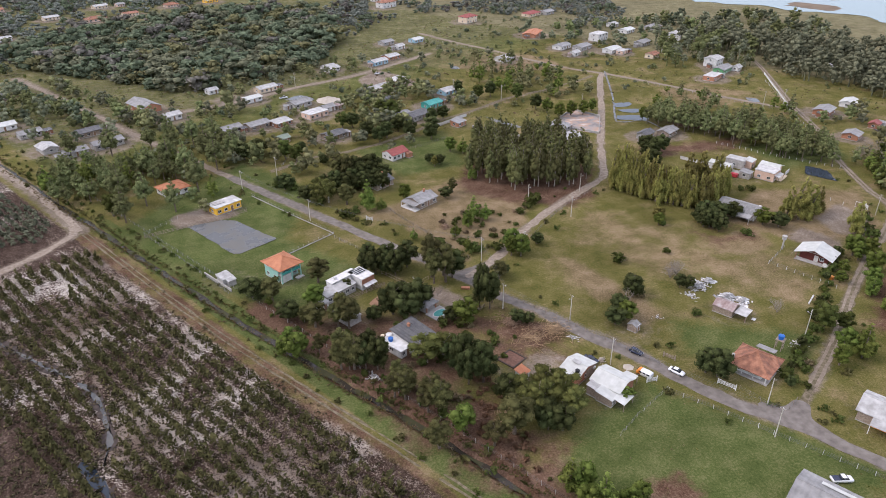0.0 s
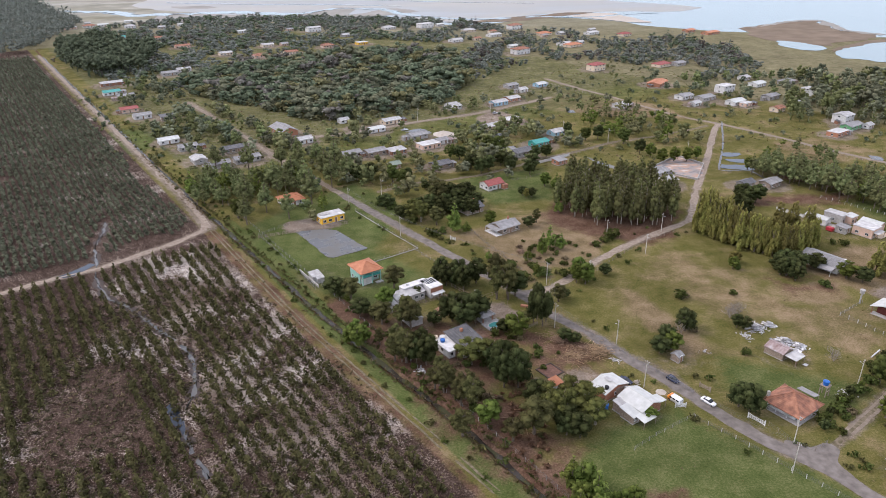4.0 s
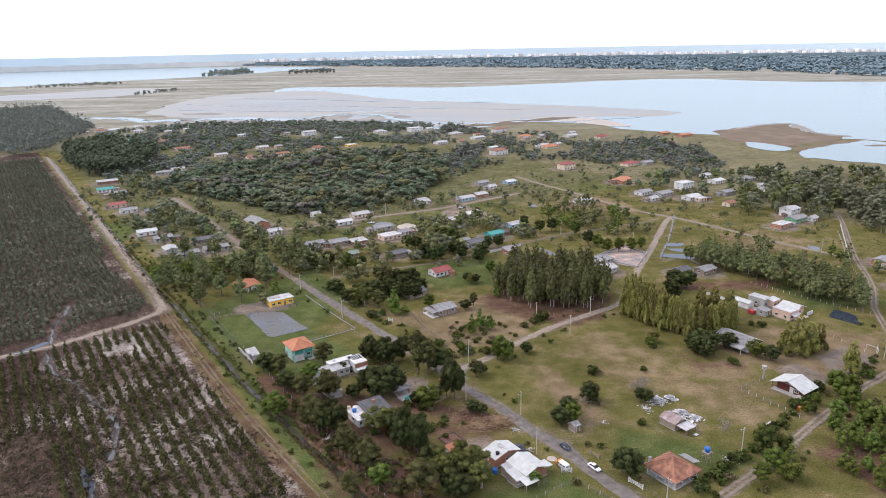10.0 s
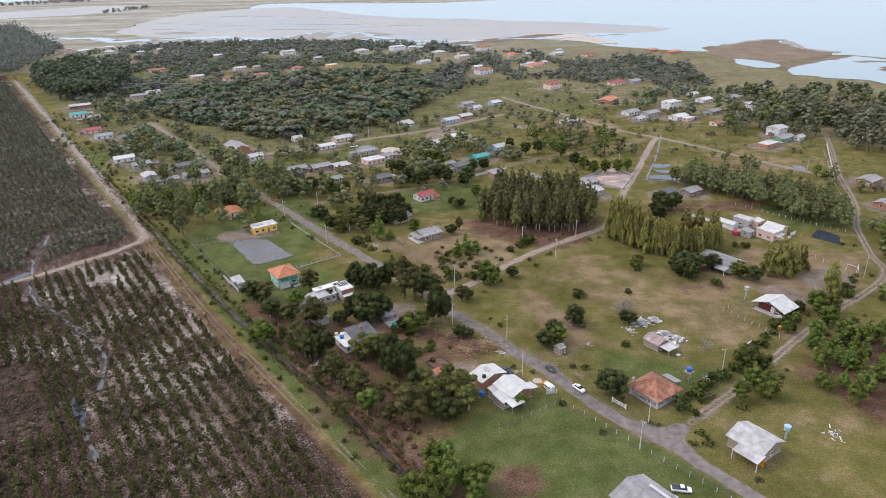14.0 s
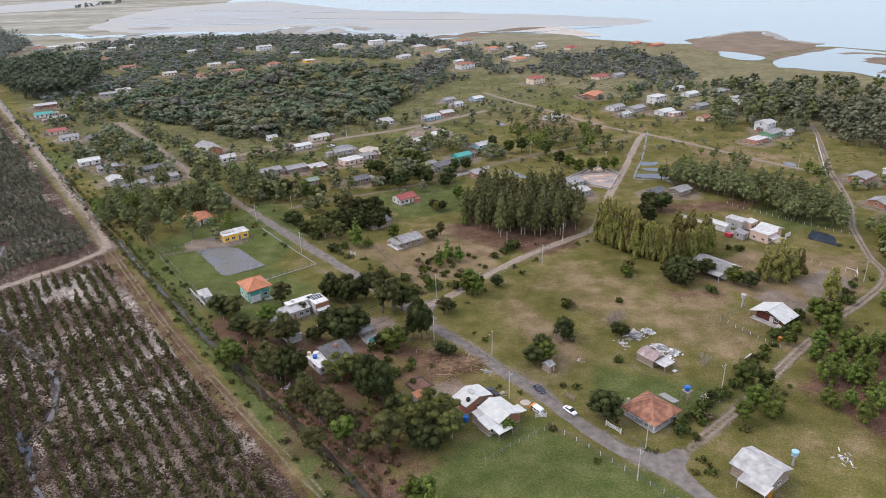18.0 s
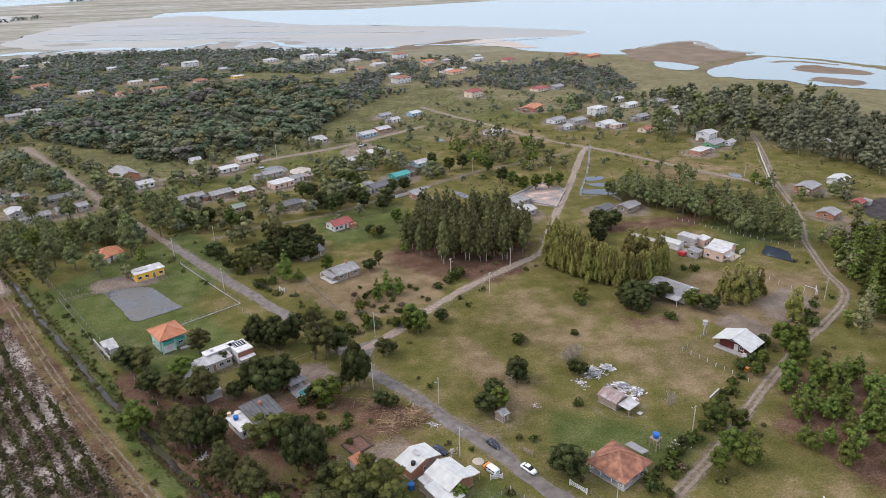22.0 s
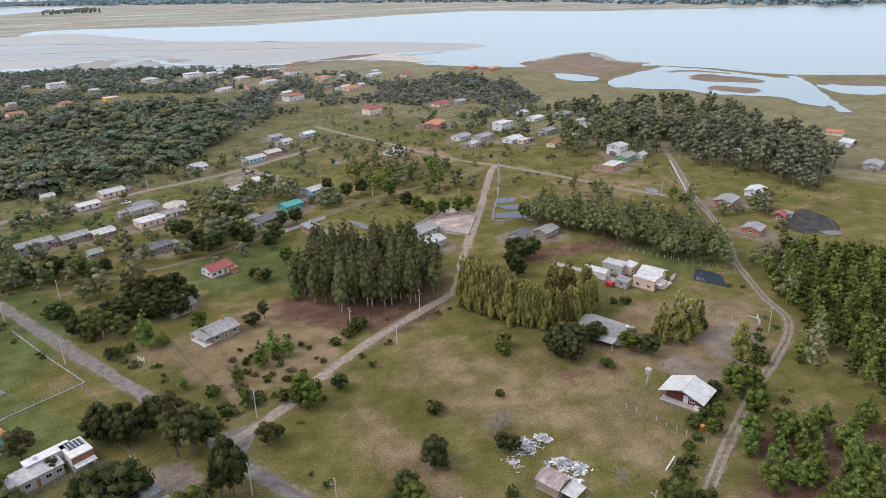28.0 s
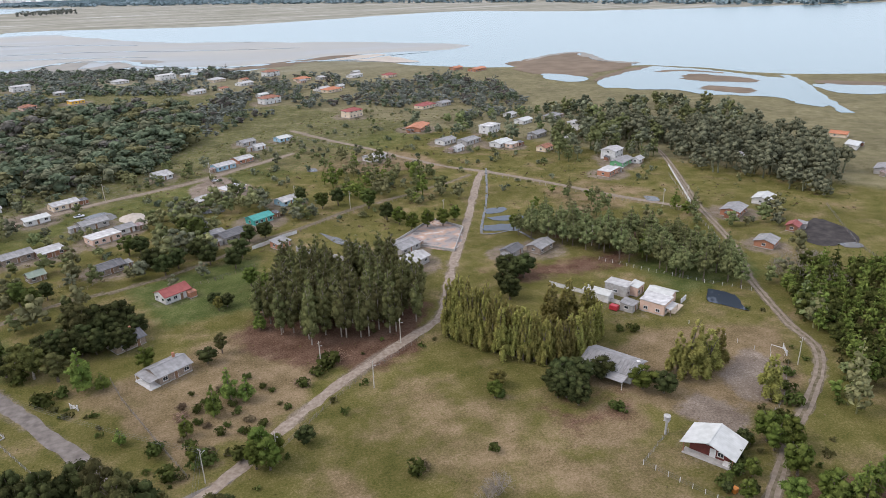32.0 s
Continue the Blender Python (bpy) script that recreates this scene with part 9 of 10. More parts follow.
# ---- trees of the yards ----
plant("dark", 47.9, 191.4, 0.94)
plant("dryshrub", 49.4, 188.8, 1.25)
plant("shrub", 79.3, 228.5, 1.25)
plant("dryshrub", 54.3, 209.4, 1.25)
plant("bare", 66.0, 198.7, 0.94)
plant("bare", 62.9, 195.9, 0.81)
plant("dark", 62.8, 190.3, 0.68)
plant("shrub", 59.0, 176.0, 1.25)
plant("bare", 81.6, 171.5, 0.68)
plant("dark", 49.5, 151.3, 1.25)
plant("dark", 47.7, 153.5, 1.08)
plant("dark", 64.0, 143.9, 0.46)
plant("shrub", 66.7, 145.4, 1.14)
plant("shrub", 70.9, 147.0, 1.25)
plant("shrub", 67.6, 142.1, 0.93)
plant("dryshrub", 73.6, 149.3, 1.25)
plant("broad", 87.8, 160.8, 1.01)
plant("bright", 86.5, 152.1, 1.15)
plant("pine", 88.5, 148.3, 1.08)
plant("bright", 81.1, 147.5, 1.01)
plant("broad", 92.9, 159.7, 0.81)
plant("bright", 123.5, 182.2, 1.22)
plant("bright", 115.3, 174.5, 1.22)
plant("bright", 123.7, 173.9, 1.22)
plant("dark", 112.1, 180.7, 0.33)
plant("dark", 93.4, 222.4, 1.08)
plant("dark", 94.6, 218.6, 0.94)
plant("pine", -135.1, 315.5, 1.22)
plant("tallpine", -102.4, 279.6, 1.01)
plant("broad", -107.6, 286.8, 1.08)
plant("shrub", 70.0, 210.3, 1.25)
plant("bright", 77.4, 228.2, 0.81)
plant("dark", 102.0, 276.3, 1.22)
plant("dark", 103.0, 283.9, 1.08)
plant("dark", 95.1, 228.6, 1.08)
plant("dark", 95.3, 221.9, 1.01)
plant("dark", 91.5, 226.5, 0.81)
plant("bright", 114.9, 184.9, 0.71)
plant("bright", 109.4, 180.0, 0.68)
plant("bare", 65.6, 197.2, 1.08)
plant("bare", 63.5, 196.8, 0.81)
plant("dark", 64.4, 188.9, 0.68)
plant("dark", 46.7, 189.0, 1.08)
plant("bare", 45.2, 188.0, 0.94)
plant("dark", 38.9, 182.5, 0.94)
plant("bare", 82.4, 173.2, 0.74)
plant("bare", 194.4, 252.8, 1.25)
plant("bare", 198.0, 248.8, 1.25)
plant("bare", 199.7, 245.5, 1.25)
plant("bare", 192.5, 256.2, 1.25)
plant("bright", 128.4, 333.6, 1.08)
plant("bright", 90.6, 348.2, 1.22)
plant("bright", 87.9, 357.5, 1.22)
plant("bright", 97.5, 349.7, 1.22)
plant("bright", 103.8, 348.9, 1.22)
plant("bright", 110.5, 353.0, 1.08)
plant("broad", 84.1, 363.3, 1.22)
plant("broad", 80.7, 382.9, 1.22)
plant("broad", 68.8, 392.5, 1.22)
plant("broad", 61.5, 390.5, 1.08)
plant("broad", 53.8, 403.5, 1.08)
plant("dark", 34.5, 361.9, 1.08)
plant("dark", 28.3, 360.4, 1.08)
plant("dark", 24.7, 343.7, 1.22)
plant("dark", 21.9, 334.8, 1.22)
plant("broad", 9.7, 367.5, 1.22)
plant("broad", 5.0, 373.2, 1.08)
plant("dark", 9.3, 349.5, 1.22)
plant("dark", 13.4, 341.2, 1.22)
plant("dark", 2.6, 342.0, 1.25)
plant("dark", -6.0, 345.3, 1.25)
plant("dark", -1.6, 337.3, 1.22)
plant("dark", -10.9, 360.7, 1.22)
plant("broad", -15.4, 362.4, 1.08)
plant("broad", -40.0, 323.2, 1.08)
plant("broad", -44.3, 327.4, 1.08)
plant("dark", -54.8, 333.9, 1.22)
plant("dark", -61.6, 331.1, 1.22)
plant("broad", -37.2, 330.1, 0.94)
plant("dark", -29.0, 316.7, 0.68)

# ---- fences, poles and lines ----
POST = {}
for key, (sx, h, mat) in {"white": (0.12, 1.3, "white"), "grey": (0.09, 1.2, "post"), "wood": (0.1, 1.3, "wood"), "tall": (0.12, 2.0, "post")}.items():
    _bm = bm_box(bmesh.new(), 0, 0, h / 2 - 0.1, sx, sx, h + 0.2, bevel=0.02)
    _me = bpy.data.meshes.new("post")
    _bm.to_mesh(_me)
    _bm.free()
    _me.materials.append(M[mat])
    POST[key] = (_me, h)


def fence(pts, gap=2.8, post="grey", wires=4, label="wire fence on grey concrete posts", rail=False, seed=0, lean=3.0):
    """Posts along a line, with wires or a rail between them."""
    rng = random.Random(seed + int(abs(pts[0][0]) * 7))
    me, h = POST[post]
    ob = thing("fence", pts[0][0], pts[0][1], 0, 0, label, "fence")
    base = Vector((pts[0][0], pts[0][1], 0))
    segs, places = list(zip(pts, pts[1:])), []
    for (ax, ay), (bx, by) in segs:
        n = max(1, round(math.hypot(bx - ax, by - ay) / gap))
        places += [(ax + (bx - ax) * i / n, ay + (by - ay) * i / n) for i in range(n)]
    places.append(pts[-1])
    turn = math.degrees(math.atan2(pts[-1][1] - pts[0][1], pts[-1][0] - pts[0][0]))
    for x, y in places:
        part_mesh("post", me, ob, Matrix.Translation(-base) @ pose(x + rng.uniform(-0.08, 0.08), y + rng.uniform(-0.08, 0.08), rng.uniform(-0.1, 0.05), rng.uniform(-lean, lean), rng.uniform(-lean, lean), turn))
    bm = bmesh.new()
    for (ax, ay), (bx, by) in zip(places, places[1:]):
        d = Vector((bx - ax, by - ay, 0))
        for k in range(wires):
            z = h * (0.25 + 0.7 * k / max(1, wires - 1))
            t = 0.10 if rail else 0.025
            m = Matrix.Translation(Vector(((ax + bx) / 2, (ay + by) / 2, z)) - base) @ d.to_track_quat("X", "Z").to_matrix().to_4x4() @ Matrix.Diagonal((d.length, t * (0.4 if rail else 1), t, 1))
            bmesh.ops.create_cube(bm, size=1, matrix=m)
            if rail:
                part("rail", bm, M["white" if post == "white" else "wood"], ob)
                bm = bmesh.new()
    if wires and not rail:
        part("wire", bm, M["wire"], ob)
    return ob


def masonry(pts, h=1.6, t=0.18, mat="white", label="white rendered boundary wall"):
    ob = thing("boundary_wall", pts[0][0], pts[0][1], 0, 0, label, "wall")
    for (ax, ay), (bx, by) in zip(pts, pts[1:]):
        L = math.hypot(bx - ax, by - ay)
        a = math.degrees(math.atan2(by - ay, bx - ax))
        panel = part("panel", boxed(0, 0, h / 2 - 0.1, L, t, h + 0.2), M[mat], ob)
        panel.matrix_local = pose((ax + bx) / 2 - pts[0][0], (ay + by) / 2 - pts[0][1], 0, 0, 0, a)
        cap = part("coping", boxed(0, 0, h + 0.05, L, t + 0.1, 0.08), M["concrete"], panel)
    return ob


_bm = bm_cyl(bmesh.new(), 0, 0, -0.5, 8.4, 0.14, 0.085, 8)
POLE = bpy.data.meshes.new("pole")
_bm.to_mesh(POLE)
_bm.free()
POLE.materials.append(M["pole"])
POLES = []


def utility_pole(x, y, turn, lamp=True, h=1.0, arm=0.9):
    ob = thing("utility_pole", x, y, 0, turn, "grey concrete utility pole with crossarm and street lamp" if lamp else "grey concrete utility pole with a crossarm", "utility pole", "poles along the roads")
    p = part_mesh("pole", POLE, ob)
    p.scale = (1, 1, h)
    part("crossarm", boxed(0, 0, 7.9 * h, 0.09, 1.1, 0.1), M["wood"], ob)
    bm = bmesh.new()
    for k in (-0.5, 0, 0.5):
        bm_cyl(bm, 0, k, 7.95 * h, 8.2 * h, 0.05, 0.04, 6)
    part("insulators", bm, M["white"], ob)
    if lamp:
        bm = bmesh.new()
        bmesh.ops.create_cone(bm, cap_ends=True, segments=6, radius1=0.035, radius2=0.03, depth=arm, matrix=pose(arm / 2, 0, 6.9 * h + 0.2, 0, 75, 0))
        a = part("lamp_arm", bm, M["steel"], ob)
        part("lamp", boxed(arm, 0, 6.9 * h + 0.42, 0.45, 0.2, 0.12, bevel=0.03), M["steel"], a)
    POLES.append((x, y, 8.0 * h))
    return ob


def power_line(points, label="thin power cables between the poles"):
    ob = thing("power_line", points[0][0], points[0][1], 0, 0, label, "cable")
    for off in (-0.5, 0.0, 0.5):
        path = []
        for (ax, ay, az), (bx, by, bz) in zip(points, points[1:]):
            L = math.hypot(bx - ax, by - ay)
            nx, ny = -(by - ay) / L, (bx - ax) / L
            for t in np.linspace(0, 1, 9)[:-1 if (bx, by, bz) != points[-1] else None]:
                sag = 0.9 * 4 * t * (1 - t) * L / 40
                path.append((ax + (bx - ax) * t + nx * off - points[0][0], ay + (by - ay) * t + ny * off - points[0][1], az + (bz - az) * t - sag))
        v, f = tube(path, [0.018] * len(path), 4)
        part_mesh("cable", mesh_np("cable", v, f, [M["wire"]]), ob)


_line = [(49.7, 130.2), (26.6, 162.2), (8.8, 192.9), (11.0, 220.7), (-39.1, 263.9), (-62.4, 297.7)]
for x, y in _line:
    utility_pole(x, y, 33)
power_line([(x, y, 7.9) for x, y in _line])
_line = [(-1.2, 201.0), (25.7, 222.2), (40.2, 257.0), (51.1, 242.7), (63.0, 261.9)]
for x, y in _line[1:]:
    utility_pole(x, y, -57, h=0.92)
for x, y, t in ((24.9, 183.2, 200), (54.6, 139.4, 40), (81.8, 160.4, 120), (155.0, 215.1, 200), (-48.8, 309.6, 30), (148.2, 307.3, 20), (107.5, 358.6, 100), (-14.4, 203.6, 20), (51.2, 404.6, 20), (14.9, 465.3, 20), (-33.0, 443.3, 20), (73.0, 386.0, 20), (198.8, 336.3, 20), (210.8, 336.3, 20)):
    utility_pole(x, y, t, h=0.95)

fence([(143.1, 243.2), (148.6, 229.5), (153.2, 216.4)], 4.0, "white", 0, "row of white concrete fence posts by the pitch")
fence([(153.2, 216.4), (139.5, 203.2), (130.1, 198.2)], 3.0, "grey")
fence([(35.2, 149.4), (42.0, 141.5), (49.9, 130.9), (64, 113)], 3.2, "white", 4, "wire fence on white concrete posts beside the road")
fence([(17.7, 139.1), (24.1, 143.6), (35.3, 150.1)], 2.6, "grey", 3, "thin grey posts and wire between the lots")
fence([(-66.2, 221.0), (-79.0, 242.6), (-95.1, 267.6), (-85.0, 278.1)], 2.6, "grey", 4, "pale wire fence round the pond lot")
fence([(-94.6, 265.1), (-80.0, 270.2), (-60.8, 277.5)], 1.5, "wood", 3, "grey board fence along the pond", rail=True)
fence([(-33.7, 250.6), (-19.0, 228.7)], 2.6, "grey")
fence([(56.5, 254.3), (43.3, 242.9), (31.9, 231.4), (23.7, 222.5)], 2.6, "wood", 4, "wire fence on weathered wooden posts")
fence([(70.0, 262.9), (56.3, 253.1)], 2.6, "wood", 4, "wire fence on weathered wooden posts")
fence([(11.2, 199.8), (21.5, 184.6), (29.9, 171.8), (38.6, 158.8)], 3.4, "wood", 4, "wire fence on weathered wooden posts by the road")
fence([(96.9, 195.4), (101.8, 185.9), (106.5, 177.7)], 2.6, "white", 3, "low pale fence round the maroon house", lean=2)
fence([(96.9, 195.4), (105.2, 200.8), (107.9, 202.6)], 2.8, "grey")
fence([at_uv(DITCH_U + 8.5, v) for v in (105, 160, 220, 290, 360)], 3.4, "grey", 3, "wire fence along the grassy ditch bank")
fence([(5.6, 322.7), (17.1, 327.2), (28.4, 333.7)], 2.6, "wood", 3, "wooden post fence behind the green lot")
fence([(-12.0, 269.6), (-8.3, 258.8), (1.7, 235.9), (7.5, 223.3)], 3.0, "wood", 4, "wire fence on wooden posts by the road")
fence([(51.7, 145.9), (55.0, 138.5), (58.2, 136.6), (62.1, 138.9)], 2.6, "wood", 3, "wire fence round the tiled house corner")
fence([(-59.0, 291.5), (-44.6, 269.6), (-32.2, 251.9), (-48.0, 241.1), (-52.7, 236.5)], 2.2, "grey", 3, "pale low fence on a kerb round the pond lot")
masonry([(-59.0, 291.5), (-44.6, 269.6), (-32.2, 251.9), (-48.0, 241.1), (-52.7, 236.5)], 0.12, 0.16, "concrete", "low pale concrete kerb under the pond lot fence")
fence([(149.3, 410.1), (168.7, 381.0), (183.5, 355.9), (201.8, 329.6)], 3.4, "grey", 3, "long wire fence by the far road")
fence([(119.2, 449.3), (103.4, 483.2), (84.5, 516.8), (61.4, 555.4)], 3.6, "grey", 3, "long wire fence by the far paddock")
fence([(113.9, 398.7), (89.9, 386.2), (65.6, 375.8), (46.8, 362.7)], 2.6, "wood", 3, "dark post fence by the yellow grass lot")
fence([(174.7, 254.8), (166.9, 263.0), (155.5, 277.4), (143.6, 294.2)], 2.6, "white", 3, "pale fence between pond lawn and pine lot")
fence([(230.4, 376.8), (202.2, 315.6), (192.6, 290.4)], 3.2, "white", 3, "pale fence along the lane")
fence([(261.9, 311.4), (237.0, 273.4), (228.1, 251.5)], 3.0, "wood", 4, "wire fence at the burnt lot")
fence([(-46.4, 318.1), (-41.6, 334.5), (-29.0, 344.4)], 2.8, "grey")
fence([(-26.0, 334.4), (-17.3, 356.1), (2.6, 355.5)], 2.8, "wood", 3, "wooden post fence between the lots")
fence([(-23.2, 184.5), (-10.0, 201.4), (-3.5, 208.0)], 2.0, "wood", 3, "board fence by the yard")
fence([(-42.8, 201.9), (-34.1, 208.4), (-21.2, 213.9)], 1.6, "wood", 3, "leaning board fence in the yard", rail=True)
fence([(-0.5, 191.9), (4.0, 195.1)], 1.0, "wood", 4, "short reddish board fence", rail=True)
fence([(-20.9, 220.9), (-13.4, 210.3), (-7.8, 213.9)], 2.2, "wood", 2, "low rail fence round the vegetable plot", rail=True)
masonry([(118.3, 282.1), (126.3, 270.5), (133.9, 257.2)], 1.2, 0.2, "white", "long white wall beside the pink house")
masonry([(81.1, 338.0), (101.8, 357.5), (110.4, 343.3), (99.0, 320.7), (81.1, 338.0)], 0.9, 0.2, "concrete", "grey block walls of a roofless walled lot")
masonry([(44.2, 343.3), (57.0, 329.5), (66.0, 318.2)], 1.8, 0.2, "concrete", "grey block wall by the eucalyptus grove")
masonry([(28.7, 351.3), (36.2, 355.9)], 1.3, 0.2, "white", "white wall with gate by the teal house")
masonry([(39.7, 359.1), (46.8, 362.7)], 1.3, 0.2, "white", "white boundary wall beside the lane")
masonry([(240.5, 391.8), (206.8, 324.1)], 1.0, 0.2, "white", "low white wall along the sandy lane")
masonry([(-65.5, 222.3), (-73.7, 234.6)], 1.0, 0.2, "concrete", "low wall beside the ditch shed")


def gate(x, y, turn, w=3.4, mat="wood", label="weathered wooden field gate"):
    ob = thing("gate", x, y, 0, turn, label, "gate")
    for s in (-1, 1):
        part("post", boxed(s * w / 2, 0, 0.7, 0.2, 0.2, 1.8), M[mat], ob)
    for k in range(4):
        part("board", boxed(0, 0, 0.35 + 0.3 * k, w - 0.3, 0.05, 0.12), M[mat], ob)
    bm = bmesh.new()
    m = pose(0, 0.05, 0.8, 0, 20, 0) @ Matrix.Diagonal((w * 0.95, 0.04, 0.1, 1))
    bmesh.ops.create_cube(bm, size=1, matrix=m)
    part("brace", bm, M[mat], ob)


gate(49.5, 147.5, -52, 4.2, "white", "pale wooden farm gate beside the road")
gate(42.0, 160.7, -52, 3.0, "wood", "grey wooden gate by the parked car")
gate(33.2, 153.6, 0, 2.6, "white", "white braced gate post at the lot corner")
gate(156.6, 221.2, 60, 4.0, "white", "white gate beside the lane")
gate(-18.8, 258.7, -40, 2.4, "white", "white board gate by the road")


def goal(x, y, turn):
    ob = thing("football_goal", x, y, 0, turn, "small white football goal frame on a dirt pitch", "goal")
    for s in (-1, 1):
        part("post", bm_cyl(bmesh.new(), s * 1.8, 0, -0.1, 2.1, 0.06), M["white"], ob)
    part("crossbar", boxed(0, 0, 2.12, 3.7, 0.12, 0.12), M["white"], ob)


goal(154.2, 221.2, -60)
goal(136.3, 687.7, 30)

# ---- vehicles ----
def loft(sections, mat, name, parent, label=""):
    """A body from cross-sections (x, half width, z low, z high, half width at the top)."""
    bm = bmesh.new()
    rings = []
    for x, w, z0, z1, wt in sections:
        zm = z0 + (z1 - z0) * 0.55
        rings.append([bm.verts.new((x, y, z)) for y, z in ((-w * 0.94, z0), (-w, zm), (-wt, z1 - 0.03), (-wt * 0.6, z1), (wt * 0.6, z1), (wt, z1 - 0.03), (w, zm), (w * 0.94, z0))])
    for a, b in zip(rings, rings[1:]):
        for k in range(8):
            bm.faces.new((a[k], a[(k + 1) % 8], b[(k + 1) % 8], b[k]))
    bm.faces.new(rings[0]), bm.faces.new(rings[-1][::-1])
    bmesh.ops.recalc_face_normals(bm, faces=bm.faces)
    for f in bm.faces:
        f.smooth = True
    return part(name, bm, M[mat], parent, label)


def wheels(ob, xs, half, r=0.31):
    for x in xs:
        for s in (-1, 1):
            bm = bmesh.new()
            bmesh.ops.create_cone(bm, cap_ends=True, segments=16, radius1=r, radius2=r, depth=0.2, matrix=pose(x, s * half, r, 90, 0, 0))
            wh = part("wheel", bm, M["rubber"], ob)
            bm = bmesh.new()
            bmesh.ops.create_cone(bm, cap_ends=True, segments=12, radius1=r * 0.6, radius2=r * 0.55, depth=0.04, matrix=pose(x, s * (half + 0.11), r, 90, 0, 0))
            part("rim", bm, M["steel"], wh)


def car(x, y, turn, paint, label, kind="sedan"):
    ob = thing("car", x, y, 0.03, turn, label, "car")
    ob.scale = (0.93, 0.93, 0.93)
    if kind == "pickup":
        loft([(-2.35, 0.8, 0.45, 0.95, 0.78), (-2.2, 0.84, 0.35, 0.98, 0.8), (0.0, 0.85, 0.32, 1.0, 0.8), (1.4, 0.85, 0.32, 1.0, 0.78), (2.2, 0.8, 0.35, 0.86, 0.7), (2.35, 0.7, 0.42, 0.72, 0.6)], paint, "body", ob)
        part("bed_cover", boxed(-1.3, 0, 1.02, 1.7, 1.45, 0.06), M["car_dark"], ob, "dark bed cover")
        glass = [(-0.45, 0.76, 0.98, 1.02, 0.72), (-0.3, 0.74, 0.98, 1.5, 0.62), (0.6, 0.74, 0.98, 1.52, 0.62), (1.3, 0.76, 0.98, 1.02, 0.7)]
        roof = (0.15, 0, 1.53, 0.95, 1.25, 0.05)
    elif kind == "hatch":
        loft([(-1.85, 0.72, 0.4, 0.8, 0.66), (-1.75, 0.8, 0.28, 0.95, 0.74), (0.0, 0.82, 0.25, 0.92, 0.76), (1.1, 0.82, 0.25, 0.9, 0.74), (1.75, 0.76, 0.3, 0.74, 0.66), (1.9, 0.62, 0.4, 0.6, 0.55)], paint, "body", ob)
        glass = [(-1.78, 0.72, 0.88, 0.95, 0.7), (-1.3, 0.72, 0.88, 1.4, 0.58), (0.2, 0.72, 0.88, 1.44, 0.6), (1.0, 0.74, 0.88, 0.92, 0.7)]
        roof = (-0.5, 0, 1.44, 1.5, 1.15, 0.05)
    else:
        loft([(-2.12, 0.7, 0.42, 0.85, 0.64), (-2.0, 0.8, 0.3, 0.95, 0.74), (-1.2, 0.83, 0.25, 0.96, 0.76), (0.0, 0.84, 0.25, 0.93, 0.78), (1.15, 0.83, 0.25, 0.9, 0.75), (1.95, 0.76, 0.3, 0.74, 0.66), (2.12, 0.62, 0.4, 0.6, 0.55)], paint, "body", ob)
        glass = [(-1.5, 0.74, 0.9, 0.96, 0.7), (-0.85, 0.72, 0.9, 1.38, 0.58), (0.25, 0.72, 0.9, 1.4, 0.6), (1.05, 0.74, 0.88, 0.92, 0.7)]
        roof = (-0.3, 0, 1.4, 1.15, 1.14, 0.05)
    loft(glass, "glass", "cabin_glass", ob, "dark tinted cabin glass")
    part("roof", boxed(*roof, bevel=0.02), M[paint], ob)
    for s in (-1, 1):
        part("headlight", boxed(1.98, s * 0.55, 0.66, 0.16, 0.3, 0.14, bevel=0.02), M["steel"], ob)
        part("tail_light", boxed(-2.02 if kind != "hatch" else -1.78, s * 0.6, 0.78, 0.12, 0.22, 0.16, bevel=0.02), M["plastic_red"], ob)
    wheels(ob, (-1.25, 1.28) if kind != "hatch" else (-1.15, 1.15), 0.72)
    return ob


def van(x, y, turn):
    ob = thing("van", x, y, 0.03, turn, "old white van with an orange front parked on the verge", "van")
    ob.scale = (0.93, 0.93, 0.93)
    loft([(-2.1, 0.8, 0.5, 1.5, 0.7), (-2.0, 0.85, 0.35, 1.85, 0.72), (-1.0, 0.86, 0.32, 1.93, 0.74), (0.9, 0.86, 0.32, 1.93, 0.74)], "car_white", "body", ob)
    loft([(0.9, 0.87, 0.32, 1.94, 0.75), (1.6, 0.86, 0.34, 1.86, 0.72), (2.05, 0.8, 0.4, 1.3, 0.66), (2.15, 0.7, 0.5, 1.0, 0.6)], "plastic_orange", "front", ob, "orange painted cab front")
    part("windscreen", boxed(1.93, 0, 1.4, 0.08, 1.2, 0.5), M["glass"], ob)
    for s in (-1, 1):
        for k in range(3):
            part("side_window", boxed(-1.3 + k * 1.1, s * 0.83, 1.35, 0.85, 0.06, 0.42), M["glass"], ob)
        part("headlight", boxed(2.12, s * 0.5, 0.75, 0.1, 0.2, 0.2, bevel=0.03), M["steel"], ob)
    part("rear_window", boxed(-2.06, 0, 1.35, 0.08, 1.1, 0.4), M["glass"], ob)
    wheels(ob, (-1.25, 1.25), 0.75)


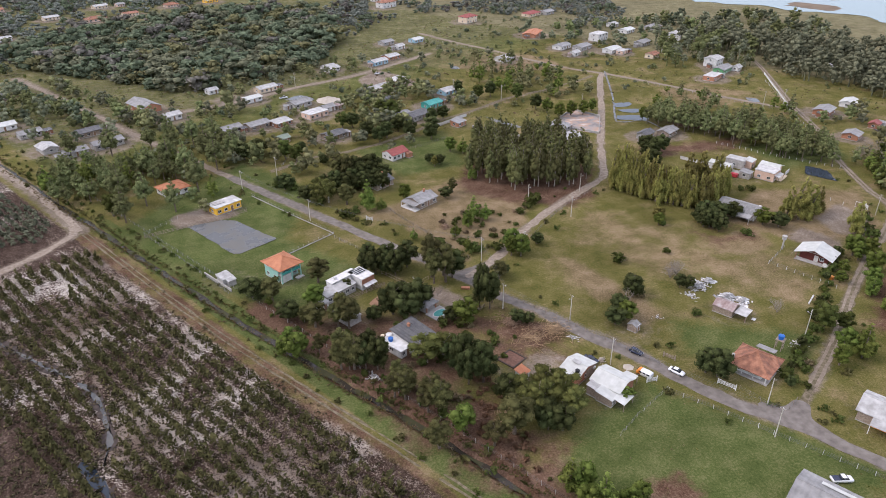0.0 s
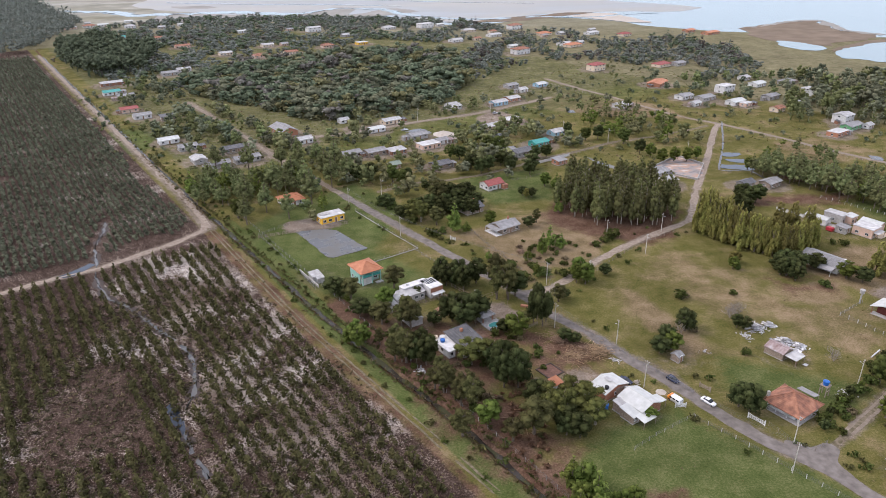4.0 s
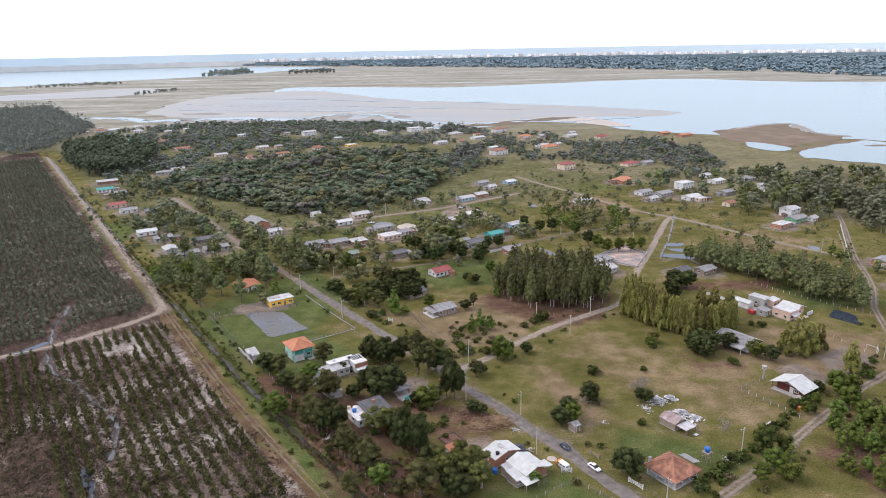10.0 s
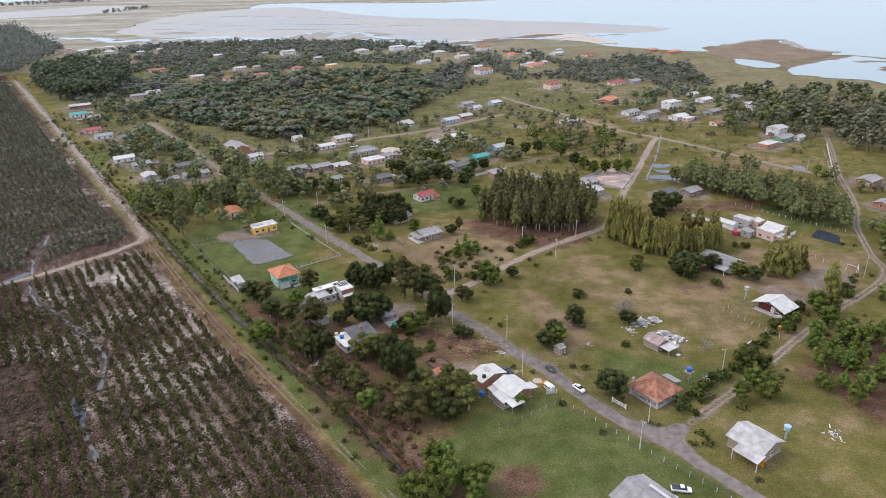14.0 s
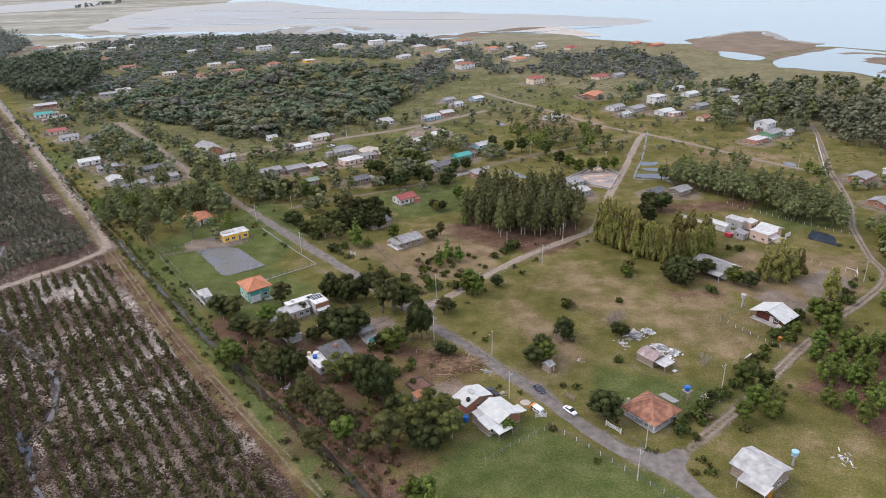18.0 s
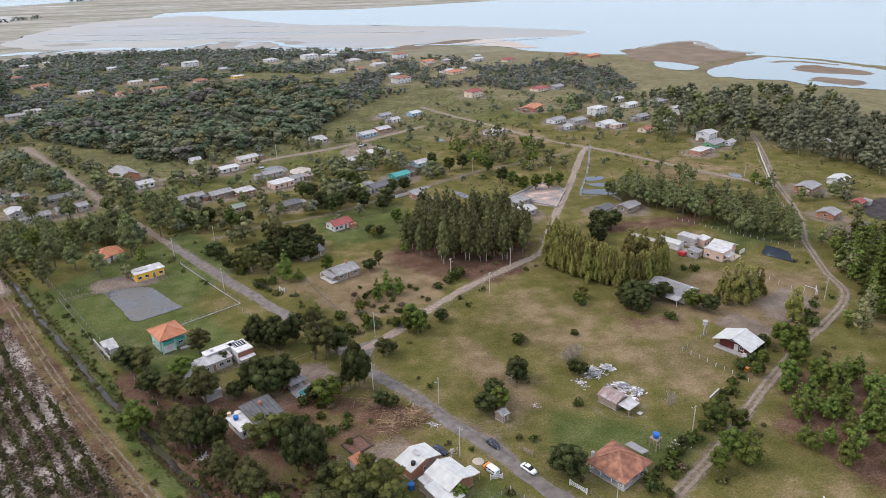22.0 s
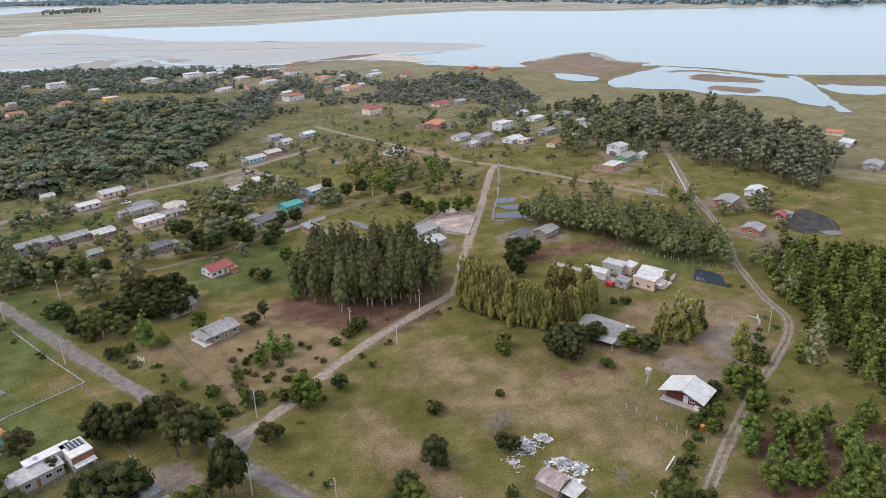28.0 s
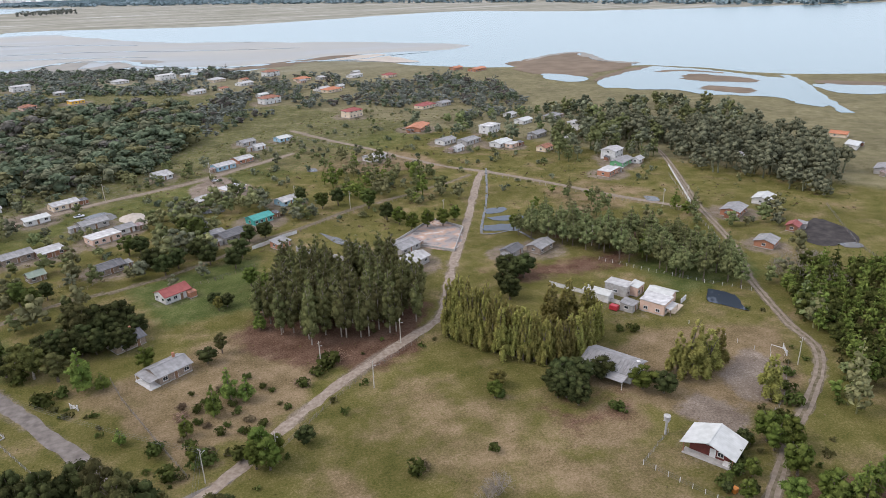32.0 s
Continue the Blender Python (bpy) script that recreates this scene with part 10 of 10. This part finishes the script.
car(40.8, 155.1, -57, "car_white", "white sedan parked on the grass verge")
car(35.0, 164.8, -57, "car_dark", "dark blue hatchback parked beside the road", "hatch")
car(22.6, 164.9, -52, "car_dark", "dark blue car parked beside the white-roofed house")
van(32.6, 156.1, 123)
car(54.5, 116.2, -12, "car_white", "white pickup truck with a dark bed cover", "pickup")
car(51.2, 114.1, -25, "car_white", "white car parked beside the big shed", "hatch")
car(-40.7, 420.2, 20, "car_white", "white pickup beside a small concrete tank", "pickup")
car(17.1, 456.7, 10, "car_white", "white car on a sandy yard", "hatch")

# ---- yards ----
def heap(name, x, y, r, h, n, size, mat, label, category, seed=0, long=1.0, flat=0.0):
    """A loose heap of boards, branches or sheets."""
    rng = np.random.default_rng(seed)
    ob_v, ob_f, o = [], [], 0
    for _ in range(n):
        a, q = rng.uniform(0, 2 * math.pi), r * min(1.5, abs(rng.normal(0, 0.5)))
        z = max(0.05, h * (1 - q / r) * rng.uniform(0.1, 1.0))
        L, w, t = size * long * rng.uniform(0.6, 1.5), size * rng.uniform(0.5, 1.2) / (long ** 0.8), 0.05 + 0.04 * (long > 2)
        m = pose(q * math.cos(a), q * math.sin(a), z, rng.normal(0, 18 * (1 - flat)), rng.normal(0, 18 * (1 - flat)), rng.uniform(0, 360))
        for sx, sy, sz in ((-1, -1, -1), (1, -1, -1), (1, 1, -1), (-1, 1, -1), (-1, -1, 1), (1, -1, 1), (1, 1, 1), (-1, 1, 1)):
            p = m @ Vector((sx * L / 2, sy * w / 2, sz * t / 2))
            ob_v.append((p.x, p.y, max(p.z, 0.01)))
        ob_f += [(o, o + 1, o + 2, o + 3), (o + 4, o + 7, o + 6, o + 5), (o, o + 4, o + 5, o + 1), (o + 1, o + 5, o + 6, o + 2), (o + 2, o + 6, o + 7, o + 3), (o + 3, o + 7, o + 4, o)]
        o += 8
    ob = new(name, mesh_np(name, ob_v, ob_f, [M[mat]]))
    ob.matrix_world = pose(x, y, 0)
    return tagged(ob, label, category, "", "stuff")


def mound(name, x, y, r, h, mat, label, category, seed=0):
    rng = np.random.default_rng(seed)
    n, k = 18, 6
    v, f = [], []
    for i in range(k + 1):
        for j in range(n):
            a, q = 2 * math.pi * j / n, r * i / k
            z = h * (math.cos(math.pi * i / k / 1.05) * 0.5 + 0.5) * rng.uniform(0.8, 1.15) if i < k else -0.05
            v.append((q * math.cos(a) * rng.uniform(0.88, 1.12), q * math.sin(a) * rng.uniform(0.88, 1.12), z))
    for i in range(k):
        for j in range(n):
            f.append((i * n + j, (i + 1) * n + j, (i + 1) * n + (j + 1) % n, i * n + (j + 1) % n))
    ob = new(name, mesh_np(name, v, f, [M[mat]], smooth=True))
    ob.matrix_world = pose(x, y, 0)
    return tagged(ob, label, category)


heap("debris_heap", 68.1, 189.6, 3.2, 1.3, 150, 0.6, "debris", "heap of broken white roof sheets and boards", "debris", 1, 3.0)
heap("debris_heap", 72.6, 190.9, 1.7, 1.2, 40, 1.2, "debris", "stack of broken white sheets", "debris", 2, 1.4, 0.5)
heap("debris_heap", 63.5, 185.5, 2.2, 0.3, 40, 0.45, "debris", "scattered broken sheets on the grass", "debris", 3, 1.6, 0.7)
heap("debris_heap", 72.8, 182.2, 2.6, 1.1, 60, 1.1, "debris", "white sheets leaning behind the ruined house", "debris", 4, 1.8, 0.4)
heap("debris_heap", 76.0, 178.8, 2.4, 0.7, 60, 0.9, "debris", "collapsed roof sheets beside the ruined house", "debris", 5, 1.5, 0.4)
heap("rubble", 76.9, 157.6, 2.4, 0.3, 50, 0.3, "debris", "dark rubble and scraps on the grass", "rubble", 6, 1.3)
heap("rubble", 48.6, 177.9, 1.5, 0.2, 30, 0.25, "debris", "small pile of rubble on the grass", "rubble", 16, 1.3)
heap("timber_heap", 8.6, 186.2, 5.4, 0.8, 190, 0.34, "timber", "tangle of felled reddish branches and trunks", "timber", 7, 7.0)
heap("timber_heap", 18.6, 179.2, 4.6, 1.6, 260, 0.36, "timber_fresh", "pile of cut yellowish branches by the road", "timber", 8, 6.0)
heap("timber_heap", 12.1, 178.0, 6.0, 0.4, 130, 0.36, "timber_fresh", "loose felled branches over bare ground", "timber", 9, 8.0, 0.5)
heap("timber_heap", 15.6, 180.8, 3.0, 0.8, 90, 0.3, "timber", "dark heap of roots and branches", "timber", 10, 4.0)
heap("timber_heap", 5.7, 246.3, 2.2, 1.1, 90, 0.35, "timber", "round brown brush pile on the grass", "brush pile", 11, 5.0)
heap("timber_heap", 44.3, 261.3, 4.0, 0.8, 110, 0.4, "timber", "pale brush pile beneath the eucalyptus", "brush pile", 12, 5.0)
heap("timber_heap", 33.8, 251.6, 1.6, 0.5, 50, 0.35, "timber", "small brown brush pile", "brush pile", 13, 5.0)
heap("debris_heap", 97.1, 132.9, 4.4, 0.15, 18, 0.55, "debris", "pale boards lying in a row on the grass", "boards", 14, 2.2, 0.95)
heap("debris_heap", 22.4, 175.2, 1.8, 0.5, 40, 0.35, "debris", "scrap and pale odds and ends by the house", "debris", 15, 1.5)
heap("brick_pile", 25.3, 164.3, 1.1, 1.0, 90, 0.3, "sand", "pile of pale bricks beside the fence", "bricks", 17, 1.6)
heap("timber_heap", -3.8, 150.7, 5.0, 0.5, 90, 0.4, "timber", "dry branches and brush on red soil", "brush pile", 18, 6.0, 0.4)
heap("timber_heap", -9.6, 174.3, 3.0, 0.7, 60, 0.5, "timber", "broken boards and branches in the yard", "boards", 19, 5.0, 0.3)
heap("debris_heap", -31.2, 172.7, 1.6, 0.5, 30, 0.6, "debris", "white rubbish heap beside the ditch", "debris", 20, 1.4)
mound("sand_mound", -17.5, 410.2, 7.0, 1.9, "sand", "large pile of orange-tinted building sand", "sand pile", 1)
mound("sand_mound", -13.9, 403.3, 4.5, 1.2, "sand", "smaller pile of building sand", "sand pile", 2)
mound("sand_mound", 30.4, 160.1, 1.6, 0.5, "sand", "small sand pile by the fence", "sand pile", 3)

_bm = bmesh.new()
bmesh.ops.create_cone(_bm, cap_ends=True, segments=14, radius1=0.22, radius2=0.2, depth=5.4, matrix=pose(0, 0, 0.21, 90, 0, 0))
_log = new("concrete_pipe", bpy.data.meshes.new("concrete_pipe"))
_bm.to_mesh(_log.data)
_bm.free()
_log.data.materials.append(M["white"])
_log.matrix_world = pose(95.0, 174.3, 0, 0, 0, -53)
tagged(_log, "white concrete pole lying on the paddock grass", "concrete pole")


def tank_tower(x, y, h, label, post="wood", tank="plastic_blue", solid=False):
    ob = thing("water_tower", x, y, 0, GRID, label, "water tower")
    if solid:
        part("column", bm_cyl(bmesh.new(), 0, 0, -0.1, h, 0.28, 0.24, 10), M["concrete"], ob)
    else:
        for sx in (-1, 1):
            for sy in (-1, 1):
                part("leg", boxed(sx * 0.8, sy * 0.8, h / 2, 0.18, 0.18, h), M[post], ob)
        for s in (-1, 1):
            part("brace", boxed(0, s * 0.8, h * 0.55, 1.6, 0.1, 0.12), M[post], ob)
    part("platform", boxed(0, 0, h + 0.06, *((1.2, 1.2) if solid else (2.1, 2.1)), 0.14), M["concrete" if solid else post], ob)
    t = part("tank", bm_cyl(bmesh.new(), 0, 0, h + 0.13, h + 1.2, 0.62, 0.78, 16), M[tank], ob)
    part("lid", bm_cyl(bmesh.new(), 0, 0, h + 1.2, h + 1.35, 0.82, 0.4, 16), M[tank], t)


tank_tower(70.9, 156.9, 3.1, "wooden water tower with a round blue tank")
tank_tower(85.2, 131.8, 2.6, "white pump house column with a pale blue tank", "white", "blue", True)
tank_tower(107.0, 202.4, 3.6, "tall concrete water tank column by the maroon house", "concrete", "concrete", True)

_x, _y = at_uv(98.8, 168.8)
_pool = thing("swimming_pool", _x, _y, 0, GRID, "rounded turquoise swimming pool with a pale deck", "pool")
part("deck", boxed(0, 0, 0.12, 6.0, 5.0, 0.3, bevel=0.04), M["concrete"], _pool)
_bm = bmesh.new()
bmesh.ops.create_cone(_bm, cap_ends=True, segments=28, radius1=1.0, radius2=1.0, depth=0.1, matrix=pose(0.2, -0.2, 0.24) @ Matrix.Diagonal((2.3, 1.5, 1, 1)))
part("coping", _bm, M["white"], _pool)
_bm = bmesh.new()
bmesh.ops.create_cone(_bm, cap_ends=True, segments=28, radius1=1.0, radius2=1.0, depth=0.1, matrix=pose(0.2, -0.2, 0.26) @ Matrix.Diagonal((2.1, 1.3, 1, 1)))
part("water", _bm, M["pool"], _pool, "turquoise water")

_basin = thing("earth_basin", 3.6, 170.8, 0, GRID, "square sunken bed of reddish earth with a low kerb", "basin")
for sx, sy, lx, ly in ((0, -2.6, 5.6, 0.35), (0, 2.6, 5.6, 0.35), (-2.6, 0, 0.35, 4.85), (2.6, 0, 0.35, 4.85)):
    part("kerb", boxed(sx, sy, 0.08, lx, ly, 0.3), M["gully"], _basin)
part("soil_bed", boxed(0, 0, 0.05, 4.8, 4.8, 0.1), material("red_soil", ((0.1, 0.05, 0.035), (0.18, 0.1, 0.07)), scale=1.5, bump=0.5), _basin)

_x, _y = 1.6, 206.0
_t = thing("brick_stack", _x, _y, 0, -20, "low stack of orange bricks on a bare yard", "bricks")
for _k in range(3):
    for _j in range(2):
        part("course", boxed((_k - 1) * 0.85, 0, 0.15 + 0.3 * _j, 0.8, 1.0, 0.28, bevel=0.03), M["brick"], _t)
patch("bare_earth", [(-27.5, 205.5), (-24.0, 208.5), (-20.5, 206.5), (-21.5, 202.0), (-25.5, 201.5)], material("orange_earth", ((0.2, 0.11, 0.065), (0.3, 0.18, 0.115)), scale=0.6, rough=0.95, large=0.2), 0.1, "round bare patch of orange earth in a yard", "ground", wobble=0.4, step=1.5, seed=61)

_box = thing("crate", 108.7, 182.4, 0, 20, "orange-yellow plastic crate on the grass", "crate")
part("shell", boxed(0, 0, 0.5, 1.1, 0.9, 1.0, bevel=0.05), M["plastic_orange"], _box)
part("lid", boxed(0, 0, 1.03, 1.2, 1.0, 0.08, bevel=0.02), M["plastic_orange"], _box)

_c = [Vector(q) for q in ((163.8, 261.1), (167.9, 254.2), (164.4, 243.8), (157.2, 253.4))]
pond_side = patch("pond_side", [tuple(a.lerp(b, t)) for a, b in zip(_c, _c[1:] + _c[:1]) for t in (0.04, 0.35, 0.65, 0.96)], M["pond_dark"], 0.16, "small dark reflecting pond beside the lane", "pond", wobble=0.3, step=2)
for pts, k in (([(127.8, 362.5), (135.8, 361.2), (134.3, 356.2), (125.8, 355.9)], 0), ([(123.5, 351.4), (136.7, 349.8), (140.1, 344.9), (126.8, 345.8)], 1), ([(119.2, 342.9), (129.9, 340.4), (132.1, 333.0), (117.9, 336.9)], 2), ([(-39.9, 418.1), (-31.3, 423.2), (-24.6, 413.0), (-32.9, 408.0)], 3), ([(9.3, 409.2), (18.7, 409.4), (19.7, 403.2), (10.5, 403.9)], 4), ([(199.9, 352.4), (203.9, 348.8), (201.5, 342.8), (197.6, 346.3)], 5), ([(231.0, 275.7), (238.0, 274.4), (236.1, 269.7), (230.1, 272.0)], 6), ([(55.1, 359.5), (63.0, 348.6), (68.1, 337.8), (59.9, 345.3)], 7), ([(63.7, 462.5), (67.9, 462.2), (69.0, 454.9), (64.3, 455.5)], 8)):
    patch("flood_pool", pts, M["pond_dark" if k < 3 else "pond"], 0.14, "shallow silvery standing water on the grass", "puddle", wobble=0.25, step=2, seed=k)
strip("side_ditch", [(152.4, 424.6), (133.3, 375.6), (117.1, 339.9), (115.9, 333.6), (122, 332.6), (129.0, 332.6), (131.3, 318.9)], 1.0, M["pond"], z=0.13, label="water-filled ditch beside the sandy road", category="ditch", crown=0)
patch("lot_floor", [(82.1, 338.2), (101.6, 356.4), (109.4, 343.2), (98.9, 322.0)], material("ruin_floor", ((0.12, 0.11, 0.1), (0.3, 0.27, 0.25), (0.42, 0.28, 0.2), (0.55, 0.52, 0.48)), scale=0.18, rough=0.9, large=0.3), 0.12, "stained bare floor inside the walled lot", "floor", wobble=0.2, step=4)
patch("burnt_ground", [(226.6, 295.7), (246.6, 298.3), (241.6, 275.2), (224.0, 277.0)], material("burnt_soil", ((0.02, 0.018, 0.016), (0.06, 0.05, 0.045)), scale=0.3, rough=0.95, large=0.3), 0.11, "dark burnt ground on a fenced lot", "ground", wobble=0.8, step=4)
